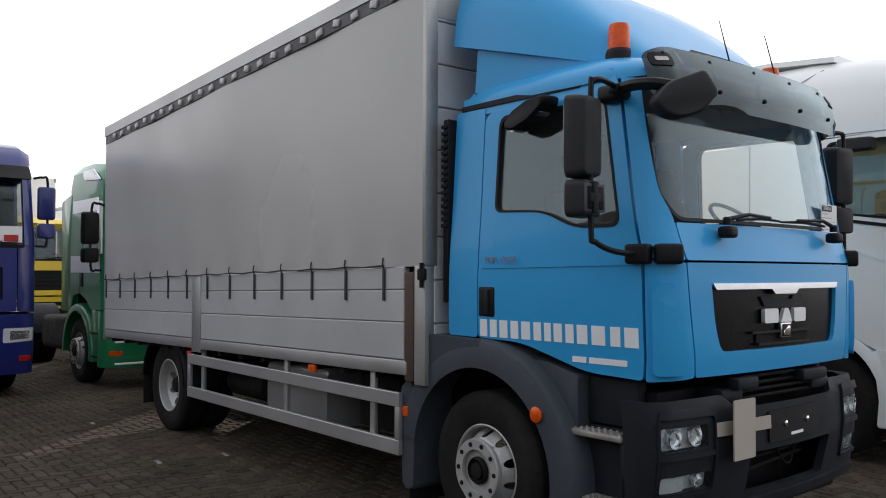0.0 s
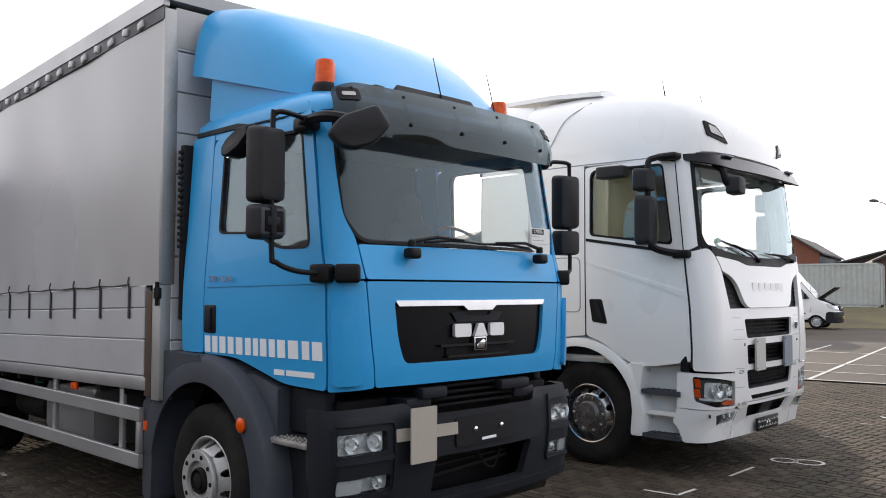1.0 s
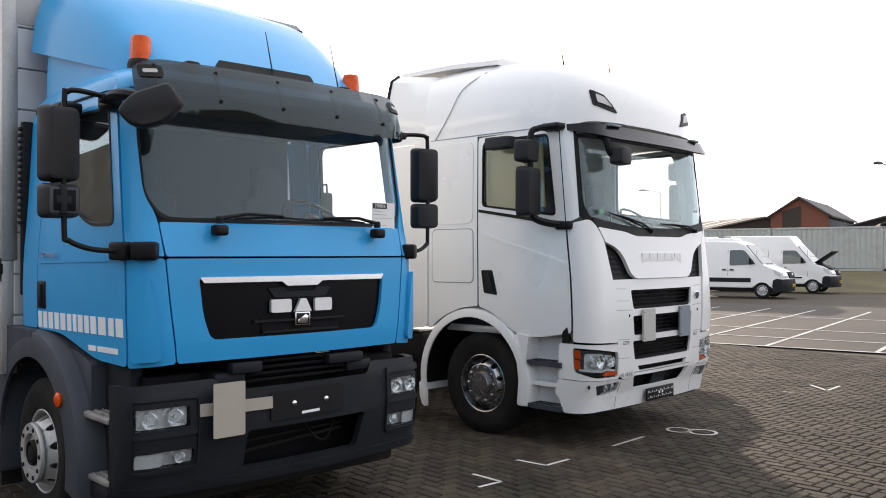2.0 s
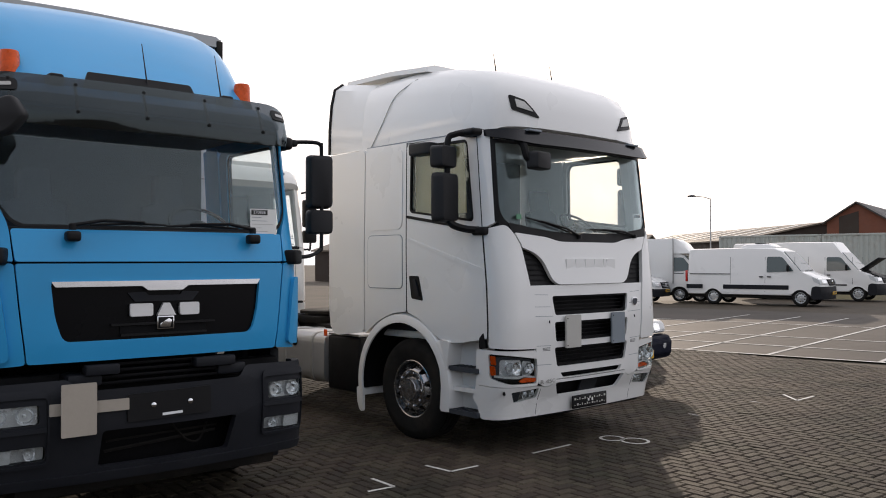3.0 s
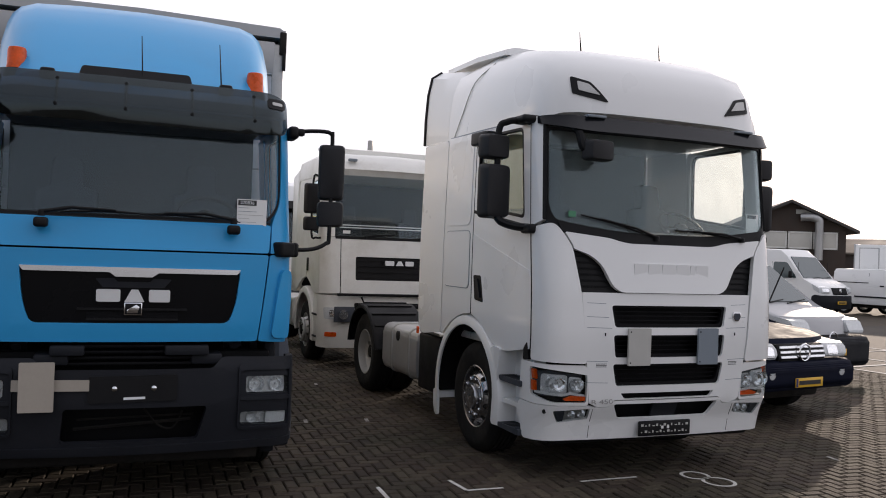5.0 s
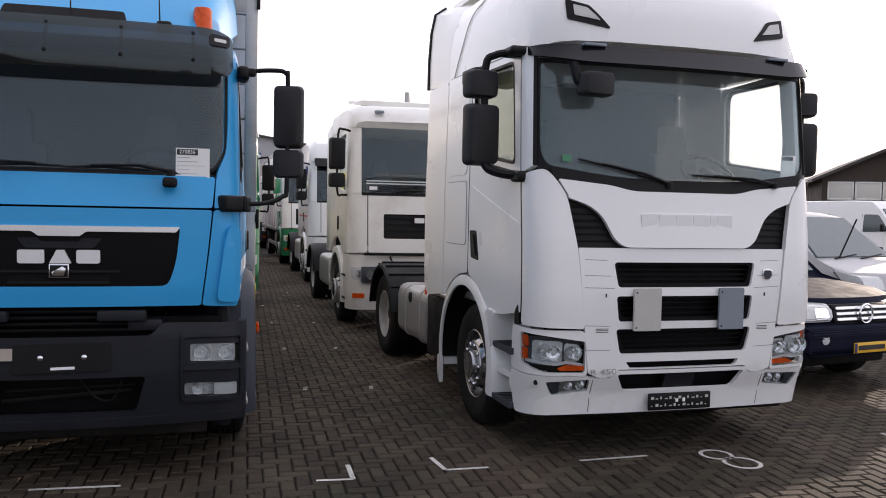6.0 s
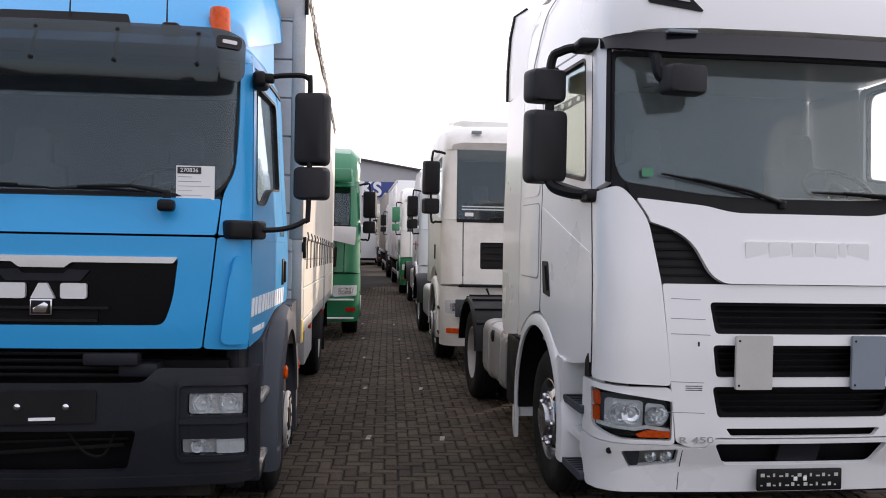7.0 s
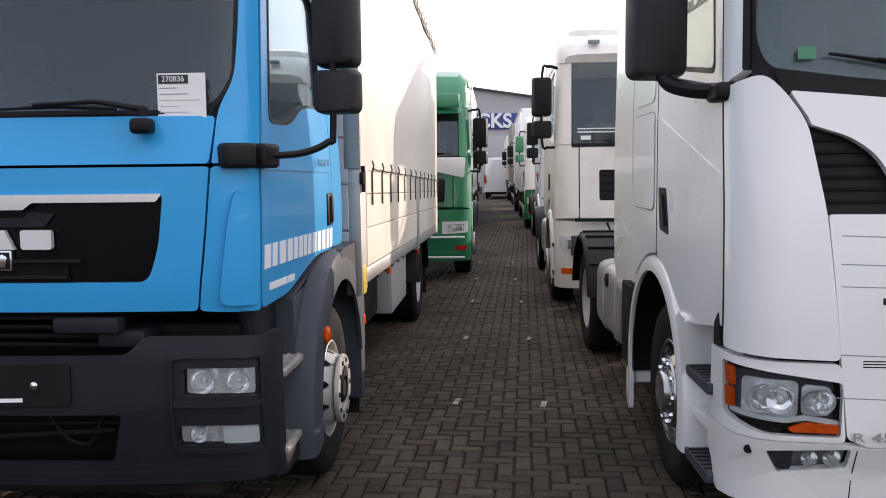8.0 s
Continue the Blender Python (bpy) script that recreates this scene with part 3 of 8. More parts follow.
# ---- small lorry parts ----
def lamp_pod(parent, chart, poly, name, back=0.05, mat=REFLECTOR, bulbs=(), lens=LENS, lab=""):
    """A lamp set in a panel: housing tray, reflector bowls and a clear cover on the panel's own surface."""
    s = [p[0] for p in poly]
    z = [p[1] for p in poly]
    cs, cz = sum(s) / len(s), sum(z) / len(z)
    tray = sheet([(cs + (a - cs) * 0.99, cz + (b - cz) * 0.99) for a, b in poly], lambda a, b: tuple(Vector(chart(a, b)) + Vector((0, back, 0))), 0.01, (), (0.06, 0.06))
    t = part(name, tray, mat, parent, lab)
    for bs, bz, br in bulbs:
        p = Vector(chart(bs, bz)) + Vector((0, back * 0.25, 0))
        bowl = lathe([(br, -0.0), (br * 0.97, 0.010), (br * 0.8, 0.028), (br * 0.45, 0.042), (br * 0.2, 0.046), (0.003, 0.046)], 20, "y", front=False)
        part("reflector_bowl", moved(bowl, Matrix.Translation(p)), REFLECTOR, t)
        part("bulb_cap", moved(lathe([(br * 0.22, 0.03), (br * 0.2, 0.012), (0.002, 0.008)], 12, "y"), Matrix.Translation(p)), LENSGREY, t)
    part("lens", sheet(poly, chart, 0.004, (), (0.06, 0.06)), lens, t)
    return t


def pebble(outline, a, b, axis="y"):
    """A rounded shell over an outline: rings that swell and close again along the axis."""
    cx, cz = sum(p[0] for p in outline) / len(outline), sum(p[1] for p in outline) / len(outline)
    rings = []
    for f, k in ((0.0, 0.86), (0.05, 0.94), (0.16, 0.99), (0.45, 1.0), (0.8, 1.0), (0.95, 0.97), (1.0, 0.92)):
        d = a + (b - a) * f
        ring = [(cx + (u - cx) * k, cz + (v - cz) * k) for u, v in outline]
        rings.append([(u, d, v) if axis == "y" else (d, u, v) for u, v in ring])
    return loft(rings)


def mirror_unit(parent, x, y, z, w, h, d, label="", mat=None, tilt=0.0, name="mirror", roll=0.0):
    """A black mirror housing: rounded shell with a glass set in its rear face."""
    sec = rounded([(-w / 2, -h / 2), (w / 2, -h / 2), (w / 2, h / 2), (-w / 2, h / 2)], min(w, h) * 0.2, 5)
    rings = []
    for dy, k in ((-d * 0.5, 0.72), (-d * 0.42, 0.88), (-d * 0.2, 0.97), (d * 0.2, 1.0), (d * 0.46, 1.0), (d * 0.5, 0.97)):
        rings.append([(a * k, dy, b * (0.5 + 0.5 * k) if abs(k) < 0.9 else b * k) for a, b in sec])
    t = part(name, loft(rings), mat or MIRRORGREY, parent, label, at=pose(x, y, z, 0, roll, tilt))
    gl = loft([[(a * 0.88, d * 0.5 + 0.001, b * 0.9) for a, b in sec], [(a * 0.88, d * 0.5 + 0.006, b * 0.9) for a, b in sec]])
    part("mirror_glass", gl, CHROME, t)
    return t


def wiper(parent, p0, p1, tip_up=0.03):
    """A wiper: spindle cap, arm and blade along the foot of the windscreen."""
    a, b = Vector(p0), Vector(p1)
    arm = tube([a, a.lerp(b, 0.3) + Vector((0, -0.03, tip_up)), a.lerp(b, 0.75) + Vector((0, -0.02, tip_up * 0.6))], [0.014, 0.011, 0.008], 8)
    w = part("wiper", arm, BLACK, parent, "black wiper")
    part("wiper_blade", tube([a.lerp(b, 0.18), a.lerp(b, 0.6) + Vector((0, -0.008, 0.012)), b], [0.008, 0.012, 0.006], 6), BLACK, w)
    part("spindle_cap", moved(lathe([(0.024, -0.03), (0.024, 0.005), (0.016, 0.015), (0.002, 0.016)], 12, "z"), Matrix.Translation(a)), BLACK, w)
    return w


def seat_pair(parent, xs, y, z, h=0.75):
    for x in xs:
        back = loft([[(x + a * k, y + 0.02 + t * 0.14 * h + b, z + t * h) for a, b in rounded([(-0.24, -0.06), (0.24, -0.06), (0.24, 0.07), (-0.24, 0.07)], 0.05)] for t, k in ((0, 0.95), (0.3, 1.0), (0.7, 0.95), (0.74, 0.55), (0.8, 0.52), (1.0, 0.5), (1.05, 0.4))])
        s = part("seat", back, SEATCLOTH, parent, "dark grey cloth seat")
        part("seat_cushion", box(x - 0.25, x + 0.25, y - 0.48, y + 0.04, z - 0.16, z, 0.05, 3), SEATCLOTH, s)


def steering_wheel(parent, x, y, z, tilt=35, r=0.23):
    ring = lathe([(r + 0.014 * math.cos(a), 0.014 * math.sin(a)) for a in [k * math.pi / 4 for k in range(8)]], 32, "z", closed=True)
    s = part("steering_wheel", ring, BLACK, parent, at=pose(x, y, z, tilt, 0, 0))
    part("wheel_boss", merged(lathe([(0.07, -0.03), (0.07, 0.01), (0.05, 0.02), (0.002, 0.022)], 16, "z"), box(-r, r, -0.018, 0.018, -0.012, 0.006, 0.005), tube([(0, 0, -0.02), (0, 0.03, -0.45)], 0.035, 8)), BLACK, s)


def bars_sign(parent, chart_at, widths, height, depth, mat, name="lettering_block", gap=0.02, tops=()):
    """Plain raised blocks in the place of a maker's name: widths in metres along x, centred on chart_at(x)."""
    total = sum(widths) + gap * (len(widths) - 1)
    x = -total / 2
    for i, w in enumerate(widths):
        top = tops[i] if tops else 1.0
        cx = x + w / 2
        p, rz = chart_at(cx)
        part(name, prism(rounded([(-w / 2, -height / 2), (w / 2, -height / 2), (w / 2 * top, height / 2), (-w / 2 * top, height / 2)], 0.012 if top == 1.0 else 0.004), "y", -depth, 0.004, min(0.003, depth * 0.3)), mat, parent, flat=True, at=Matrix.Translation(p) @ Matrix.Rotation(rz, 4, "Z"))
        x += w + gap


def arch_band(side, x_in, x_out, yc, zc, r_out, r_in, a0, a1, n=18, foot=()):
    """A mudguard: a bent plate with a down-turned outer lip, round an axle at yc, zc, from angle a0 to a1 (degrees, 90 is up)."""
    rings = []
    for i in range(n + 1):
        a = radians(a0 + (a1 - a0) * i / n)
        c, s = math.cos(a), math.sin(a)
        pts = [(x_in, r_out), (x_out - 0.05, r_out), (x_out - 0.012, r_out - 0.02), (x_out, r_out - 0.06), (x_out, r_in), (x_out - 0.02, r_in), (x_out - 0.03, r_out - 0.06), (x_out - 0.06, r_out - 0.03), (x_in, r_out - 0.03)]
        rings.append([(side * px, yc + pr * c, zc + pr * s) for px, pr in pts])
    return loft(rings)


# ---- sky-blue curtain-sided lorry ----
def blue_lorry():
    T = thing("curtainside_lorry", "sky-blue rigid lorry with grey curtain sides and orange beacons", "truck", at=pose(0, 0, 0, 0, 0, 1.6))
    skin = cab_chart(1.11, 0.20, 0.05, [(1.1, 0.02), (1.3, 0.0), (1.83, 0.01), (2.03, 0.07), (2.75, 0.20), (3.0, 0.27), (3.2, 0.4)], [(1.0, 0.985), (1.5, 1.0), (1.9, 1.0), (2.8, 0.975), (3.1, 0.93)])

    def ch(s, z):
        """The cab's skin, its sides standing out a little towards the rear."""
        x, y, z = skin(s, z)
        flare = float(np.interp(z, [1.7, 2.2, 2.8], [0.07, 0.045, 0.03]))
        return (x + math.copysign(flare * min(1.0, max(0.0, (y - 0.3) / 1.05)), x), y, z)

    S = skin.side
    cab = part("cab_shell", merged(
        box(-1.0, 1.0, 1.70, 1.765, 1.25, 2.95, 0.03),
        box(-0.95, 0.95, 0.30, 1.7, 1.16, 1.24, 0.02)), SKYBLUE, T)
    part("cab_floor", box(-1.04, 1.04, 0.22, 1.7, 1.25, 1.32, 0.01), CABIN, cab)
    # front
    grille = rounded([(-0.655, 1.315), (0.655, 1.315), (0.70, 1.46), (0.725, 1.70), (-0.725, 1.70), (-0.70, 1.46)], [0.05, 0.05, 0.3, 0.03, 0.03, 0.3])
    part("front_panel", sheet(rounded([(-0.865, 1.185), (0.865, 1.185), (0.925, 1.815), (-0.925, 1.815)], 0.02), ch, 0.03, [grille]), SKYBLUE, cab)
    for k in (1, -1):
        mir = (lambda p: p) if k > 0 else mirrored
        cp = part("corner_panel", sheet(mir(rounded([(0.875, 1.185), (S(0.20), 1.165), (S(0.20), 1.83), (0.935, 1.815)], 0.02)), ch, 0.03), SKYBLUE, cab)
        # raised air guide on the corner
        og = lambda s, z: tuple(Vector(ch(s, z)) + Vector((0.022 * k, -0.022, 0)))
        part("air_guide", sheet(mir(rounded([(0.945, 1.21), (S(0.17), 1.20), (S(0.17), 1.69), (1.02, 1.72), (0.98, 1.55)], 0.05)), og, 0.03), SKYBLUE, cp)
        part("a_pillar", sheet(mir(rounded([(0.938, 1.828), (S(0.20), 1.842), (S(0.20), 2.86), (1.055, 2.90), (1.055, 2.5), (1.03, 2.20), (0.955, 2.065)], [0.01, 0.01, 0.01, 0.01, 0.2, 0.2, 0.08])), ch, 0.05), SKYBLUE, cab)
    part("scuttle_panel", sheet(rounded([(-0.925, 1.828), (0.925, 1.828), (0.945, 2.035), (-0.945, 2.035)], 0.02), ch, 0.03), SKYBLUE, cab)
    # grille
    inn = lambda s, z: tuple(Vector(ch(s, z)) + Vector((0, 0.025, 0)))
    g = part("grille", sheet(grille, inn, 0.03), GRILLEBLACK, cab, "black radiator grille with chrome top bar")
    inn2 = lambda s, z: tuple(Vector(ch(s, z)) + Vector((0, -0.012, 0)))
    part("chrome_bar", sheet(rounded([(-0.70, 1.665), (-0.16, 1.665), (-0.12, 1.635), (0.12, 1.635), (0.16, 1.665), (0.70, 1.665), (0.725, 1.70), (-0.725, 1.70)], 0.008), inn2, 0.035), CHROME, g)
    part("badge_recess", sheet(rounded([(-0.25, 1.62), (-0.20, 1.56), (0.20, 1.56), (0.25, 1.62), (0.13, 1.625), (0.11, 1.60), (-0.11, 1.60), (-0.13, 1.625)], 0.01), lambda s, z: tuple(Vector(ch(s, z)) + Vector((0, 0.012, 0))), 0.02), PLASTIC, g)
    for z0, z1, w in ((1.405, 1.42, 0.36), (1.335, 1.35, 0.30)):
        part("grille_slat", sheet(rounded([(-w, z0), (w, z0), (w, z1), (-w, z1)], 0.004), lambda s, z: tuple(Vector(ch(s, z)) + Vector((0, -0.004, 0))), 0.03), BLACK, g)
    part("grille_slot", sheet(rounded([(-0.3, 1.35), (0.3, 1.35), (0.3, 1.40), (-0.3, 1.40)], 0.01), lambda s, z: tuple(Vector(ch(s, z)) + Vector((0, 0.016, 0))), 0.01), MESHBLACK, g)
    bars_sign(g, lambda x: (Vector(ch(x, 1.505)) + Vector((0, 0.012, 0)), 0.0), [0.155, 0.13, 0.14], 0.085, 0.02, BADGE, "badge_block", 0.028, (1.0, 0.35, 1.0))
    em = part("emblem", merged(box(-0.06, 0.06, -0.006, 0.02, 1.37, 1.46, 0.006)), CHROME, g)
    part("emblem_inset", box(-0.052, 0.052, -0.009, 0.0, 1.378, 1.452, 0.003), BLACK, em)
    part("emblem_shape", prism([(-0.04, 1.385), (0.03, 1.385), (0.042, 1.43), (0.02, 1.445), (-0.02, 1.42), (-0.04, 1.41)], "y", -0.012, -0.006, 0.002), CHROME, em)
    # windscreen
    ws = [(-0.925, 2.045), (0.925, 2.045), (1.03, 2.20), (1.055, 2.84), (-1.055, 2.84), (-1.03, 2.20)]
    gz = lambda s, z: tuple(Vector(ch(s, z)) + Vector((0, 0.02, 0)))
    w = part("windscreen", sheet(rounded(ws, [0.12, 0.12, 0.2, 0.02, 0.02, 0.2]), gz, 0.006), GLASS, cab, "large tinted windscreen")
    w.visible_shadow = False
    inner = [(s * 0.985, 2.065 if z < 2.1 else z - (0.03 if z > 2.5 else 0.0)) for s, z in ws]
    part("windscreen_seal", sheet(rounded(ws, [0.12, 0.12, 0.2, 0.02, 0.02, 0.2]), lambda s, z: tuple(Vector(ch(s, z)) + Vector((0, 0.012, 0))), 0.007, [rounded(inner, [0.11, 0.11, 0.2, 0.03, 0.03, 0.2])]), BLACK, w)
    for x in (-0.60, 0.66):
        part("spindle_cover", box(x - 0.045, x + 0.045, -0.03, 0.06, 1.955, 2.022, 0.02, 3), BLACK, cab)
    wiper(cab, (-0.60, 0.02, 2.06), (0.02, 0.045, 2.075))
    wiper(cab, (0.66, 0.02, 2.06), (0.02, 0.04, 2.07))
    # sale sheet behind the glass
    sh = part("sale_sheet", box(0.69, 0.905, 0.115, 0.119, 2.012, 2.22, 0.0), PAPER, cab, "white sale sheet with black number")
    part("print_band", box(0.697, 0.83, 0.1125, 0.1145, 2.175, 2.213, 0.0), INK, sh)
    text_mesh("270836", 0.034, LETTER, sh, pose(0.763, 0.1115, 2.194, 90), "sheet_number", 0.0004)
    for i in range(5):
        part("print_line", box(0.70, 0.78 + 0.10 * ((i * 7) % 3) / 2, 0.1135, 0.1148, 2.155 - i * 0.026, 2.158 - i * 0.026, 0.0), BRACKET2 if i < 2 else BRACKET, sh)
    # doors
    for k in (1, -1):
        mir = (lambda p: p) if k > 0 else mirrored
        outline = rounded([(S(0.215), 1.17), (S(0.60), 1.185), (S(0.90), 1.27), (S(1.10), 1.325), (S(1.47), 1.335), (S(1.47), 2.80), (S(0.225), 2.80)], [0.03, 0.1, 0.1, 0.1, 0.03, 0.08, 0.03])
        hole = rounded([(S(0.315), 2.015), (S(0.66), 2.015), (S(0.90), 2.125), (S(1.345), 2.14), (S(1.335), 2.765), (S(0.335), 2.755)], [0.07, 0.12, 0.12, 0.06, 0.08, 0.05])
        d = part("door", sheet(mir(outline), ch, 0.04, [mir(hole)], (0.12, 0.14)), SKYBLUE, cab, "sky-blue cab door with white lettering")
        shrink = [(S(0.83) + (s - S(0.83)) * 0.965, 2.39 + (z - 2.39) * 0.95) for s, z in hole]
        part("window_seal", sheet(mir(hole), lambda s, z: tuple(Vector(ch(s, z)) + Vector((0.004 * k, 0, 0))), 0.03, [mir(shrink)]), BLACK, d)
        gw = part("window_glass", sheet(mir(hole), lambda s, z: tuple(Vector(ch(s, z)) - Vector((0.018 * k, 0, 0))), 0.005), GLASSDARK, d)
        gw.visible_shadow = False
        hx = 1.18 * k
        part("door_handle", merged(box(min(hx - 0.03 * k, hx + 0.008 * k), max(hx - 0.03 * k, hx + 0.008 * k), 1.315, 1.465, 1.47, 1.665, 0.03, 3)), BLACK, d)
        part("handle_grip", box(min(hx, hx + 0.026 * k), max(hx, hx + 0.026 * k), 1.355, 1.39, 1.49, 1.645, 0.01), PLASTIC, d)
        # lettering on the door as plain bars: a large row and a small row
        proud = lambda s, z: tuple(Vector(ch(s, z)) + Vector((0.003 * k, 0, 0)))
        y = 1.45
        for wdt in (0.085, 0.075, 0.085, 0.08, 0.09, 0.075, 0.065, 0.08, 0.075, 0.095, 0.12, 0.085, 0.12):
            part("lettering_bar", sheet(mir([(S(y - wdt * 0.78), 1.345), (S(y), 1.345), (S(y), 1.455), (S(y - wdt * 0.78), 1.455)]), proud, 0.004), LETTER, d)
            y -= wdt * 1.03 + 0.006
        y = 0.70
        for wdt in (0.10, 0.26):
            part("lettering_bar", sheet(mir([(S(y - wdt), 1.238), (S(y), 1.238), (S(y), 1.272), (S(y - wdt), 1.272)]), proud, 0.004), LETTER, d)
            y -= wdt + 0.02
        for word, yy in (("TGM", 1.235 - 0.105), ("18.290", 1.235 + 0.055)):
            text_mesh(word, 0.055, CHROME, d, Matrix.Translation((hx + 0.004 * k, 1.24 + (yy - 1.24) * k, 1.835)) @ pose(0, 0, 0, 90, 0, 90 * k), "model_lettering")
        part("belt_moulding", sheet(mir(rounded([(S(0.24), 1.80), (S(1.44), 1.78), (S(1.44), 1.80), (S(0.24), 1.83)], 0.008)), lambda s, z: tuple(Vector(ch(s, z)) + Vector((0.006 * k, 0, 0))), 0.012), SKYBLUE, d)
        part("rear_quarter", sheet(mir(rounded([(S(1.48), 1.335), (S(1.765), 1.335), (S(1.765), 2.84), (S(1.48), 2.84)], 0.03)), ch, 0.05), SKYBLUE, cab)
        part("rain_gutter", sheet(mir(rounded([(S(0.56), 2.853), (S(1.72), 2.845), (S(1.72), 2.878), (S(0.56), 2.892)], 0.006)), lambda s, z: tuple(Vector(ch(s, z)) + Vector((0.006 * k, 0, 0))), 0.03), BLACK, cab)
        part("door_header", sheet(mir(rounded([(S(0.215), 2.80), (S(1.72), 2.80), (S(1.72), 2.93), (S(0.26), 2.93)], 0.01)), lambda s, z: tuple(Vector(ch(s, z)) - Vector((0.006 * k, 0, 0))), 0.03), SKYBLUE, cab)
        # louvred side intake behind the cab
        if k > 0:
            continue
        v = part("air_intake", box(min(1.06 * k, 1.18 * k), max(1.06 * k, 1.18 * k), 1.775, 1.83, 1.55, 2.80, 0.01), BLACK, cab)
        for i in range(16):
            part("louvre", box(min(1.15 * k, 1.195 * k), max(1.15 * k, 1.195 * k), 1.78, 1.835, 2.06 + i * 0.045, 2.085 + i * 0.045, 0.004), BLACK, v)
    # roof
    rings = []
    for y, half, base, top in ((0.22, 0.95, 2.86, 2.93), (0.27, 1.01, 2.86, 2.97), (0.36, 1.05, 2.86, 3.015), (0.55, 1.085, 2.86, 3.05), (0.9, 1.10, 2.86, 3.06), (1.4, 1.10, 2.86, 3.06), (1.66, 1.095, 2.86, 3.05), (1.74, 1.07, 2.86, 3.0)):
        rings.append([(half * c, y, base + (top - base) * h) for c, h in ((-1, 0), (-1, 0.2), (-0.985, 0.42), (-0.95, 0.64), (-0.89, 0.82), (-0.8, 0.93), (-0.5, 0.98), (0, 1.0), (0.5, 0.98), (0.8, 0.93), (0.89, 0.82), (0.95, 0.64), (0.985, 0.42), (1, 0.2), (1, 0))])
    part("roof", loft(rings), SKYBLUE, cab)
    # roof deflector
    rings = []
    for y, half, top in ((0.40, 0.80, 3.07), (0.50, 0.87, 3.16), (0.68, 0.93, 3.33), (0.90, 0.98, 3.52), (1.15, 1.03, 3.70), (1.40, 1.06, 3.81), (1.74, 1.09, 3.88)):
        base = 3.02 + 0.262 * max(0.0, y - 0.62)
        h = top - base
        rings.append([(half * c, y + dy, base + h * q) for c, q, dy in ((-1.02, 0, 0.06), (-1.0, 0.40, 0.05), (-0.965, 0.66, 0.045), (-0.93, 0.80, 0.04), (-0.87, 0.90, 0.03), (-0.76, 0.965, 0.015), (-0.45, 0.995, 0), (0, 1.0, -0.02), (0.45, 0.995, 0), (0.76, 0.965, 0.015), (0.87, 0.90, 0.03), (0.93, 0.80, 0.04), (0.965, 0.66, 0.045), (1.0, 0.40, 0.05), (1.02, 0, 0.06))])
    dfl = part("roof_deflector", loft(rings), SKYBLUE, cab, "sky-blue curved roof air deflector")
    for k in (1, -1):
        wing = prism(rounded([(0.64, 2.98), (1.63, 2.95), (1.605, 3.27), (1.10, 3.15), (0.72, 3.05)], 0.02), "x", 0.0, 0.05, 0.015)
        for v in wing.verts:
            v.co.x = k * (v.co.x + 0.885 + 0.135 * (v.co.y - 0.65))
        if k < 0:
            bmesh.ops.reverse_faces(wing, faces=wing.faces[:])
        part("deflector_wing", wing, SKYBLUE, dfl)
    part("roof_air_slot", sheet(rounded([(-0.42, 3.06), (0.36, 3.06), (0.34, 3.135), (-0.40, 3.135)], 0.02), lambda s, z: (s, 0.34 + (z - 3.05) * 0.55 + 0.05 * s * s, z), 0.10), BLACK, cab)
    for x in (0.0, 0.56):
        part("roof_antenna", tube([(x + 0.01, 0.36, 3.06), (x - 0.005, 0.44, 3.40)], [0.006, 0.003], 6), BLACK, cab)
    for x in (-0.62, 0.60):
        part("horn_block", box(x - 0.05, x + 0.05, 0.30, 0.42, 3.0, 3.08, 0.02), BLACK, cab)
    # sun visor
    vc = cab_chart(1.085, 0.20, 0.06, [(2.66, 0.09), (2.78, 0.06), (2.90, 0.09), (3.03, 0.17)], [(2.66, 1.0), (3.05, 0.985)], push=0.0)
    vs = part("sun_visor", sheet(rounded([(-1.09, 2.765), (-1.04, 2.715), (-0.8, 2.70), (0.8, 2.70), (1.04, 2.715), (1.09, 2.765), (1.10, 2.975), (0.93, 3.035), (-0.93, 3.035), (-1.10, 2.975)], [0.02, 0.03, 0.15, 0.15, 0.03, 0.02, 0.05, 0.15, 0.15, 0.05]), vc, 0.010), SMOKE, cab, "glossy smoked sun visor with position lamps")
    part("roof_header", sheet(rounded([(-1.06, 2.845), (1.06, 2.845), (1.02, 2.955), (-1.02, 2.955)], 0.02), lambda s, z: tuple(Vector(ch(s, z)) + Vector((0, 0.015, 0))), 0.03), SKYBLUE, cab)
    for x in (-0.55, -0.1, 0.35, 0.8, -0.95):
        for z in (2.80, 2.985):
            p = Vector(vc(x, z))
            part("visor_stud", moved(lathe([(0.013, 0.01), (0.013, -0.003), (0.007, -0.007), (0.002, -0.008)], 10, "y"), Matrix.Translation(p)), BLACK, vs)
        a, b, c = Vector(vc(x, 3.0)), Vector(vc(x, 2.9)), Vector(vc(x, 2.79))
        part("visor_rib", tube([a + Vector((0, 0.022, 0)), b + Vector((0, 0.022, 0)), c + Vector((0, 0.022, 0))], 0.010, 6), BLACK, vs)
    for k in (1, -1):
        lp = rounded([(0.935 * k, 2.938), (1.025 * k, 2.933), (1.025 * k, 2.958), (0.935 * k, 2.963)], 0.01)
        o = part("position_lamp", sheet(lp, lambda s, z: tuple(Vector(vc(s, z)) + Vector((0.004 * k, -0.008, 0))), 0.02), STEEL, vs)
        rim = rounded([(0.90 * k, 2.91), (1.06 * k, 2.905), (1.06 * k, 2.985), (0.90 * k, 2.99)], 0.03)
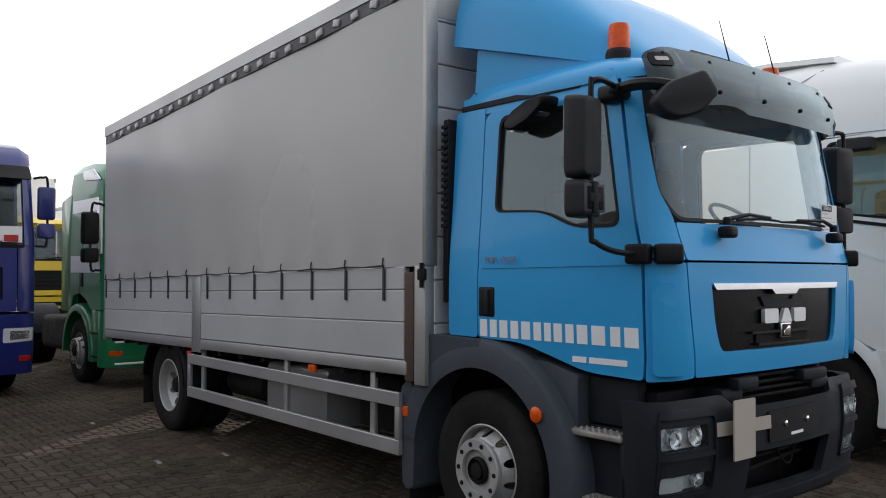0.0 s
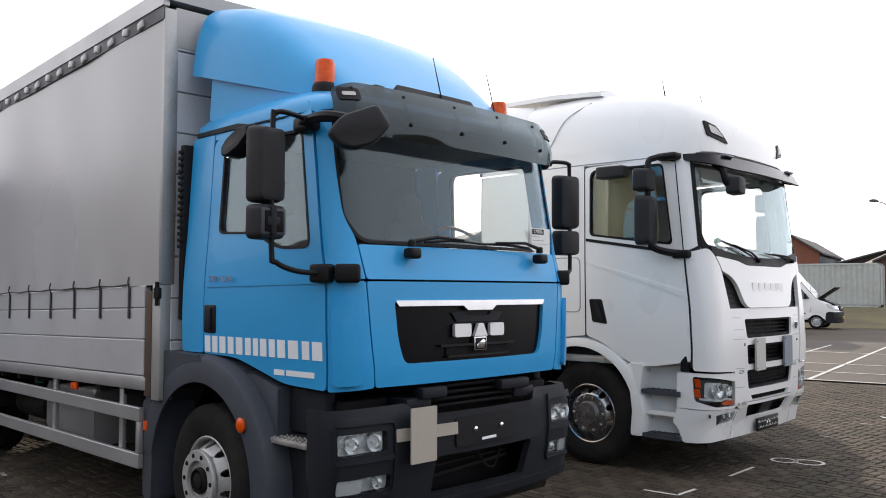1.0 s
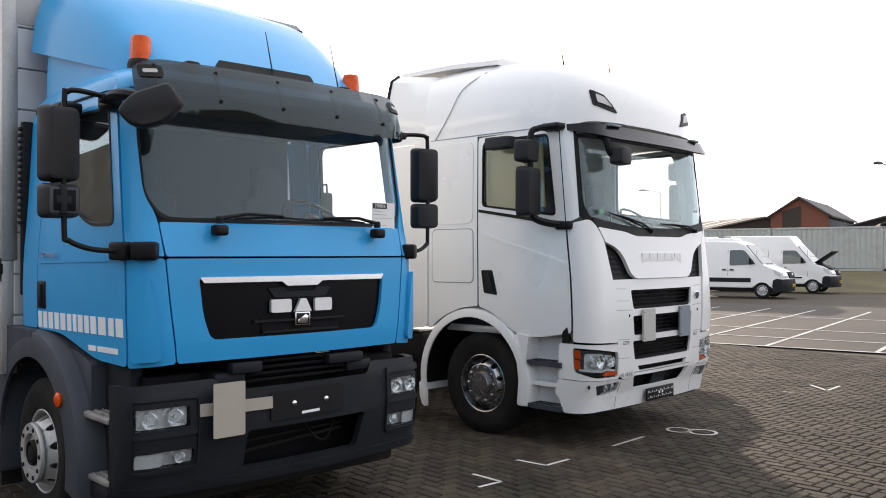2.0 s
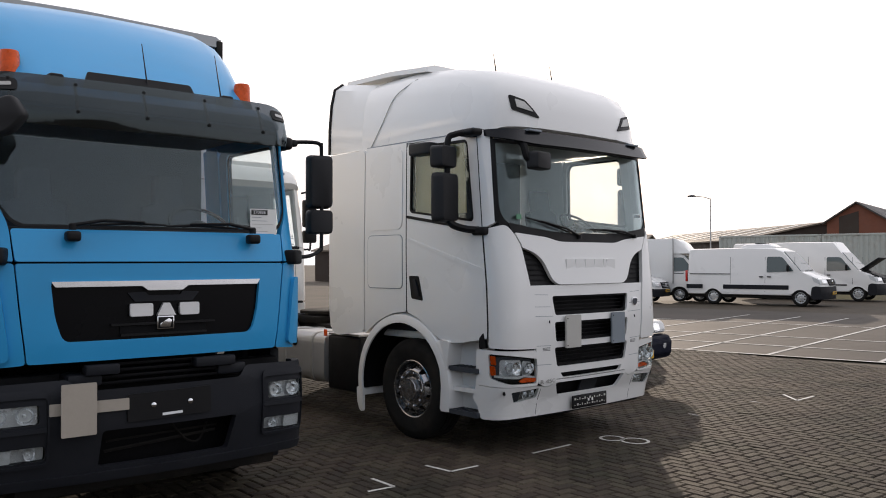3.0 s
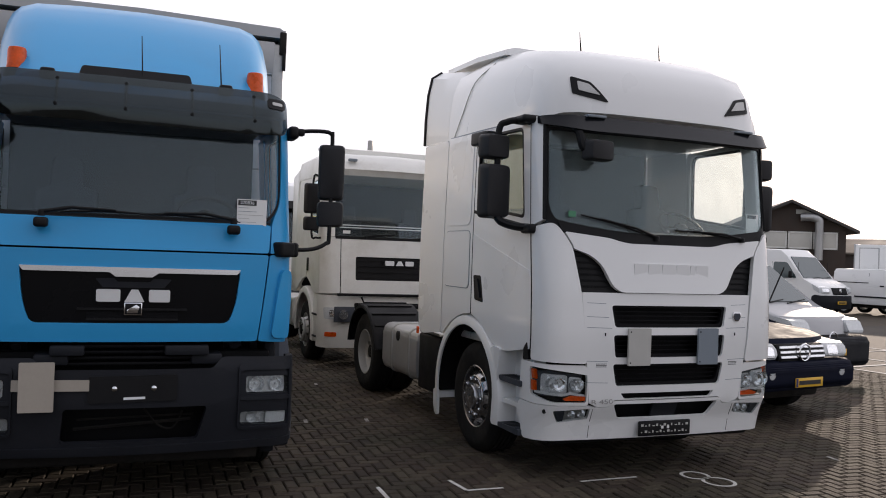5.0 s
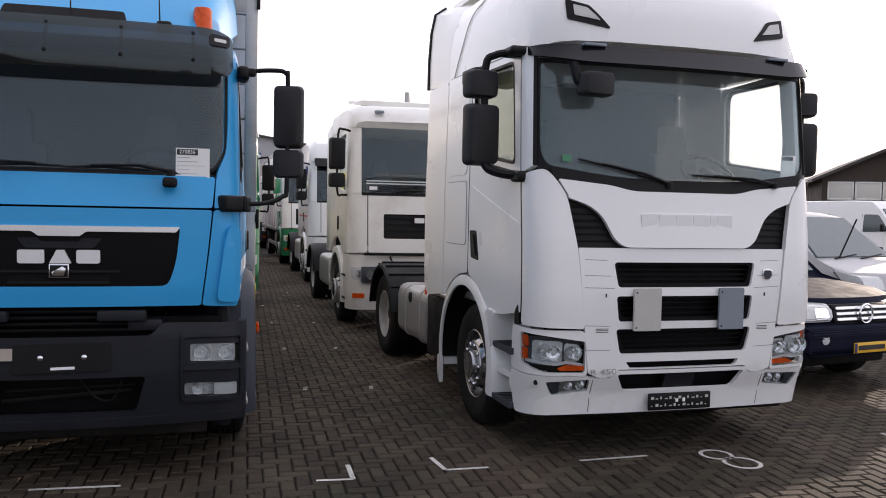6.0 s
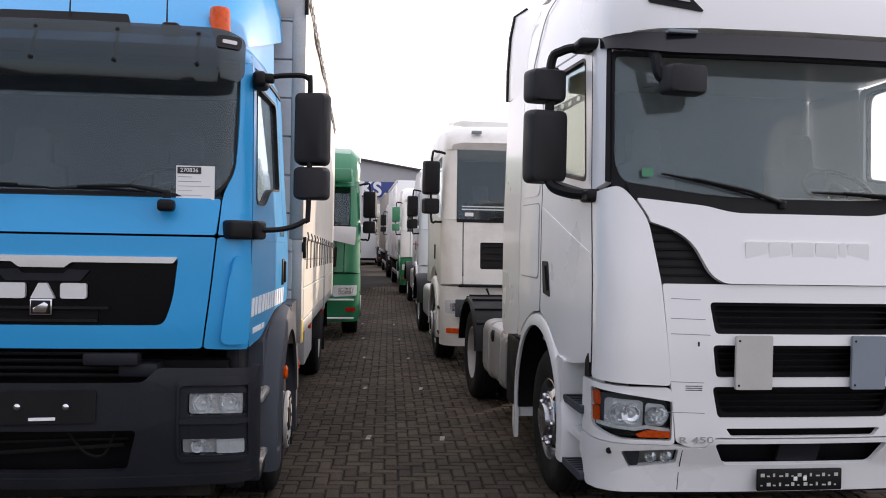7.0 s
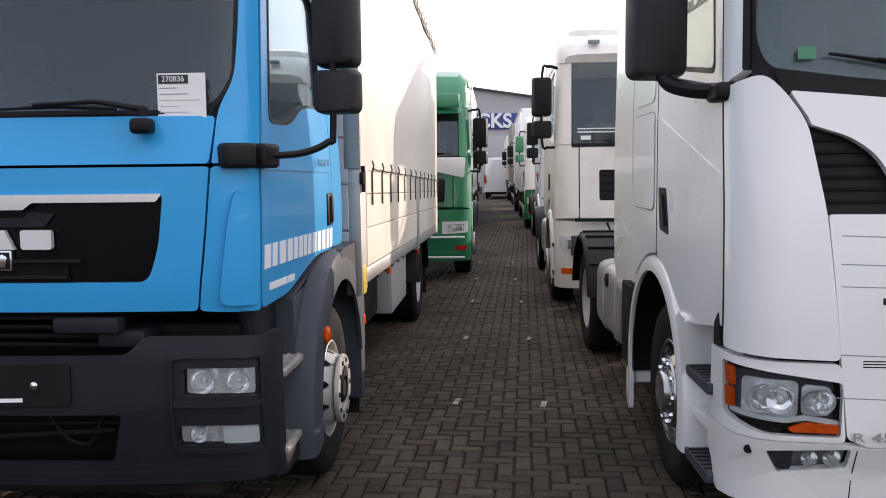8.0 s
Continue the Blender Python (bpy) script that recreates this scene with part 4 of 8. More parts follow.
        part("lamp_bezel", sheet(rim, lambda s, z: tuple(Vector(vc(s, z)) + Vector((0.002 * k, -0.004, 0))), 0.02), BLACK, o)
    # cab interior
    part("dashboard", prism(rounded([(0.16, 1.95), (0.62, 1.80), (0.62, 2.0), (0.40, 2.06), (0.16, 2.04)], 0.03), "x", -0.98, 0.98, 0.0), CABIN, cab)
    part("door_liner", box(-1.06, -1.03, 0.3, 1.68, 1.3, 2.05, 0.01), CABIN, cab)
    part("door_liner", box(1.03, 1.06, 0.3, 1.68, 1.3, 2.05, 0.01), CABIN, cab)
    part("rear_liner", box(-1.0, 1.0, 1.66, 1.69, 1.32, 2.86, 0.02), CABIN, cab)
    part("headlining", box(-0.98, 0.98, 0.35, 1.68, 2.83, 2.86, 0.01), CABLIGHT, cab)
    seat_pair(cab, (-0.52, 0.52), 1.15, 1.75)
    steering_wheel(cab, 0.52, 0.62, 2.10, 40)
    # mirrors: main and wide-angle on the near side, kerb mirror over the screen
    for k in (1, -1):
        mirror_unit(cab, 1.435 * k, 0.35, 2.48, 0.205, 0.44, 0.13, "black main mirror housing", tilt=-12 * k)
        mirror_unit(cab, 1.435 * k, 0.35, 2.15, 0.21, 0.20, 0.12, "black wide-angle mirror housing", tilt=-12 * k)
        if k < 0:
            back = part("mirror_back", merged(box(-1.515, -1.355, 0.272, 0.284, 2.075, 2.225, 0.02)), FENDER, cab)
            part("back_recess", box(-1.497, -1.373, 0.266, 0.274, 2.09, 2.21, 0.012), MESHBLACK, back)
            part("mirror_clamp", merged(box(-1.462, -1.425, 0.255, 0.30, 2.07, 2.235, 0.008), box(-1.485, -1.40, 0.258, 0.275, 2.125, 2.175, 0.008)), PLASTIC, back)
        arm = curve_points([(1.13 * k, 0.36, 2.765), (1.22 * k, 0.33, 2.785), (1.36 * k, 0.30, 2.79), (1.41 * k, 0.305, 2.775), (1.425 * k, 0.31, 2.72), (1.425 * k, 0.31, 2.0), (1.40 * k, 0.30, 1.92), (1.28 * k, 0.26, 1.87), (1.10 * k, 0.22, 1.86)], 5)
        part("mirror_arm", tube(arm, 0.016, 8), BLACK, cab)
        part("mirror_bracket", merged(box(min(1.08 * k, 1.165 * k), max(1.08 * k, 1.165 * k), 0.30, 0.50, 2.715, 2.815, 0.03, 3), box(min(1.14 * k, 1.21 * k), max(1.14 * k, 1.21 * k), 0.31, 0.38, 2.745, 2.80, 0.015, 2)), BLACK, cab)
        part("mirror_foot", merged(moved(box(-0.075, 0.075, -0.05, 0.05, -0.055, 0.055, 0.02, 3), pose(1.04 * k, 0.10, 1.86, 0, 0, 40 * k)), moved(box(-0.07, 0.07, -0.045, 0.045, -0.055, 0.055, 0.02, 3), pose(1.125 * k, 0.23, 1.86, 0, 0, 75 * k))), BLACK, cab)
    part("kerb_mirror_arm", tube(curve_points([(-1.14, 0.38, 2.775), (-1.175, 0.22, 2.775), (-1.16, 0.10, 2.765), (-1.10, 0.02, 2.745)], 5), 0.034, 8), BLACK, cab)
    shell = pebble(rounded([(-0.19, -0.045), (-0.125, -0.12), (-0.04, -0.14), (0.09, -0.10), (0.18, 0.01), (0.10, 0.13), (-0.11, 0.055)], [0.04, 0.04, 0.06, 0.05, 0.03, 0.03, 0.05], 4), -0.06, 0.06)
    km = part("mirror", shell, MIRRORGREY, cab, "black wedge-shaped front kerb mirror", at=pose(-1.05, -0.01, 2.705, 0, 0, -32))
    part("mirror_glass", prism(rounded([(-0.14, -0.04), (-0.04, -0.105), (0.075, -0.075), (0.14, 0.01), (0.08, 0.09), (-0.09, 0.035)], 0.025), "y", 0.061, 0.066, 0.0), CHROME, km)
    sm = part("mirror", pebble(rounded([(0.80, 2.81), (0.81, 2.755), (0.93, 2.675), (1.08, 2.625), (1.15, 2.635), (1.15, 2.685), (1.08, 2.745), (0.94, 2.80)], 0.025, 4), -1.27, -1.125, "x"), BLACK, cab, "black side kerb mirror")
    part("mirror_glass", prism(rounded([(0.86, 2.71), (1.10, 2.618), (1.13, 2.64), (0.88, 2.74)], 0.02), "x", -1.24, -1.15, 0.0), CHROME, sm)
    # beacons
    for x, y, bz in ((-0.845, 0.585, 3.055), (0.845, 0.565, 3.045)):
        b = part("beacon", moved(lathe([(0.070, 0.0), (0.070, 0.015), (0.066, 0.03), (0.063, 0.14), (0.056, 0.16), (0.03, 0.167), (0.002, 0.168)], 20, "z"), Matrix.Translation((x, y, bz + 0.03))), AMBER, cab, "orange rotating beacon")
        part("beacon_base", moved(lathe([(0.085, -0.06), (0.083, 0.01), (0.074, 0.035), (0.06, 0.046), (0.002, 0.047)], 20, "z"), Matrix.Translation((x, y, bz))), BLACK, b)
    # bumper
    bc = cab_chart(1.16, 0.17, 0.09, [(0.3, 0.13), (0.42, 0.075), (0.76, 0.02), (1.0, 0.03), (1.08, 0.08)], [(0.3, 0.97), (0.45, 1.0), (1.1, 1.0)], push=0.06)
    BS = bc.side
    hl = {k: rounded([(0.79 * k, 0.812), (1.118 * k, 0.804), (1.118 * k, 0.928), (0.79 * k, 0.934)][::k], 0.02) for k in (1, -1)}
    fg = {k: rounded([(0.755 * k, 0.583), (1.112 * k, 0.572), (1.112 * k, 0.668), (0.755 * k, 0.676)][::k], 0.025) for k in (1, -1)}
    mid = rounded([(-0.44, 0.495), (0.46, 0.495), (0.52, 0.735), (-0.42, 0.735)], 0.03)
    bp = part("bumper", sheet(rounded([(-BS(0.34), 0.40), (BS(0.34), 0.40), (BS(0.34), 1.06), (0.62, 1.075), (0.55, 1.0), (-0.55, 1.0), (-0.62, 1.075), (-BS(0.34), 1.06)], 0.03), bc, 0.05, [hl[1], hl[-1], fg[1], fg[-1], mid]), PLASTIC, T, "dark grey plastic bumper with lamp clusters")
    part("bumper_backing", box(-0.98, 0.98, 0.22, 0.34, 0.42, 1.1, 0.02), MESHBLACK, bp)
    for k in (1, -1):
        lamp_pod(bp, bc, hl[k], "headlight", 0.045, LAMPTRAY, [(0.868 * k, 0.872, 0.056), (1.02 * k, 0.868, 0.054)], LENS, "clear headlight unit")
        f = lamp_pod(bp, bc, fg[k], "fog_lamp", 0.04, LAMPTRAY, [(0.84 * k, 0.627, 0.036)], LENS, "fog lamp and indicator unit")
        part("indicator", sheet(rounded([(0.945 * k, 0.582), (1.105 * k, 0.578), (1.105 * k, 0.662), (0.945 * k, 0.666)][::k], 0.01), lambda s, z: tuple(Vector(bc(s, z)) + Vector((0, 0.012, 0))), 0.01), LENSGREY, f)
        part("bumper_step", box(min(0.40 * k, 0.62 * k), max(0.40 * k, 0.62 * k), 0.04, 0.24, 1.02, 1.10, 0.02), PLASTIC, bp)
        # crease round the lamps
        part("lamp_surround", sheet(rounded([(0.75 * k, 0.765), (BS(0.14) * k, 0.755), (BS(0.14) * k, 0.785), (0.75 * k, 0.795)][::k], 0.01), lambda s, z: tuple(Vector(bc(s, z)) + Vector((0, -0.012, 0))), 0.03), PLASTIC, bp)
        part("lamp_surround", sheet(rounded([(0.735 * k, 0.545), (BS(0.14) * k, 0.54), (BS(0.14) * k, 1.025), (0.735 * k, 1.03)][::k], 0.05), lambda s, z: tuple(Vector(bc(s, z)) + Vector((0, -0.016, 0))), 0.02, [rounded([(0.748 * k, 0.565), (1.145 * k, 0.56), (1.145 * k, 0.975), (0.748 * k, 0.98)][::k], 0.03)]), PLASTIC, bp)
    part("lower_lip", sheet(rounded([(-BS(0.2), 0.405), (BS(0.2), 0.405), (BS(0.2), 0.465), (-BS(0.2), 0.465)], 0.02), lambda s, z: tuple(Vector(bc(s, z)) + Vector((0, -0.018, 0))), 0.03), PLASTIC, bp)
    part("intake_bar", merged(tube([(-0.36, 0.14, 0.57), (0.42, 0.14, 0.62)], 0.012, 6), tube([(-0.34, 0.16, 0.63), (0.44, 0.16, 0.65)], 0.008, 6), tube(curve_points([(0.1, 0.14, 0.7), (0.2, 0.13, 0.58), (0.3, 0.14, 0.56), (0.36, 0.14, 0.68)], 5), 0.008, 6)), CHASSIS, bp)
    part("valance", prism(rounded([(0.16, 0.31), (0.36, 0.31), (0.36, 0.42), (0.14, 0.42)], 0.02), "x", -0.9, 0.9, 0.01), CHASSIS, bp)
    part("upper_grille", merged(*[box(-0.52, 0.52, 0.06, 0.12, z, z + 0.02, 0.004) for z in (1.02, 1.06, 1.10, 1.14)]), MESHBLACK, bp)
    part("hinge_block", box(0.22, 0.52, 0.0, 0.1, 1.09, 1.16, 0.015), PLASTIC, bp)
    part("hinge_block", box(-0.52, -0.30, 0.0, 0.1, 1.09, 1.16, 0.015), PLASTIC, bp)
    pl = part("plate_holder", sheet(rounded([(-0.27, 0.775), (0.31, 0.785), (0.31, 0.965), (-0.27, 0.955)], 0.02), lambda s, z: tuple(Vector(bc(s, z)) + Vector((0, -0.014, 0))), 0.02), BLACK, bp, "empty black number plate holder")
    for x in (-0.10, 0.155):
        part("bolt", moved(lathe([(0.018, 0.01), (0.018, -0.004), (0.009, -0.009), (0.002, -0.01)], 10, "y"), Matrix.Translation(Vector(bc(x, 0.873)) + Vector((0, -0.018, 0)))), CHROME, pl)
    part("holder_print", sheet([(-0.04, 0.797), (0.10, 0.80), (0.10, 0.817), (-0.04, 0.814)], lambda s, z: tuple(Vector(bc(s, z)) + Vector((0, -0.017, 0))), 0.002), LETTER, pl)
    part("plate_bracket", sheet(rounded([(-0.74, 0.86), (-0.26, 0.86), (-0.26, 0.935), (-0.74, 0.935)], 0.005), lambda s, z: tuple(Vector(bc(s, z)) + Vector((0, -0.02, 0))), 0.01), BEIGEPLATE, bp)
    part("sign_plate", sheet(rounded([(-0.69, 0.73), (-0.475, 0.73), (-0.475, 1.06), (-0.69, 1.06)], 0.01), lambda s, z: (s, -0.075, z), 0.008), BEIGEPLATE, bp, "blank beige folding sign plate")
    # steps, mudguards
    for k in (1, -1):
        x0, x1 = sorted((0.95 * k, 1.16 * k))
        st = part("step_box", box(x0 if k > 0 else x0 + 0.12, x1 - 0.12 if k > 0 else x1, 0.30, 0.86, 0.88, 1.16, 0.03), PLASTIC, T, "dark plastic entry step box")
        part("step_edge", box(x0, x1, 0.28, 0.34, 0.36, 0.875, 0.02), PLASTIC, st)
        part("step_wall", box(x0 if k > 0 else x0 + 0.1, x1 - 0.1 if k > 0 else x1, 0.345, 0.9, 0.3, 0.875, 0.02), PLASTIC, st)
        part("step_floor", box(x1 - 0.1 if k > 0 else x0, x1 if k > 0 else x0 + 0.1, 0.345, 0.82, 0.34, 0.445, 0.02), PLASTIC, st)
        for z in (0.862, 0.49):
            y0, y1 = (0.315, 0.775)
            tr = part("step_tread", box(min(1.0 * k, 1.175 * k), max(1.0 * k, 1.175 * k), y0, y1, z - 0.035, z, 0.008), TREAD, st, "perforated aluminium step tread")
            for i in range(9):
                for j in range(3):
                    part("tread_stud", moved(lathe([(0.012, 0), (0.010, 0.006), (0.002, 0.007)], 6, "z"), Matrix.Translation(((1.05 + j * 0.05) * k, y0 + 0.03 + i * 0.045, z))), TREAD, tr)
        mg = part("mudguard", arch_band(k, 0.85, 1.245, 1.42, 0.50, 0.83, 0.645, 8, 192, 30), FENDER, T, "slate-grey plastic wheel arch")
        part("mudguard_top", prism(rounded([(1.40, 1.20), (1.40, 1.325), (2.03, 1.335), (2.13, 1.28), (2.15, 1.125), (1.98, 1.12), (1.86, 1.10)], 0.03), "x", 0.9 * k, 1.243 * k, 0.02), FENDER, mg)
        part("mudguard_rear", prism(rounded([(2.08, 0.24), (2.20, 0.24), (2.24, 0.86), (2.20, 0.98), (2.12, 1.0), (2.06, 0.9)], 0.03), "x", 0.9 * k, 1.235 * k, 0.02), FENDER, mg)
        part("arch_filler", prism(rounded([(0.66, 0.60), (0.90, 0.52), (0.74, 0.80), (0.90, 1.12), (1.30, 1.28), (1.7, 1.25), (1.7, 1.31), (0.9, 1.22), (0.66, 1.16)], 0.02), "x", 0.9 * k, 1.13 * k, 0.01), FENDER, mg)
        part("side_marker", moved(lathe([(0.04, 0.0), (0.048, 0.02), (0.03, 0.032), (0.002, 0.034)], 16, "x"), pose(1.24 * k, 0.875, 0.92, 0, 0, 0 if k > 0 else 180)), AMBER, mg)
        part("rear_marker", box(min(1.235 * k, 1.25 * k), max(1.235 * k, 1.25 * k), 2.13, 2.19, 0.74, 0.81, 0.006), AMBER, mg)
        part("mud_flap", box(min(0.85 * k, 1.2 * k), max(0.85 * k, 1.2 * k), 2.16, 2.175, 0.12, 0.40, 0.003), RUBBER, mg)
        wheel("steer", T, 1.03 * k, 1.42, k, 0.50, 0.29)
        wheel("drive", T, 1.06 * k, 6.58, k, 0.50, 0.27, True)
        rm = part("rear_mudguard", arch_band(k, 0.62, 1.26, 6.58, 0.50, 0.62, 0.59, 5, 178, 20), BLACK, T, "black rear mudguard")
        part("mud_flap", box(min(0.65 * k, 1.22 * k), max(0.65 * k, 1.22 * k), 7.22, 7.235, 0.22, 0.75, 0.003), RUBBER, rm)
    # chassis
    part("chassis_frame", merged(box(-0.45, -0.36, 0.3, 8.6, 0.72, 0.98, 0.01), box(0.36, 0.45, 0.3, 8.6, 0.72, 0.98, 0.01), *[box(-0.38, 0.38, y, y + 0.1, 0.76, 0.94, 0.01) for y in (0.9, 2.4, 3.8, 5.2, 6.6, 8.0)]), CHASSIS, T)
    part("front_axle", tube([(-1.0, 1.42, 0.45), (1.0, 1.42, 0.45)], 0.07, 10), CHASSIS, T)
    part("rear_axle", merged(tube([(-1.0, 6.58, 0.49), (1.0, 6.58, 0.49)], 0.09, 10), moved(lathe([(0.02, -0.25), (0.2, -0.18), (0.25, 0), (0.2, 0.18), (0.02, 0.25)], 16, "y"), Matrix.Translation((0, 6.58, 0.49)))), CHASSIS, T)
    part("engine_block", box(-0.42, 0.42, 0.35, 1.75, 0.55, 1.14, 0.06, 3), CHASSIS, T)
    part("fuel_tank", prism(rounded([(-1.02, 0.42), (-0.50, 0.42), (-0.50, 0.95), (-1.02, 0.95)], 0.09), "y", 3.55, 4.6, 0.02), ALU, T)
    part("battery_box", box(-1.0, -0.5, 2.55, 3.1, 0.52, 0.95, 0.03), CHASSIS, T)
    part("air_tank", moved(lathe([(0.02, -0.4), (0.12, -0.37), (0.14, -0.3), (0.14, 0.3), (0.12, 0.37), (0.02, 0.4)], 18, "y"), Matrix.Translation((-0.85, 5.2, 0.62))), CHASSIS, T)
    part("far_tank", prism(rounded([(1.02, 0.42), (0.50, 0.42), (0.50, 0.95), (1.02, 0.95)], 0.09), "y", 2.6, 4.3, 0.02), CHASSIS, T)
    part("tool_locker", box(0.72, 1.14, 4.45, 5.65, 0.42, 0.98, 0.02), BOARD, T, "grey steel tool locker under the body")
    # side under-run rails
    rail_y0, rail_y1 = 2.20, 5.86
    for k in (-1,):
        x0, x1 = sorted((1.235 * k, 1.275 * k))
        gr = part("side_guard", box(min(1.20 * k, 1.235 * k), max(1.20 * k, 1.235 * k), 2.55, 2.61, 0.45, 1.02, 0.006), ALU, T, "aluminium side under-run guard")
        for y in (3.85, 5.55):
            part("guard_post", box(min(1.20 * k, 1.235 * k), max(1.20 * k, 1.235 * k), y, y + 0.06, 0.45, 1.02, 0.006), ALU, gr)
        for z0, z1 in ((0.80, 0.90), (0.46, 0.565)):
            part("guard_rail", box(x0, x1, rail_y0, rail_y1, z0, z1, 0.004, 1), ALU, gr)
        for y in (rail_y0, rail_y1 - 0.05):
            part("guard_end", box(x0, x1, y, y + 0.05, 0.565, 0.80, 0.006), ALU, gr)
    return T


def curtain_body(T):
    """The load body of the blue lorry: floor frame, drop boards, curtain, posts, headboard, roof and straps."""
    y0, y1, hx = 1.90, 8.48, 1.275
    top0, top1 = 3.96, 3.77
    before = set(bpy.data.objects)
    B = part("load_floor", box(-hx + 0.02, hx - 0.02, y0, y1, 1.05, 1.14, 0.01), CHASSIS, T)
    for i in range(15):
        y = y0 + 0.2 + i * 0.44
        part("cross_bearer", box(-hx + 0.05, hx - 0.05, y, y + 0.06, 0.98, 1.05, 0.005), CHASSIS, B)
    # headboard of horizontal planks
    hb = part("headboard", box(-hx + 0.07, hx - 0.07, y0 + 0.02, y0 + 0.05, 1.1, 3.80, 0.0), HEADBOARD, T, "grey-blue panelled front wall of the load body")
    z = 1.10
    while z < 3.55:
        part("headboard_plank", box(-hx + 0.075, hx - 0.075, y0 - 0.005, y0 + 0.02, z + 0.006, z + 0.296, 0.006, 1), HEADBOARD, hb)
        z += 0.30
    part("headboard_top", box(-hx + 0.075, hx - 0.075, y0 - 0.012, y0 + 0.02, 3.52, 3.82, 0.02), CURTAIN, hb)
    # roof sheet with slight fall to the rear
    rows = []
    for y, t in ((y0 - 0.02, top0), (y1, top1)):
        rows.append([(hx * c, y, t - 0.10 + d) for c, d in ((-1.0, 0.0), (-1.0, 0.07), (-0.97, 0.095), (0, 0.12), (0.97, 0.095), (1.0, 0.07), (1.0, 0.0))])
    part("body_roof", loft(rows), CURTAIN, T)
    rear = part("rear_doors", box(-hx + 0.03, hx - 0.03, y1 - 0.05, y1, 1.05, 3.64, 0.01), ALU, T)
    for x in (-0.45, -0.15, 0.15, 0.45):
        part("lock_bar", tube([(x, y1 + 0.03, 1.1), (x, y1 + 0.03, 3.58)], 0.016, 8), STEEL, rear)
    for k in (1, -1):
        def cv(s, zz, k=k):
            f = (s - y0) / (y1 - y0)
            zt = 1.80 + (zz - 1.80) * (1 - (top0 - top1) / 2.0 * f)
            wave = 0.006 * math.sin(s * 2.1 + zz * 0.9) + 0.004 * math.sin(s * 5.3 - zz * 1.7) + 0.010 * math.exp(-((zz - 1.8) / 0.12) ** 2) * math.sin(s * 2 * math.pi / 0.56)
            return (k * (hx + wave), s, zt)
        # the +x curtain takes the colour with sunlight painted in
        mt = SUNLITCURTAIN if k > 0 else CURTAIN
        bm = filled([(y0 + 0.02, 1.80), (y1 - 0.03, 1.785), (y1 - 0.03, 3.76), (y0 + 0.02, 3.76)])
        for i in range(1, 90):
            bmesh.ops.bisect_plane(bm, geom=bm.verts[:] + bm.edges[:] + bm.faces[:], plane_co=(y0 + (y1 - y0) * i / 90, 0, 0), plane_no=(1, 0, 0))
        for i in range(1, 16):
            bmesh.ops.bisect_plane(bm, geom=bm.verts[:] + bm.edges[:] + bm.faces[:], plane_co=(0, 1.80 + 1.96 * i / 16, 0), plane_no=(0, 1, 0))
        for v in bm.verts:
            v.co = cv(v.co.x, v.co.y)
        c = part("side_curtain", bm, mt, T, "vinyl side curtain, sunlight painted in as cream" if k > 0 else "grey vinyl side curtain, faint stains and painted-in reflection mottle")
        # dark track strip under the roof edge and its roller folds
        part("curtain_track", loft([[(k * (hx - 0.02), y0, top0 - 0.24), (k * (hx + 0.012), y0, top0 - 0.24), (k * (hx + 0.012), y0, top0 - 0.14), (k * (hx - 0.02), y0, top0 - 0.14)], [(k * (hx - 0.02), y1 - 0.02, top1 - 0.24), (k * (hx + 0.012), y1 - 0.02, top1 - 0.24), (k * (hx + 0.012), y1 - 0.02, top1 - 0.14), (k * (hx - 0.02), y1 - 0.02, top1 - 0.14)]]), DARKVINYL, T)
        part("roof_edge_rail", loft([[(k * (hx - 0.03), y0, top0 - 0.14), (k * (hx + 0.02), y0, top0 - 0.14), (k * (hx + 0.02), y0, top0 - 0.02), (k * (hx - 0.03), y0, top0 - 0.02)], [(k * (hx - 0.03), y1, top1 - 0.14), (k * (hx + 0.02), y1, top1 - 0.14), (k * (hx + 0.02), y1, top1 - 0.02), (k * (hx - 0.03), y1, top1 - 0.02)]]), ALU, T)
        for i in range(24):
            y = y0 + 0.35 + i * 0.255
            f = (y - y0) / (y1 - y0)
            zt = top0 + (top1 - top0) * f
            part("track_fold", moved(box(-0.014, 0.014, -0.045, 0.045, -0.03, 0.03, 0.01, 2), pose(k * (hx + 0.016), y, zt - 0.20 + 0.012 * (i % 2), 12 * (1 if i % 2 else -1))), SUNLITCURTAIN if k > 0 else CURTAIN, c)
        # drop boards in two bays, three planks each
        for a, b in ((y0 + 0.24, 5.53), (5.75, y1 - 0.02)):
            # boards on +x are the sunlit-coloured copy of the grey ones
            db = part("drop_board", box(min(k * (hx - 0.045), k * (hx - 0.02)), max(k * (hx - 0.045), k * (hx - 0.02)), a, b, 1.145, 1.79, 0.0), SUNLITBOARD if k > 0 else BOARD, T, "drop-side board in three planks, sunlight painted in as cream" if k > 0 else "grey drop-side board in three planks")
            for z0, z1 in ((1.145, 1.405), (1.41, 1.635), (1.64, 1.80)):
                part("board_plank", box(min(k * (hx - 0.02), k * (hx + 0.004)), max(k * (hx - 0.02), k * (hx + 0.004)), a, b, z0, z1, 0.006, 1), SUNLITBOARD if k > 0 else BOARD, db)
        part("mid_post", box(min(k * (hx - 0.05), k * (hx + 0.012)), max(k * (hx - 0.05), k * (hx + 0.012)), 5.54, 5.74, 1.0, 1.80, 0.008), ALU, T)
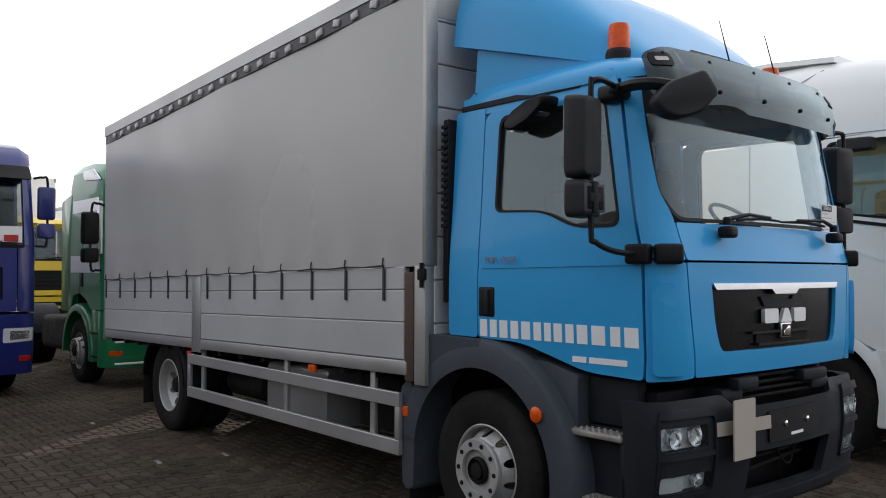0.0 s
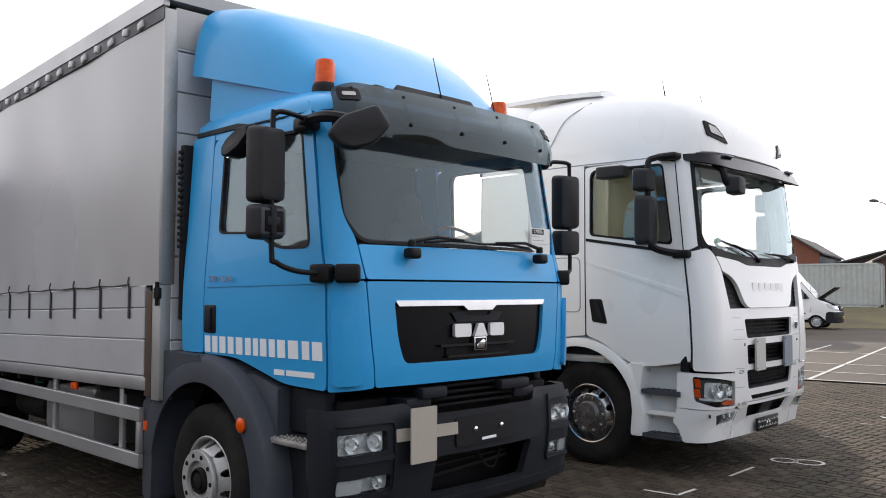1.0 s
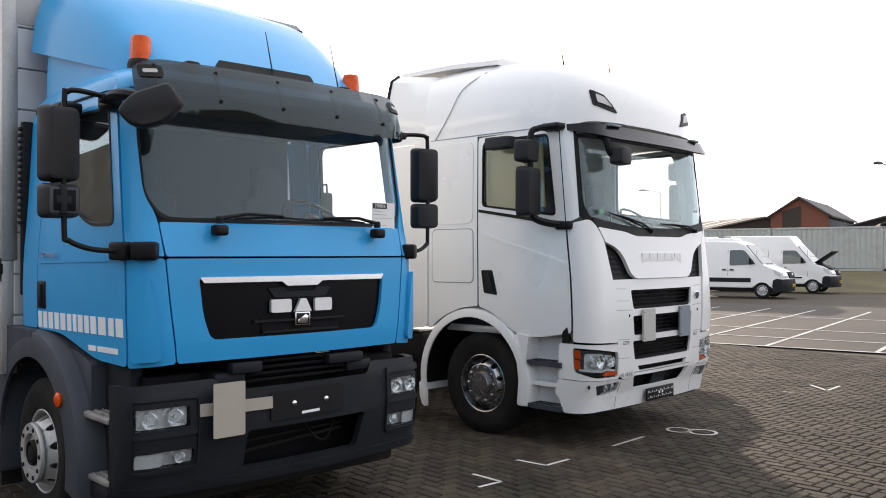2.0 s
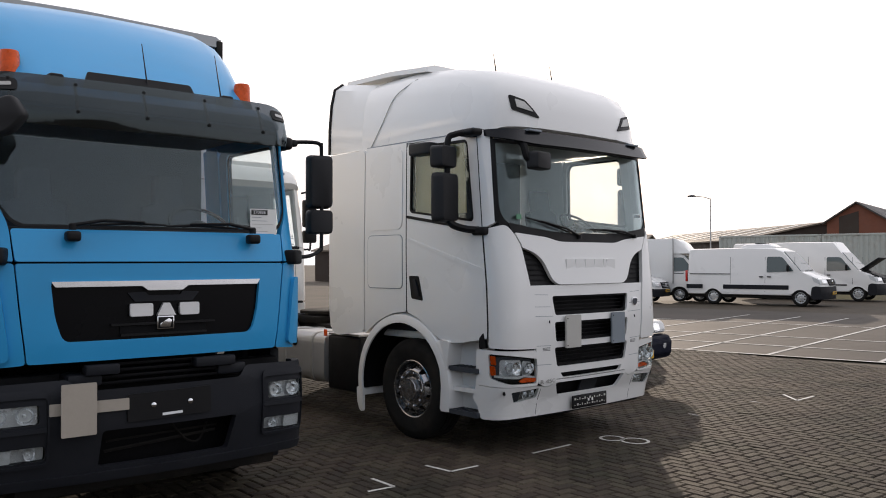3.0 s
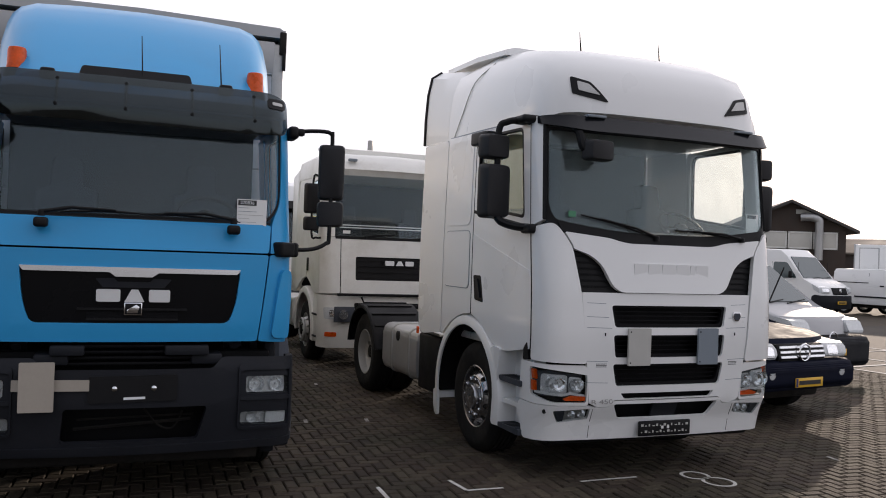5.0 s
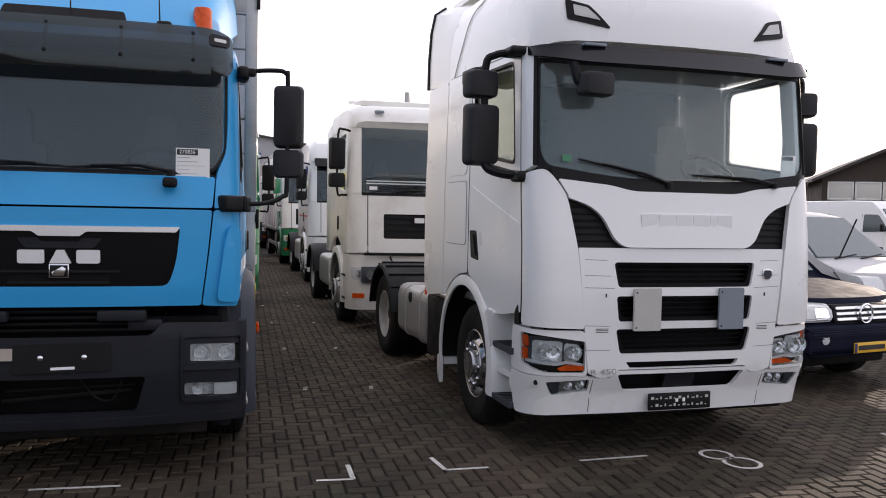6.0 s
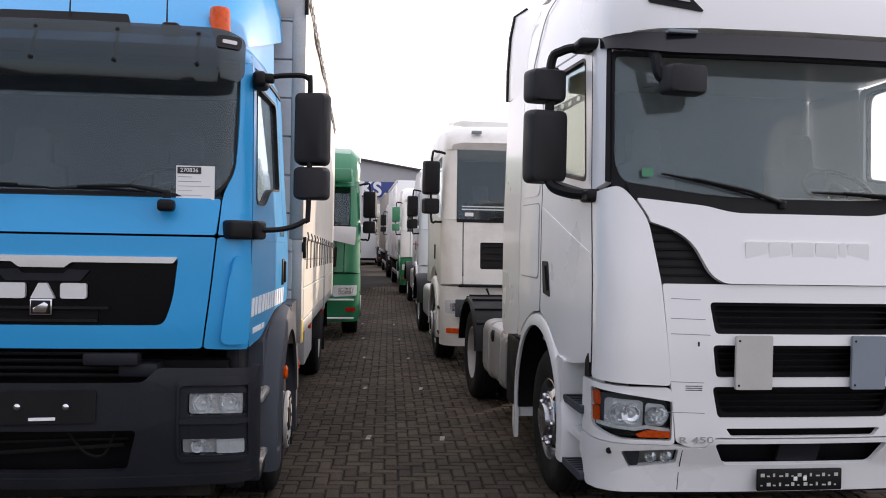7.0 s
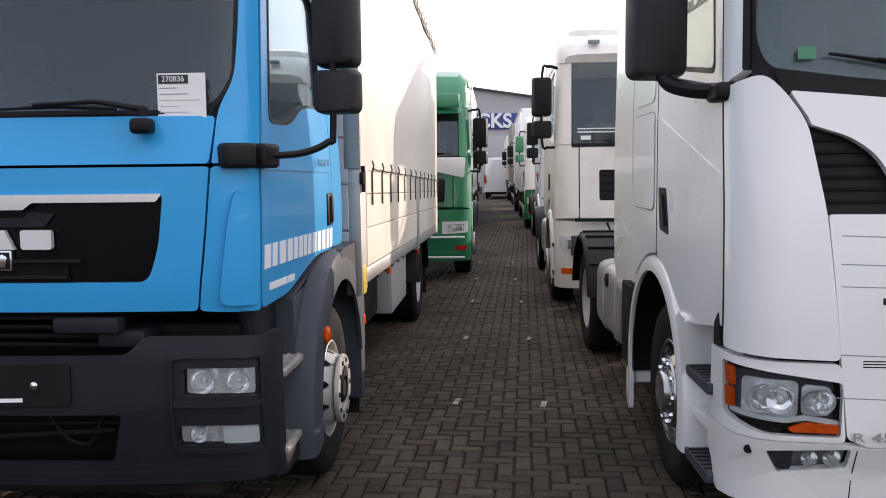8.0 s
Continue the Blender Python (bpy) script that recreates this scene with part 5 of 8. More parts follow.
        part("front_post", merged(box(min(k * (hx - 0.1), k * (hx + 0.004)), max(k * (hx - 0.1), k * (hx + 0.004)), y0, y0 + 0.12, 0.98, 1.80, 0.006), box(min(k * (hx - 0.1), k * (hx + 0.008)), max(k * (hx - 0.1), k * (hx + 0.008)), y0 - 0.01, y0 + 0.03, 1.80, 3.80, 0.008)), STEEL, T, "steel front corner post with rust marks")
        part("rust_post", box(min(k * (hx - 0.06), k * (hx + 0.002)), max(k * (hx - 0.06), k * (hx + 0.002)), y0 + 0.13, y0 + 0.23, 1.0, 1.76, 0.005), RUST if k < 0 else STEEL, T)
        part("rear_post", box(min(k * (hx - 0.08), k * (hx + 0.006)), max(k * (hx - 0.08), k * (hx + 0.006)), y1 - 0.06, y1, 1.0, 3.62, 0.008), ALU, T)
        part("side_rave", box(min(k * (hx - 0.06), k * (hx + 0.002)), max(k * (hx - 0.06), k * (hx + 0.002)), y0 + 0.2, y1, 1.035, 1.14, 0.008), ALU, T)
        part("post_latch", merged(box(min(k * hx, k * (hx + 0.03)), max(k * hx, k * (hx + 0.03)), y0 - 0.02, y0 + 0.06, 1.70, 1.78, 0.01), tube([(k * (hx + 0.02), y0 + 0.02, 1.65), (k * (hx + 0.02), y0 + 0.02, 1.82)], 0.014, 8)), CHASSIS, T)
        # straps that tie the curtain down, and the bungee along its foot
        line = []
        for i in range(13):
            y = y0 + 0.47 + i * 0.50
            zb = 1.80 - 0.012 * (i % 2)
            st = part("curtain_strap", box(min(k * (hx + 0.008), k * (hx + 0.016)), max(k * (hx + 0.008), k * (hx + 0.016)), y - 0.016, y + 0.016, 1.56, 1.79, 0.003, 1), INK, c)
            part("strap_hook", tube([(k * (hx + 0.014), y, 1.79), (k * (hx + 0.022), y + 0.004, 1.83), (k * (hx + 0.012), y + 0.01, 1.87)], 0.006, 6), INK, c)
            line += [(k * (hx + 0.016), y, 1.815 - 0.002 * i / 3), (k * (hx + 0.016), y + 0.25, 1.805 - 0.002 * i / 3)]
        part("bungee_cord", tube(line, 0.006, 6), INK, c)
        for y in (3.35,):
            part("side_lamp", box(min(k * 1.24, k * 1.268), max(k * 1.24, k * 1.268), y, y + 0.11, 0.965, 1.025, 0.008), AMBER, T)
        part("side_lamp", box(min(k * 1.24, k * 1.268), max(k * 1.24, k * 1.268), 5.80, 5.90, 0.93, 1.0, 0.008), REDLENS, T)
    part("corner_latch", merged(box(1.24, 1.305, 1.87, 1.92, 3.70, 3.92, 0.012), box(1.27, 1.30, 1.86, 1.89, 3.55, 3.72, 0.008)), CHASSIS, T)
    part("marker_panel", box(1.26, 1.285, 1.93, 2.05, 0.98, 1.17, 0.006), YELLOW, T, "yellow marker panel")
    # the body sits a little low at the rear
    for ob in set(bpy.data.objects) - before:
        if ob.type == "MESH":
            for v in ob.data.vertices:
                v.co.z -= float(np.interp(v.co.z, [0.95, 1.8], [0.018, 0.025])) * max(0.0, v.co.y - y0)


BLUE = blue_lorry()
curtain_body(BLUE)


# ---- white tractor unit ----
def vents(parent, chart, z0, z1, half, deep, rows, name="grille_slat"):
    """Fine slats inside a grille opening."""
    for i in range(rows):
        z = z0 + (z1 - z0) * (i + 0.5) / rows
        part(name, sheet([(-half, z - 0.004), (half, z - 0.004), (half, z + 0.004), (-half, z + 0.004)], lambda s, q: tuple(Vector(chart(s, q)) + Vector((0, deep, 0))), 0.02, (), (0.2, 0.2)), MESHBLACK, parent)


def white_tractor():
    T = thing("tractor_unit", "white high-roof tractor unit with black grille slots", "truck", at=pose(4.385, 0.085, 0, 0, 0, 3.7))
    lean = [(0.33, 0.10), (0.50, 0.07), (0.66, 0.0), (1.2, -0.02), (1.6, 0.0), (2.0, 0.05), (2.95, 0.16), (3.1, 0.18)]
    skin = cab_chart(1.235, 0.21, 0.05, lean, [(0.3, 0.99), (0.6, 1.0), (2.0, 1.0), (3.0, 0.985), (3.2, 0.97)], 1.5)

    def ch(s, z):
        """The cab's skin, its sides standing out a little towards the rear."""
        x, y, z = skin(s, z)
        return (x + math.copysign(0.045 * min(1.0, max(0.0, (y - 0.3) / 1.1)), x), y, z)

    def fy(y):
        """Lengths along the cab's side, from the drawing to the lorry."""
        return float(np.interp(y, [0, 0.34, 1.31, 1.60, 1.675, 2.34, 3.12], [0, 0.27, 1.14, 1.33, 1.385, 2.10, 2.79]))

    S = lambda y: skin.side(fy(y))
    off = lambda d: (lambda s, z: tuple(Vector(ch(s, z)) + Vector((0, d, 0))))
    cab = part("cab_shell", merged(box(-1.17, 1.17, 2.05, 2.105, 1.0, 3.3, 0.03), box(-1.1, 1.1, 0.35, 2.08, 1.02, 1.10, 0.02)), WHITE, T)
    slots = [(1.305, 1.49, 0.605, 0.57), (1.05, 1.24, 0.585, 0.56), (0.81, 0.995, 0.58, 0.54), (0.70, 0.748, 0.49, 0.45), (0.515, 0.655, 0.55, 0.47)]
    polys = [rounded([(-b, z0), (b, z0), (a, z1), (-a, z1)], 0.03 if z1 - z0 > 0.1 else 0.015) for z0, z1, a, b in slots]
    part("front_panel", sheet(rounded([(-0.55, 0.692), (0.55, 0.692), (0.60, 0.636), (0.69, 0.630), (0.785, 0.668), (0.825, 1.0), (0.885, 1.595), (-0.885, 1.595), (-0.825, 1.0), (-0.785, 0.668), (-0.69, 0.630), (-0.60, 0.636)], 0.02), ch, 0.03, polys[:4]), WHITE, cab)
    back = part("grille_backing", sheet(rounded([(-0.8, 0.45), (0.8, 0.45), (0.8, 1.56), (-0.8, 1.56)], 0.02), off(0.10), 0.02), MESHBLACK, cab)
    for z0, z1, a, b in slots[:3]:
        vents(back, ch, z0, z1, b, 0.045, 5)
        part("grille_frame", sheet(rounded([(-b - 0.01, z0 - 0.01), (b + 0.01, z0 - 0.01), (a + 0.012, z1 + 0.01), (-a - 0.012, z1 + 0.01)], 0.03), off(0.02), 0.03, [rounded([(-b + 0.03, z0 + 0.03), (b - 0.03, z0 + 0.03), (a - 0.03, z1 - 0.02), (-a + 0.03, z1 - 0.02)], 0.03)]), MESHBLACK, back)
    # bumper with fog lamps
    fog = {k: rounded([(0.765 * k, 0.53), (1.04 * k, 0.50), (1.10 * k, 0.605), (0.76 * k, 0.62)][::k], 0.015) for k in (1, -1)}
    bump = part("bumper", sheet(rounded([(-S(0.50), 0.53), (-S(0.42), 0.47), (-S(0.36), 0.345), (S(0.36), 0.345), (S(0.42), 0.47), (S(0.50), 0.53), (S(0.50), 0.66), (0.795, 0.638), (0.69, 0.622), (0.597, 0.628), (0.565, 0.683), (-0.565, 0.683), (-0.597, 0.628), (-0.69, 0.622), (-0.795, 0.638), (-S(0.50), 0.66)], [0.02, 0.03, 0.04, 0.04, 0.03, 0.02, 0.02, 0.04, 0.05, 0.02, 0.02, 0.02, 0.02, 0.05, 0.04, 0.02]), ch, 0.03, [polys[4], fog[1], fog[-1]]), WHITE, T, "white bumper with fog lamps")
    part("slot_panel", sheet(rounded([(-0.13, 0.53), (0.13, 0.53), (0.13, 0.645), (-0.13, 0.645)], 0.02), off(0.03), 0.02), PLASTIC, bump)
    part("under_tray", box(-1.05, 1.05, 0.2, 0.9, 0.30, 0.38, 0.02), BLACK, bump)
    for k in (1, -1):
        fl = lamp_pod(bump, ch, fog[k], "fog_lamp", 0.05, STEEL, [(0.825 * k, 0.572, 0.037), (0.915 * k, 0.566, 0.035)], LENS, "fog lamp in a dark recess")
        part("blank_cover", sheet(rounded([(0.985 * k, 0.512), (1.03 * k, 0.508), (1.08 * k, 0.598), (0.985 * k, 0.604)][::k], 0.008), off(0.01), 0.02, (), (0.05, 0.05)), FENDER, fl)
        part("bumper_seam", sheet([(0.738 * k, 0.36), (0.743 * k, 0.36), (0.739 * k, 0.615), (0.734 * k, 0.615)][::k], off(-0.0005), 0.004), PLASTIC, bump)
        part("towing_hole", moved(lathe([(0.019, -0.003), (0.019, 0.004), (0.012, 0.004), (0.002, 0.003)], 12, "y"), Matrix.Translation(Vector(ch(1.165 * k, 0.60)) + Vector((0.004 * k, -0.001, 0)))), BLACK, bump)
        for z0, s0 in ((1.505, 0.66), (1.39, 0.63), (1.30, 0.60), (1.02, 0.63), (0.84, 0.62)):
            part("panel_seam", sheet([(s0 * k, z0 - 0.004), (0.835 * k, z0 + 0.002), (0.835 * k, z0 + 0.006), (s0 * k, z0)][::k], off(-0.0006), 0.004), BRACKET2, cab)
        part("jacking_mark", box(0.68 * k - 0.004, 0.68 * k + 0.004, -0.026, -0.015, 1.235, 1.262, 0.002), PLASTIC, cab)
        for i in range(3):
            part("side_slit", sheet([(0.64 * k, 0.972 + i * 0.012), (0.74 * k, 0.972 + i * 0.012), (0.74 * k, 0.977 + i * 0.012), (0.64 * k, 0.977 + i * 0.012)][::k], off(-0.0008), 0.004), BLACK, cab)
    pl = part("plate_holder", box(-0.27, 0.27, 0.035, 0.055, 0.365, 0.495, 0.008), BLACK, bump, "black dealer plate with pale print")
    for i in range(26):
        x = -0.25 + (i % 13) * 0.039
        z = 0.395 + (i // 13) * 0.055
        part("plate_print", box(x, x + 0.012 + 0.012 * ((i * 5) % 3) / 2, 0.032, 0.036, z, z + 0.008 + 0.012 * ((i * 3) % 2), 0.0), BRACKET, pl)
    for x in (-0.03, 0.03):
        part("plate_screw", box(x - 0.012, x + 0.012, 0.03, 0.036, 0.425, 0.45, 0.003), PAPER, pl)
    # bonnet hatch between the dark ears
    hatch = rounded([(-0.52, 1.60), (0.52, 1.60), (0.60, 1.65), (0.70, 1.83), (0.80, 1.905), (0.952, 1.955), (0.962, 1.985), (1.035, 2.095), (0.62, 2.055), (0.45, 2.015), (-0.45, 2.015), (-0.62, 2.055), (-1.035, 2.095), (-0.962, 1.985), (-0.952, 1.955), (-0.80, 1.905), (-0.70, 1.83), (-0.60, 1.65)], [0.05, 0.05, 0.07, 0.08, 0.08, 0.01, 0.01, 0.02, 0.05, 0.1, 0.1, 0.05, 0.02, 0.01, 0.01, 0.08, 0.08, 0.07])
    h = part("bonnet_hatch", sheet(hatch, off(-0.015), 0.04, (), (0.07, 0.07)), WHITE, cab, "white hatch with raised maker's lettering blocks")
    bars_sign(h, lambda x: (Vector(ch(x, 1.795)) + Vector((0, -0.012, 0)), 0.0), [0.13, 0.13, 0.135, 0.135, 0.045, 0.135], 0.11, 0.007, WHITE, "lettering_block", 0.014)
    vv = part("ear_backing", sheet(rounded([(-0.93, 1.585), (0.93, 1.585), (1.0, 1.99), (-1.0, 1.99)], 0.03), off(0.04), 0.02), BLACK, cab)
    for k in (1, -1):
        for i in range(6):
            z = 1.64 + i * 0.05
            part("ear_slat", sheet([(0.62 * k, z), (0.94 * k, z), (0.94 * k, z + 0.012), (0.62 * k, z + 0.012)][::k], off(0.025), 0.02, (), (0.2, 0.2)), MESHBLACK, vv)
    part("scuttle", sheet(rounded([(-1.05, 2.085), (-0.62, 2.04), (-0.45, 2.005), (0.45, 2.005), (0.62, 2.04), (1.05, 2.085), (1.10, 2.19), (0.5, 2.10), (-0.5, 2.10), (-1.10, 2.19)], 0.03), off(-0.005), 0.06), BLACK, cab, "black wiper scuttle")
    # corner deflectors and headlights
    for k in (1, -1):
        mir = (lambda p: p) if k > 0 else mirrored
        cd = part("corner_deflector", sheet(mir(rounded([(0.83, 1.0), (S(0.34), 1.02), (S(0.34), 2.12), (1.13, 2.17), (1.05, 2.09), (0.965, 1.97), (0.895, 1.60)], [0.03, 0.03, 0.05, 0.08, 0.05, 0.15, 0.1])), off(-0.012), 0.04, (), (0.06, 0.1)), WHITE, cab)
        hp = mir(rounded([(0.812, 0.674), (1.12, 0.68), (S(0.30), 0.738), (S(0.33), 0.965), (1.15, 0.955), (0.812, 0.905)], [0.02, 0.05, 0.03, 0.03, 0.1, 0.02]))
        part("headlight_surround", sheet(mir(rounded([(0.791, 0.648), (S(0.50), 0.668), (S(0.50), 1.0), (0.822, 0.985)], 0.03)), ch, 0.03, [hp]), WHITE, bump)
        hl = lamp_pod(bump, ch, hp, "headlight", 0.09, BLACK, [], LENS, "headlight with orange indicator strip")
        for s0, s1, z0, z1, br in ((0.835, 0.955, 0.752, 0.888, 0.05), (0.968, S(0.13), 0.742, 0.912, 0.062)):
            chamber = part("reflector_chamber", sheet(mir(rounded([(s0, z0), (s1, z0), (s1, z1), (s0, z1 - 0.012)], 0.03)), off(0.05), 0.008, (), (0.04, 0.04)), LAMPTRAY, hl)
            for q in (-1, 1):
                sc, zc = (s0 + s1) / 2 + q * (s1 - s0) * 0.16, (z0 + z1) / 2
                p = Vector(ch(sc * k, zc)) + Vector((0, 0.03, 0))
                part("reflector_bowl", moved(lathe([(br, -0.012), (br * 0.95, 0.0), (br * 0.75, 0.014), (br * 0.4, 0.024), (0.003, 0.027)], 18, "y", front=False), Matrix.Translation(p)), REFLECTOR, chamber)
                part("bulb_cap", moved(lathe([(br * 0.24, 0.012), (br * 0.2, 0.0), (0.002, -0.004)], 12, "y"), Matrix.Translation(p)), LENSGREY, chamber)
        part("daylight_strip", sheet(mir(rounded([(0.815, 0.72), (0.95, 0.74), (1.02, 0.727), (S(0.22), 0.75), (S(0.22), 0.77), (1.02, 0.747), (0.95, 0.76), (0.815, 0.74)], 0.006)), off(0.02), 0.015, (), (0.04, 0.04)), LENSGREY, hl)
        part("indicator", sheet(mir(rounded([(0.818, 0.69), (1.0, 0.692), (1.02, 0.706), (0.95, 0.732), (0.818, 0.725)], 0.008)), off(0.006), 0.02, (), (0.04, 0.04)), AMBER, hl)
        for za, zb in ((0.768, 0.852), (0.866, 0.945)):
            part("side_indicator", sheet(mir(rounded([(S(0.225), za - 0.005), (S(0.29), za), (S(0.31), zb), (S(0.24), zb - 0.005)], 0.008)), lambda s, z: tuple(Vector(ch(s, z)) * 1.0 - Vector((0.008 * k, -0.004, 0))), 0.02, (), (0.04, 0.04)), AMBER, hl)
        part("inner_bezel", sheet(mir(rounded([(0.82, 0.712), (S(0.20), 0.727), (S(0.22), 0.93), (1.12, 0.935), (0.82, 0.893)], 0.02)), off(0.068), 0.01, (), (0.05, 0.05)), FENDER, hl)
    text_mesh("R 450", 0.054, STEEL, cab, Matrix.Translation(Vector(ch(-0.665, 0.678)) + Vector((0, -0.004, 0))) @ pose(0, 0, 0, 90) @ Matrix.Diagonal((1.7, 1, 1, 1)), "model_lettering")
    em = part("shield_emblem", prism(rounded([(0.70, 1.36), (0.74, 1.36), (0.765, 1.40), (0.76, 1.44), (0.68, 1.44), (0.675, 1.40)], 0.012), "y", -0.0, 0.04, 0.004), CHROME, cab)
    part("emblem_field", prism(rounded([(0.705, 1.37), (0.735, 1.37), (0.755, 1.40), (0.752, 1.432), (0.688, 1.432), (0.685, 1.40)], 0.01), "y", -0.004, 0.004, 0.0), FENDER, em)
    for x0, x1, mt in ((-0.46, -0.235, BRACKET), (0.265, 0.48, BRACKET2)):
        b = part("sign_bracket", sheet(rounded([(x0, 0.985), (x1, 0.985), (x1, 1.30), (x0, 1.30)], 0.012), lambda s, z: (s, -0.045, z), 0.02), mt, T, "plain folding sign bracket on the grille")
        for z in (1.01, 1.27):
            part("bracket_stud", moved(lathe([(0.007, 0.02), (0.007, -0.002), (0.002, -0.004)], 8, "y"), Matrix.Translation((x0 + 0.02, -0.045, z))), BLACK, b)
        part("bracket_arm", box((x0 + x1) / 2 - 0.03, (x0 + x1) / 2 + 0.03, -0.04, 0.06, 1.1, 1.2, 0.005), BLACK, b)
    # windscreen
    ws = [(-1.15, 2.125), (-0.5, 2.04), (0.5, 2.04), (1.15, 2.125), (1.205, 2.25), (1.20, 2.98), (-1.20, 2.98), (-1.205, 2.25)]
    wsr = rounded(ws, [0.06, 0.3, 0.3, 0.06, 0.08, 0.03, 0.03, 0.08])
    w = part("windscreen", sheet(wsr, off(0.02), 0.006), GLASSTEAL, cab, "large windscreen")
    w.visible_shadow = False
    part("windscreen_seal", sheet(wsr, off(0.012), 0.02, [rounded([(s * 0.965, z + (0.065 if z < 2.5 else -0.03)) for s, z in ws], [0.06, 0.3, 0.3, 0.06, 0.08, 0.03, 0.03, 0.08])]), BLACK, w)
    part("permit_sticker", box(-1.0, -0.93, 0.105, 0.108, 2.22, 2.27, 0.0), GREEN, w)
    sh = part("sale_sheet", box(0.93, 1.07, 0.16, 0.163, 2.14, 2.34, 0.0), PAPER, cab, "white sale sheet")
    part("print_band", box(0.94, 1.04, 0.157, 0.159, 2.30, 2.33, 0.0), INK, sh)
    wiper(cab, (-0.15, 0.045, 2.08), (-0.88, 0.10, 2.24), 0.02)
    wiper(cab, (0.80, 0.06, 2.10), (0.05, 0.06, 2.15), 0.02)
    # doors and sides
    for k in (1, -1):
        mir = (lambda p: p) if k > 0 else mirrored
        ap = mir(rounded([(1.212, 2.19), (S(0.335), 2.13), (S(0.335), 3.08), (1.205, 3.06)], 0.02))
        part("a_pillar", sheet(ap, ch, 0.06), WHITE, cab)
        part("pillar_trim", sheet(mir(rounded([(1.19, 2.19), (1.226, 2.19), (1.218, 3.03), (1.19, 3.03)], 0.01)), off(-0.004), 0.02), BLACK, cab)
        out = rounded([(S(0.35), 1.10), (S(0.75), 1.04), (S(0.96), 1.03), (S(1.16), 1.11), (S(1.40), 1.25), (S(1.67), 1.31), (S(1.67), 3.03), (S(0.35), 3.06)], [0.03, 0.05, 0.1, 0.15, 0.1, 0.03, 0.05, 0.04])
        hole = rounded([(S(0.46), 2.20), (S(1.60), 2.325), (S(1.585), 3.0), (S(0.50), 3.0)], [0.06, 0.05, 0.1, 0.06])
        d = part("door", sheet(mir(out), ch, 0.05, [mir(hole)], (0.12, 0.12)), WHITE, cab, "white cab door")
        cx, cz = S(1.03), 2.64
        gap = lambda s, z: tuple(Vector(ch(s, z)) + Vector((0.0015 * k, -0.0005, 0)))
        part("door_gap", sheet(mir([(S(1.671), 1.31), (S(1.684), 1.31), (S(1.684), 3.05), (S(1.671), 3.05)]), gap, 0.006), PLASTIC, d)
        part("door_gap", sheet(mir([(S(0.336), 1.10), (S(0.349), 1.10), (S(0.349), 3.06), (S(0.336), 3.06)]), gap, 0.006), PLASTIC, d)
        part("roof_joint", sheet(mir([(S(0.30), 3.058), (S(2.33), 3.058), (S(2.33), 3.068), (S(0.30), 3.068)]), lambda s, z: tuple(Vector(ch(s, z)) + Vector((-0.004 * k, 0, 0))), 0.006), BRACKET2, d)
        part("window_seal", sheet(mir(hole), lambda s, z: tuple(Vector(ch(s, z)) + Vector((0.003 * k, 0, 0))), 0.03, [mir([(cx + (s - cx) * 0.965, cz + (z - cz) * 0.94) for s, z in hole])]), BLACK, d)
        g = part("window_glass", sheet(mir(hole), lambda s, z: tuple(Vector(ch(s, z)) - Vector((0.02 * k, 0, 0))), 0.005), GLASSDARK, d)
        g.visible_shadow = False
        part("handle_recess", sheet(mir(rounded([(S(1.31), 1.43), (S(1.57), 1.45), (S(1.62), 1.68), (S(1.40), 1.68)], 0.02)), lambda s, z: tuple(Vector(ch(s, z)) + Vector((0.004 * k, 0, 0))), 0.03), BLACK, d)
        part("handle_grip", sheet(mir(rounded([(S(1.37), 1.47), (S(1.46), 1.48), (S(1.53), 1.65), (S(1.46), 1.65)], 0.02)), lambda s, z: tuple(Vector(ch(s, z)) + Vector((0.018 * k, 0, 0))), 0.015), PLASTIC, d)
        part("door_crease", sheet(mir(rounded([(S(0.37), 1.70), (S(1.65), 2.05), (S(1.65), 2.075), (S(0.37), 1.76)], 0.012)), lambda s, z: tuple(Vector(ch(s, z)) + Vector((0.005 * k, 0, 0))), 0.012), WHITE, d)
        part("dark_sill", sheet(mir(rounded([(S(0.36), 2.105), (S(1.66), 2.27), (S(1.66), 2.30), (S(0.36), 2.14)], 0.008)), lambda s, z: tuple(Vector(ch(s, z)) + Vector((0.006 * k, 0, 0))), 0.02), BLACK, d)
        part("door_foot_trim", sheet(mir(rounded([(S(0.36), 1.01), (S(0.46), 1.0), (S(0.46), 1.10), (S(0.40), 1.16)], 0.02)), lambda s, z: tuple(Vector(ch(s, z)) + Vector((0.004 * k, 0, 0))), 0.03), BLACK, cab)
        side = part("sleeper_side", sheet(mir(rounded([(S(1.685), 1.31), (S(1.9), 1.29), (S(2.15), 1.18), (S(2.34), 1.04), (S(2.34), 3.06), (S(1.685), 3.05)], [0.03, 0.1, 0.1, 0.03, 0.03, 0.03])), ch, 0.05, (), (0.12, 0.14)), WHITE, cab)
        part("locker_door", sheet(mir(rounded([(S(1.74), 1.55), (S(2.28), 1.55), (S(2.28), 2.10), (S(1.74), 2.10)], 0.06)), lambda s, z: tuple(Vector(ch(s, z)) + Vector((0.006 * k, 0, 0))), 0.012), WHITE, side)
        part("locker_gap", sheet(mir(rounded([(S(1.732), 1.542), (S(2.288), 1.542), (S(2.288), 2.108), (S(1.732), 2.108)], 0.065)), lambda s, z: tuple(Vector(ch(s, z)) + Vector((0.002 * k, 0, 0))), 0.006, [mir(rounded([(S(1.741), 1.551), (S(2.279), 1.551), (S(2.279), 2.099), (S(1.741), 2.099)], 0.06))]), BRACKET2, side)
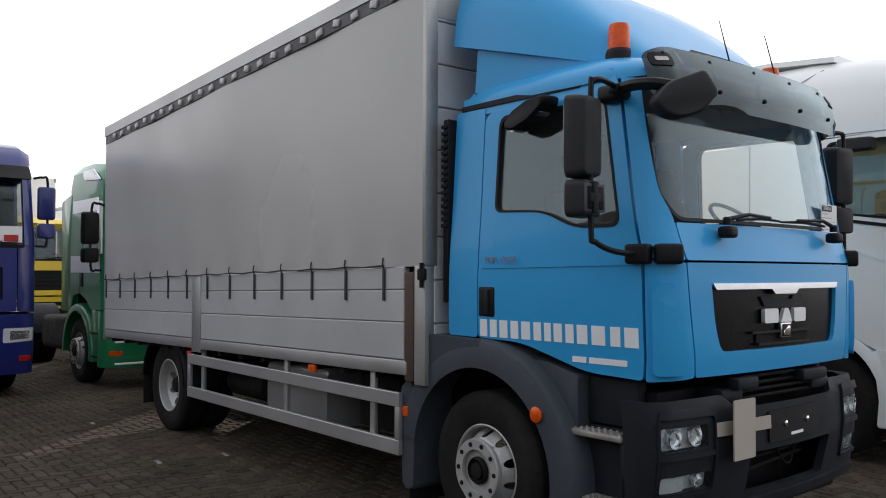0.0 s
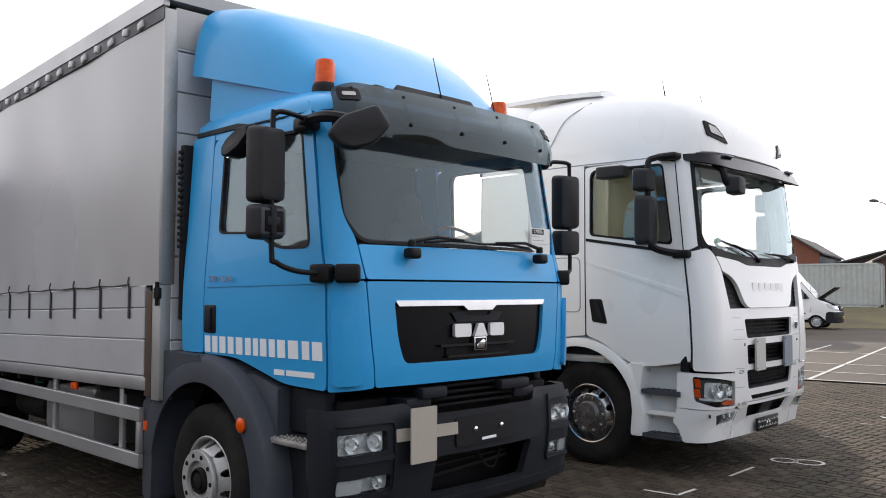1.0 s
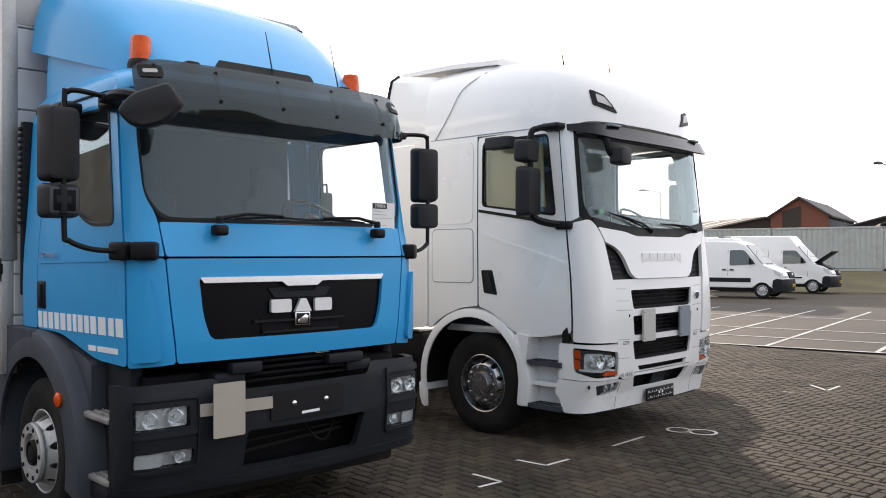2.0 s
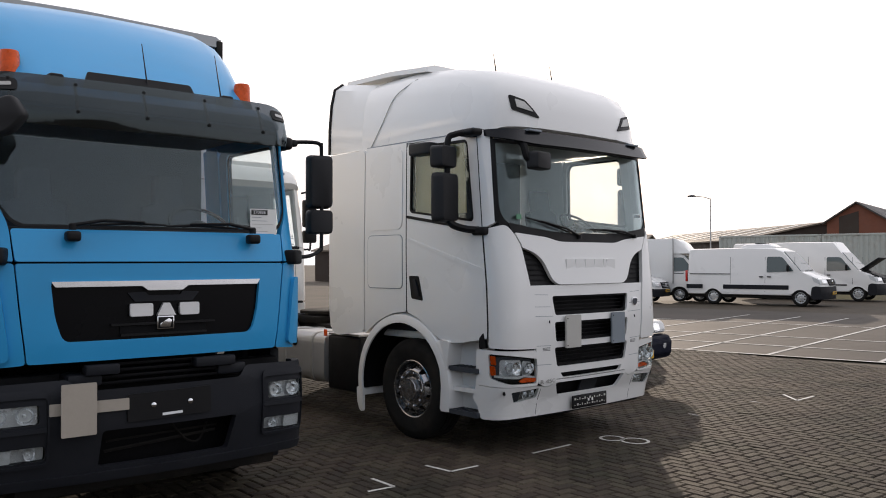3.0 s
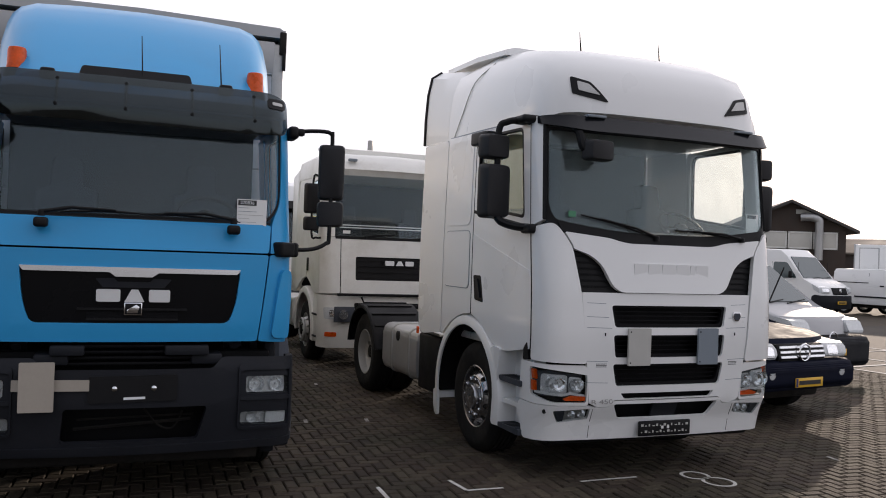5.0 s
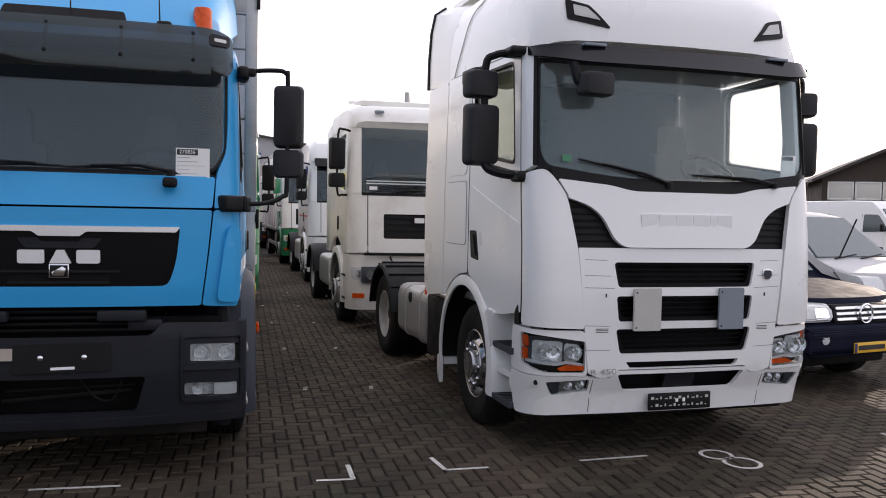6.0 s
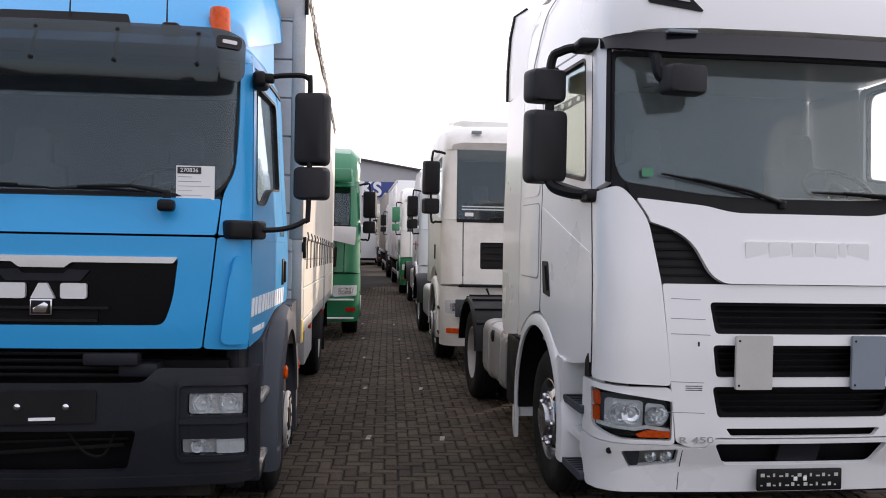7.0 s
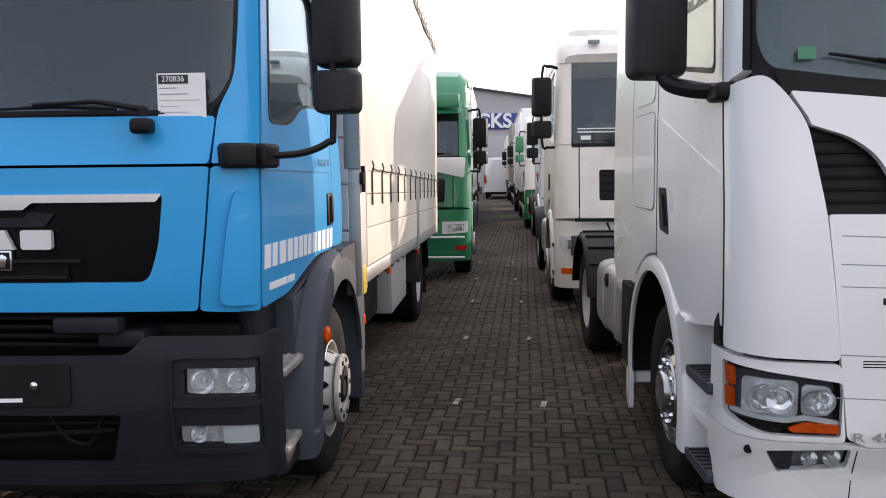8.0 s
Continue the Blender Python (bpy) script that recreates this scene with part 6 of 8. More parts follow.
        part("side_relief", sheet(mir(rounded([(S(1.74), 2.16), (S(2.28), 2.16), (S(2.28), 3.0), (S(1.74), 3.0)], 0.09)), lambda s, z: tuple(Vector(ch(s, z)) + Vector((0.006 * k, 0, 0))), 0.012), WHITE, side)
        # side extender behind the cab
        flank = prism(rounded([(2.115, 1.06), (2.62, 1.0), (2.74, 1.06), (2.775, 1.30), (2.775, 3.045), (2.115, 3.045)], 0.03), "x", 1.18 * k, 1.283 * k, 0.02)
        bmesh.ops.bisect_plane(flank, geom=flank.verts[:] + flank.edges[:] + flank.faces[:], plane_co=(0, 0, 2.0), plane_no=(0, 0, 1))
        for v in flank.verts:
            v.co.x -= k * 0.022 * max(0.0, v.co.z - 2.0)
        ex = part("side_extender", flank, WHITE, cab)
        arc = ((1.0, 0.01), (0.995, 0.3), (0.97, 0.6), (0.91, 0.83), (0.80, 0.95))
        square = ((1.0, 0.01), (1.0, 0.35), (0.99, 0.70), (0.965, 0.93), (0.88, 1.02))

        def fairing(ya, yb, half_a, half_b, thick):
            rings = []
            for f in (0.0, 0.35, 0.7, 1.0):
                half, y = half_a + (half_b - half_a) * f, ya + (yb - ya) * f
                edge = [(c + (d - c) * f, q + (r - q) * f) for (c, q), (d, r) in zip(arc, square)]
                outer = [(k * half * c, y - 0.05 * q * q * f, 3.05 + 0.81 * q) for c, q in edge]
                inner = [(k * (half * c - thick), y - 0.05 * q * q * f, 3.05 + 0.81 * q * 0.985) for c, q in reversed(edge)]
                rings.append(outer + inner)
            return loft(rings)

        part("extender_top", fairing(2.22, 2.775, 1.226, 1.262, 0.04), WHITE, ex)
        lip = [(k * 1.262 * c, 2.79 - 0.05 * q * q, 3.05 + 0.81 * q) for c, q in square]
        part("extender_rubber", tube(lip, 0.022, 6), BLACK, ex)
        rub = prism([(2.765, 1.2), (2.80, 1.2), (2.80, 3.045), (2.765, 3.045)], "x", 1.20 * k, 1.272 * k, 0.006)
        for v in rub.verts:
            v.co.x -= k * 0.022 * max(0.0, v.co.z - 2.0)
        part("extender_rubber", rub, BLACK, ex)
        # wheel arch, steps and skirt
        ar = part("wheel_arch", arch_band(k, 0.8, 1.285, 1.49, 0.54, 0.76, 0.655, -14, 194, 28), WHITE, T, "white wheel arch")
        part("arch_tail", prism(rounded([(2.13, 0.20), (2.19, 0.20), (2.235, 0.30), (2.245, 0.46), (2.135, 0.46)], 0.02), "x", 1.255 * k, 1.284 * k, 0.008), WHITE, ar)
        part("arch_front", prism(rounded([(0.40, 0.345), (0.80, 0.36), (0.84, 0.55), (0.80, 0.90), (0.74, 1.06), (0.40, 1.04)], 0.02), "x", 1.0 * k, 1.10 * k, 0.012), WHITE, ar)
        part("arch_face", prism(rounded([(0.775, 0.36), (0.885, 0.36), (0.865, 0.60), (0.89, 0.80), (0.97, 0.97), (0.90, 1.06), (0.74, 1.05), (0.785, 0.75)], 0.02), "x", 1.05 * k, 1.276 * k, 0.012), WHITE, ar)
        part("arch_liner", loft([[(k * x, 1.49 + r * math.cos(a), 0.54 + r * math.sin(a)) for x, r in ((0.6, 0.73), (1.25, 0.73), (1.25, 0.71), (0.6, 0.71))] for a in [radians(-8 + 200 * i / 26) for i in range(27)]]), BLACK, ar)
        for z in (0.80, 0.385):
            tr = part("step_tread", prism(rounded([(0.37, z - 0.035), (0.76, z - 0.03), (0.775, z + 0.012), (0.37, z + 0.015)], 0.012), "x", 1.10 * k, 1.262 * k, 0.008), FENDER, T, "black ribbed step tread")
            for i in range(6):
                part("tread_rib", box(min(1.11 * k, 1.255 * k), max(1.11 * k, 1.255 * k), 0.43 + i * 0.055, 0.445 + i * 0.055, z + 0.010, z + 0.018, 0.0), PLASTIC, tr)
        part("step_ledge", prism(rounded([(0.40, 0.575), (0.78, 0.575), (0.78, 0.615), (0.40, 0.615)], 0.01), "x", 1.05 * k, 1.235 * k, 0.008), WHITE, ar)
        wheel("disc", T, 1.05 * k, 1.41, k, 0.52, 0.31)
        wheel("drive", T, 1.05 * k, 5.0, k, 0.52, 0.29, True)
        rm = part("rear_mudguard", arch_band(k, 0.55, 1.25, 5.0, 0.52, 0.64, 0.61, 8, 172, 20), BLACK, T, "black rear mudguard")
        for i in range(7):
            a = radians(35 + i * 18)
            part("mudguard_rib", moved(box(min(0.6 * k, 1.22 * k), max(0.6 * k, 1.22 * k), -0.02, 0.02, -0.006, 0.012, 0.004), Matrix.Translation((0, 5.0 + 0.645 * math.cos(a), 0.52 + 0.645 * math.sin(a))) @ Matrix.Rotation(a - math.pi / 2, 4, "X")), BLACK, rm)
        part("side_box", box(min(0.6 * k, 1.2 * k), max(0.6 * k, 1.2 * k), 2.30, 2.93, 0.36, 0.98, 0.03, 3), BLACK, T, "black side equipment box")
        part("box_top", box(min(0.6 * k, 1.2 * k), max(0.6 * k, 1.2 * k), 2.32, 2.91, 0.985, 1.01, 0.008), STEEL, T)
        part("side_marker", box(min(1.2 * k, 1.215 * k), max(1.2 * k, 1.215 * k), 2.93, 2.99, 0.96, 1.04, 0.006), AMBER, T)
        tk = part("fuel_tank", prism(rounded([(0.56 * k, 0.40), (1.19 * k, 0.40), (1.19 * k, 0.98), (0.56 * k, 0.98)][::k], 0.12, 6), "y", 3.02, 4.22, 0.02), ALU, T, "brushed aluminium fuel tank")
        for y in (3.25, 3.85):
            part("tank_strap", prism(rounded([(0.55 * k, 0.39), (1.2 * k, 0.39), (1.2 * k, 0.99), (0.55 * k, 0.99)][::k], 0.12, 6), "y", y, y + 0.05, 0.004), STEEL, tk)
        part("filler_cap", moved(lathe([(0.06, 0), (0.06, 0.03), (0.03, 0.04), (0.002, 0.041)], 14, "x"), pose(1.17 * k, 3.65, 0.86, 0, 0, 0 if k > 0 else 180)), BLACK, tk)
    # roof
    rings = []
    for y, half, base, top, nose in ((0.12, 1.10, 3.05, 3.12, 0), (0.14, 1.135, 3.05, 3.31, 0), (0.19, 1.155, 3.05, 3.48, 0), (0.29, 1.175, 3.05, 3.62, 0), (0.52, 1.195, 3.05, 3.74, 0), (0.9, 1.215, 3.05, 3.82, 0), (1.5, 1.225, 3.05, 3.87, 0), (2.12, 1.225, 3.05, 3.86, 0)):
        h = top - base
        rings.append([(half * c, y + b, base + h * q) for c, q, b in ((-1, 0, 0.16), (-0.995, 0.3, 0.16), (-0.97, 0.6, 0.155), (-0.91, 0.83, 0.12), (-0.80, 0.95, 0.07), (-0.55, 0.99, 0.02), (0, 1.0, 0), (0.55, 0.99, 0.02), (0.80, 0.95, 0.07), (0.91, 0.83, 0.12), (0.97, 0.6, 0.155), (0.995, 0.3, 0.16), (1, 0, 0.16))])
    shell = loft(rings)
    face = front_projector(shell)
    roof = part("high_roof", shell, WHITE, cab, "white moulded high roof")
    part("roof_spoiler", loft([[(1.02 * c, y, z + d) for c, d in ((-1, -0.05), (-1, 0), (-0.9, 0.03), (0.9, 0.03), (1, 0), (1, -0.05))] for y, z in ((1.35, 3.87), (2.0, 3.92), (2.78, 3.93))]), WHITE, roof)
    for k in (1, -1):
        part("roof_seam", tube(curve_points([(1.232 * k, 2.06, 3.05), (1.225 * k, 1.86, 3.3), (1.185 * k, 1.68, 3.58), (1.09 * k, 1.42, 3.74)], 6), 0.005, 6), BRACKET, roof)
        fr = lambda s, z: face(s, z)
        lp = rounded([(0.945 * k, 3.275), (0.62 * k, 3.215), (0.775 * k, 3.385), (0.95 * k, 3.425)][::-k], 0.02)
        l = part("roof_lamp", sheet(lp, lambda s, z: tuple(Vector(fr(s, z)) - Vector((0, 0.012, 0))), 0.03, (), (0.05, 0.05)), BLACK, roof, "roof lamp in dark bezel")
        c = (sum(p[0] for p in lp) / len(lp), sum(p[1] for p in lp) / len(lp))
        part("lamp_glass", sheet([(c[0] + (a - c[0]) * 0.60, c[1] + 0.006 + (b - c[1]) * 0.55) for a, b in lp], lambda s, z: tuple(Vector(fr(s, z)) - Vector((0, 0.02, 0))), 0.012, (), (0.05, 0.05)), STEEL, l)
        part("roof_aerial", tube([(0.45 * k, 0.9, 3.80), (0.45 * k, 0.94, 4.02)], [0.01, 0.003], 6), BLACK, roof)
        part("visor_clip", box(0.785 * k - 0.09, 0.785 * k + 0.09, 0.05, 0.13, 3.06, 3.082, 0.006), BRACKET2, roof)
    # visor
    vc = cab_chart(1.20, 0.27, 0.05, [(2.9, -0.06), (3.06, 0.05)], [(2.9, 1.0), (3.1, 1.0)], 1.5)
    vi = part("sun_visor", sheet(rounded([(-vc.side(0.33), 3.01), (-0.95, 2.935), (0.95, 2.935), (vc.side(0.33), 3.01), (vc.side(0.33), 3.07), (-vc.side(0.33), 3.07)], [0.03, 0.2, 0.2, 0.03, 0.02, 0.02]), vc, 0.02), VISORGLOSS, cab, "glossy dark sun visor")
    # cabin
    part("dashboard", prism(rounded([(0.16, 2.0), (0.75, 1.85), (0.75, 2.08), (0.45, 2.14), (0.16, 2.10)], 0.03), "x", -1.08, 1.08, 0.0), CABIN, cab)
    part("rear_liner", box(-1.1, 1.1, 1.99, 2.03, 1.1, 3.2, 0.02), CABIN, cab)
    part("cab_floor", box(-1.12, 1.12, 0.3, 2.02, 1.10, 1.16, 0.01), CABIN, cab)
    part("headlining", box(-1.1, 1.1, 0.4, 2.02, 3.06, 3.09, 0.01), CABLIGHT, cab)
    part("window_curtain", prism([(0.62, 2.3), (1.36, 2.3), (1.36, 3.0), (0.66, 3.0)], "x", -1.17, -1.15, 0.0), CURTAINCLOTH, cab)
    seat_pair(cab, (-0.58, 0.58), 1.10, 1.85)
    steering_wheel(cab, 0.58, 0.64, 2.20, 40)
    # mirrors
    for k in (1, -1):
        mirror_unit(cab, 1.46 * k, 0.585, 2.43, 0.26, 0.47, 0.15, "black main mirror housing", tilt=-10 * k)
        mirror_unit(cab, 1.465 * k, 0.60, 2.815, 0.25, 0.21, 0.15, "black wide-angle mirror housing", tilt=-10 * k)
        part("mirror_arm", tube(curve_points([(1.20 * k, 0.42, 3.03), (1.28 * k, 0.48, 3.045), (1.38 * k, 0.54, 3.03), (1.44 * k, 0.58, 2.95), (1.44 * k, 0.58, 2.5)], 5), 0.03, 8), BLACK, cab)
        part("mirror_cap", moved(box(-0.09, 0.09, -0.11, 0.11, -0.035, 0.035, 0.03, 3), pose(1.235 * k, 0.46, 3.05)), BLACK, cab)
        part("mirror_foot", merged(tube(curve_points([(1.45 * k, 0.57, 2.24), (1.42 * k, 0.53, 2.17), (1.33 * k, 0.44, 2.13), (1.23 * k, 0.36, 2.12)], 5), 0.035, 8), moved(box(-0.05, 0.05, -0.09, 0.09, -0.04, 0.04, 0.025, 3), pose(1.235 * k, 0.34, 2.11))), BLACK, cab)
    mirror_unit(cab, -0.80, -0.01, 2.775, 0.26, 0.17, 0.13, "black front kerb mirror", tilt=10)
    part("kerb_mirror_arm", tube(curve_points([(-0.96, 0.14, 2.98), (-0.95, 0.06, 2.92), (-0.93, 0.03, 2.80), (-0.86, 0.02, 2.77)], 5), 0.035, 8), BLACK, cab)
    mirror_unit(cab, -1.37, 1.0, 2.935, 0.15, 0.12, 0.30, "black side kerb mirror")
    # chassis
    part("chassis_frame", merged(box(-0.45, -0.36, 0.6, 6.1, 0.72, 1.0, 0.01), box(0.36, 0.45, 0.6, 6.1, 0.72, 1.0, 0.01), *[box(-0.38, 0.38, y, y + 0.1, 0.78, 0.94, 0.01) for y in (1.0, 2.6, 3.9, 4.8, 5.9)]), CHASSIS, T)
    part("engine_block", box(-0.45, 0.45, 0.4, 2.2, 0.5, 1.02, 0.06, 3), CHASSIS, T)
    part("fifth_wheel", merged(moved(lathe([(0.46, 0), (0.46, 0.04), (0.40, 0.05), (0.10, 0.05)], 28, "z"), Matrix.Translation((0, 4.55, 1.12))), box(-0.5, 0.5, 4.25, 4.8, 1.0, 1.10, 0.02)), CHASSIS, T)
    part("front_axle", tube([(-1.0, 1.41, 0.47), (1.0, 1.41, 0.47)], 0.07, 10), CHASSIS, T)
    part("rear_axle", tube([(-1.0, 5.0, 0.51), (1.0, 5.0, 0.51)], 0.1, 10), CHASSIS, T)
    part("air_lines", merged(*[tube(curve_points([(x, 2.4, 1.5), (x + 0.1, 2.8, 1.15), (x, 3.3, 1.3), (x, 2.5, 2.0)], 8), 0.018, 6) for x in (-0.3, -0.2, 0.2)]), BLACK, T)
    return T


TRACTOR = white_tractor()


# ---- lorries parked in the rows behind ----
def row_lorry(name, label, cx, y_front, paint, roof_top=3.5, ws=(2.05, 3.05), grille=(1.38, 1.78, 0.70), low=None, length=2.1, body="tractor", visor=None, spoiler=False, stripe=None, grille_mat=BLACK, mirrors=BLACK, box_paint=None, box_len=6.5, box_top=3.9, skirt=None, W=1.22, bumper_split=True, extender=True):
    T = thing(name, label, "truck", "lorries parked in rows", at=pose(cx, y_front, 0, 0, 0, 2.2))
    z0, z1 = ws
    ch = cab_chart(W, 0.24, 0.06, [(0.3, 0.05), (0.6, -0.02), (1.2, -0.02), (z0, 0.04), (z1, 0.20), (z1 + 0.3, 0.3)], [(0.3, 0.99), (2.0, 1.0), (3.2, 0.97)], 1.4)
    S = ch.side
    off = lambda d: (lambda s, z: tuple(Vector(ch(s, z)) + Vector((0, d, 0))))
    st = (0.14, 0.25)
    low = low or paint
    cab = part("cab_shell", merged(box(-W + 0.08, W - 0.08, length - 0.06, length, 1.05, z1 + 0.2, 0.03), box(-W + 0.1, W - 0.1, 0.35, length, 1.05, 1.12, 0.02)), paint, T)
    gp = rounded([(-grille[2], grille[0]), (grille[2], grille[0]), (grille[2], grille[1]), (-grille[2], grille[1])], 0.03)
    part("front_panel", sheet(rounded([(-0.93, 1.19), (0.93, 1.19), (0.93, z0 - 0.01), (-0.93, z0 - 0.01)], 0.02), ch, 0.03, [gp], st), paint, cab)
    g = part("grille", sheet(gp, off(0.03), 0.02, (), st), grille_mat, cab)
    n = max(3, int((grille[1] - grille[0]) / 0.09))
    for i in range(n):
        z = grille[0] + (grille[1] - grille[0]) * (i + 0.5) / n
        part("grille_slat", sheet([(-grille[2] + 0.02, z - 0.015), (grille[2] - 0.02, z - 0.015), (grille[2] - 0.02, z + 0.015), (-grille[2] + 0.02, z + 0.015)], off(0.01), 0.02, (), (0.3, 0.3)), grille_mat, g)
    w = part("windscreen", sheet(rounded([(-1.02, z0), (1.02, z0), (1.04, z1), (-1.04, z1)], 0.06), off(0.012), 0.006, (), st), GLASS, cab)
    w.visible_shadow = False
    part("screen_band", sheet(rounded([(-1.03, z0 - 0.035), (1.03, z0 - 0.035), (1.03, z0 + 0.01), (-1.03, z0 + 0.01)], 0.01), off(-0.004), 0.02, (), st), BLACK, cab)
    for x in (-0.55, 0.35):
        wiper(cab, (x, 0.03, z0 + 0.01), (x + 0.55, 0.07, z0 + 0.05), 0.02)
    for k in (1, -1):
        mir = (lambda p: p) if k > 0 else mirrored
        part("corner_panel", sheet(mir(rounded([(0.945, 1.19), (S(0.30), 1.17), (S(0.30), z0), (0.945, z0 - 0.01)], 0.02)), ch, 0.03, (), st), paint, cab)
        part("a_pillar", sheet(mir(rounded([(1.035, z0), (S(0.30), z0), (S(0.30), z1 + 0.05), (1.05, z1)], 0.02)), ch, 0.05, (), st), paint, cab)
        hole = rounded([(S(0.45), z0 + 0.02), (S(1.2), z0 + 0.10), (S(1.2), z1 - 0.08), (S(0.52), z1 - 0.06)], 0.06)
        d = part("door", sheet(mir(rounded([(S(0.31), 1.17), (S(0.75), 1.15), (S(0.95), 1.30), (S(1.28), 1.40), (S(1.28), z1 + 0.02), (S(0.31), z1 + 0.03)], [0.03, 0.1, 0.1, 0.02, 0.05, 0.05])), ch, 0.04, [mir(hole)], st), paint, cab)
        gw = part("window_glass", sheet(mir(hole), lambda s, z: tuple(Vector(ch(s, z)) - Vector((0.015 * k, 0, 0))), 0.005, (), st), GLASSDARK, d)
        gw.visible_shadow = False
        part("door_handle", box(min(W * k, (W + 0.012) * k), max(W * k, (W + 0.012) * k), 1.12, 1.24, 1.50, 1.72, 0.02), BLACK, d)
        part("sleeper_side", sheet(mir(rounded([(S(1.295), 1.40), (S(1.6), 1.36), (S(length), 1.10), (S(length), z1 + 0.05), (S(1.295), z1 + 0.03)], 0.02)), ch, 0.04, (), st), paint, cab)
        if stripe:
            for a, b, mt in stripe:
                part("side_stripe", sheet(mir([(S(0.33), a), (S(length - 0.03), a), (S(length - 0.03), b), (S(0.33), b)]), lambda s, z: tuple(Vector(ch(s, z)) + Vector((0.004 * k, 0, 0))), 0.004, (), st), mt, cab)
        if extender:
            part("side_extender", prism(rounded([(length + 0.02, 1.1), (length + 0.5, 1.1), (length + 0.55, z1 + 0.1), (length + 0.02, z1 + 0.2)], 0.03), "x", (W - 0.1) * k, (W - 0.02) * k, 0.01), paint, cab)
        a = part("wheel_arch", arch_band(k, 0.8, W + 0.01, 1.40, 0.50, 0.74, 0.62, -5, 190, 16), low, T)
        wheel("steer", T, 1.04 * k, 1.40, k, 0.50, 0.30)
        part("step_box", box(min(0.95 * k, (W - 0.02) * k), max(0.95 * k, (W - 0.02) * k), 0.42, 0.78, 0.38, 1.16, 0.03), low, T)
        for z in (0.45, 0.80):
            part("step_tread", box(min(1.0 * k, W * k), max(1.0 * k, W * k), 0.44, 0.76, z, z + 0.03, 0.006), PLASTIC, T)
        mirror_unit(cab, (W + 0.15) * k, 0.32, z1 - 0.40, 0.24, 0.48, 0.12, "main mirror housing", mat=mirrors, tilt=-10 * k)
        mirror_unit(cab, (W + 0.15) * k, 0.32, z1 - 0.80, 0.24, 0.22, 0.12, "wide-angle mirror housing", mat=mirrors, tilt=-10 * k)
        part("mirror_arm", tube(curve_points([(W * 0.97 * k, 0.30, z1 - 0.06), ((W + 0.08) * k, 0.26, z1 - 0.04), ((W + 0.15) * k, 0.28, z1 - 0.12), ((W + 0.15) * k, 0.30, z1 - 0.95), ((W + 0.08) * k, 0.28, z1 - 1.02), (W * k, 0.30, z1 - 1.02)], 4), 0.018, 6), BLACK, cab)
        hp = mir(rounded([(0.76, 0.76), (S(0.14), 0.78), (S(0.16), 0.96), (0.76, 0.96)], 0.03))
        hl = part("headlight", sheet(hp, off(-0.006), 0.03, (), (0.08, 0.08)), LENSGREY, T)
        c = (sum(p[0] for p in hp) / len(hp), sum(p[1] for p in hp) / len(hp))
        part("lamp_core", sheet([(c[0] + (p[0] - c[0]) * 0.6, c[1] + (p[1] - c[1]) * 0.6) for p in hp], off(-0.012), 0.01, (), (0.1, 0.1)), REFLECTOR, hl)
        part("indicator", sheet(mir(rounded([(0.98, 0.50), (S(0.12), 0.50), (S(0.12), 0.57), (0.98, 0.57)], 0.02)), off(-0.006), 0.02, (), st), AMBER if k < 0 else REDLENS, T)
    bp = part("bumper", sheet(rounded([(-S(0.42), 0.32), (S(0.42), 0.32), (S(0.42), 1.15), (-S(0.42), 1.15)], 0.04), ch, 0.04, (), st), low, T)
    part("bumper_slot", sheet(rounded([(-0.68, 0.80), (0.68, 0.80), (0.72, 1.04), (-0.72, 1.04)], 0.04), off(-0.006), 0.02, (), st), BLACK, bp)
    part("bumper_blade", sheet(rounded([(-0.66, 0.90), (0.66, 0.90), (0.66, 0.95), (-0.66, 0.95)], 0.01), off(-0.02), 0.02, (), st), low, bp)
    part("plate_holder", sheet(rounded([(-0.27, 0.50), (0.27, 0.50), (0.27, 0.62), (-0.27, 0.62)], 0.01), off(-0.012), 0.02, (), st), BLACK, bp)
    # roof
    rings = []
    rise = roof_top - z1
    for y, h, f in ((0.18, 0.90, 0.12), (0.24, 0.95, 0.45), (0.36, 0.97, 0.75), (0.65, 0.98, 0.92), (1.2, 0.98, 1.0), (length, 0.98, 0.98)):
        top = max(0.10, rise * f)
        rings.append([(W * h * c, y + b, z1 + top * q) for c, q, b in ((-1, 0, 0.08), (-1.0, 0.4, 0.08), (-0.97, 0.75, 0.07), (-0.86, 0.95, 0.04), (0, 1.0, 0), (0.86, 0.95, 0.04), (0.97, 0.75, 0.07), (1.0, 0.4, 0.08), (1, 0, 0.08))])
    rf = part("roof", loft(rings), paint, cab)
    if visor:
        vc = cab_chart(W - 0.02, 0.22, 0.05, [(z1 - 0.12, -0.08), (z1 + 0.1, 0.12)], [(0, 1.0), (5, 1.0)], 1.4)
        part("sun_visor", sheet(rounded([(-1.1, z1 - 0.10), (1.1, z1 - 0.10), (1.1, z1 + 0.09), (-1.1, z1 + 0.09)], 0.04), vc, 0.02, (), st), visor, cab)
    if spoiler:
        part("roof_spoiler", loft([[(1.0 * c, y, z + d) for c, d in ((-1, -0.05), (-1, 0), (-0.9, 0.03), (0.9, 0.03), (1, 0), (1, -0.05))] for y, z in ((0.9, roof_top + 0.03), (1.7, roof_top + 0.14))]), paint, rf)
        for k in (1, -1):
            part("spoiler_stay", box(0.8 * k - 0.03, 0.8 * k + 0.03, 1.1, 1.5, roof_top - 0.05, roof_top + 0.06, 0.01), paint, rf)
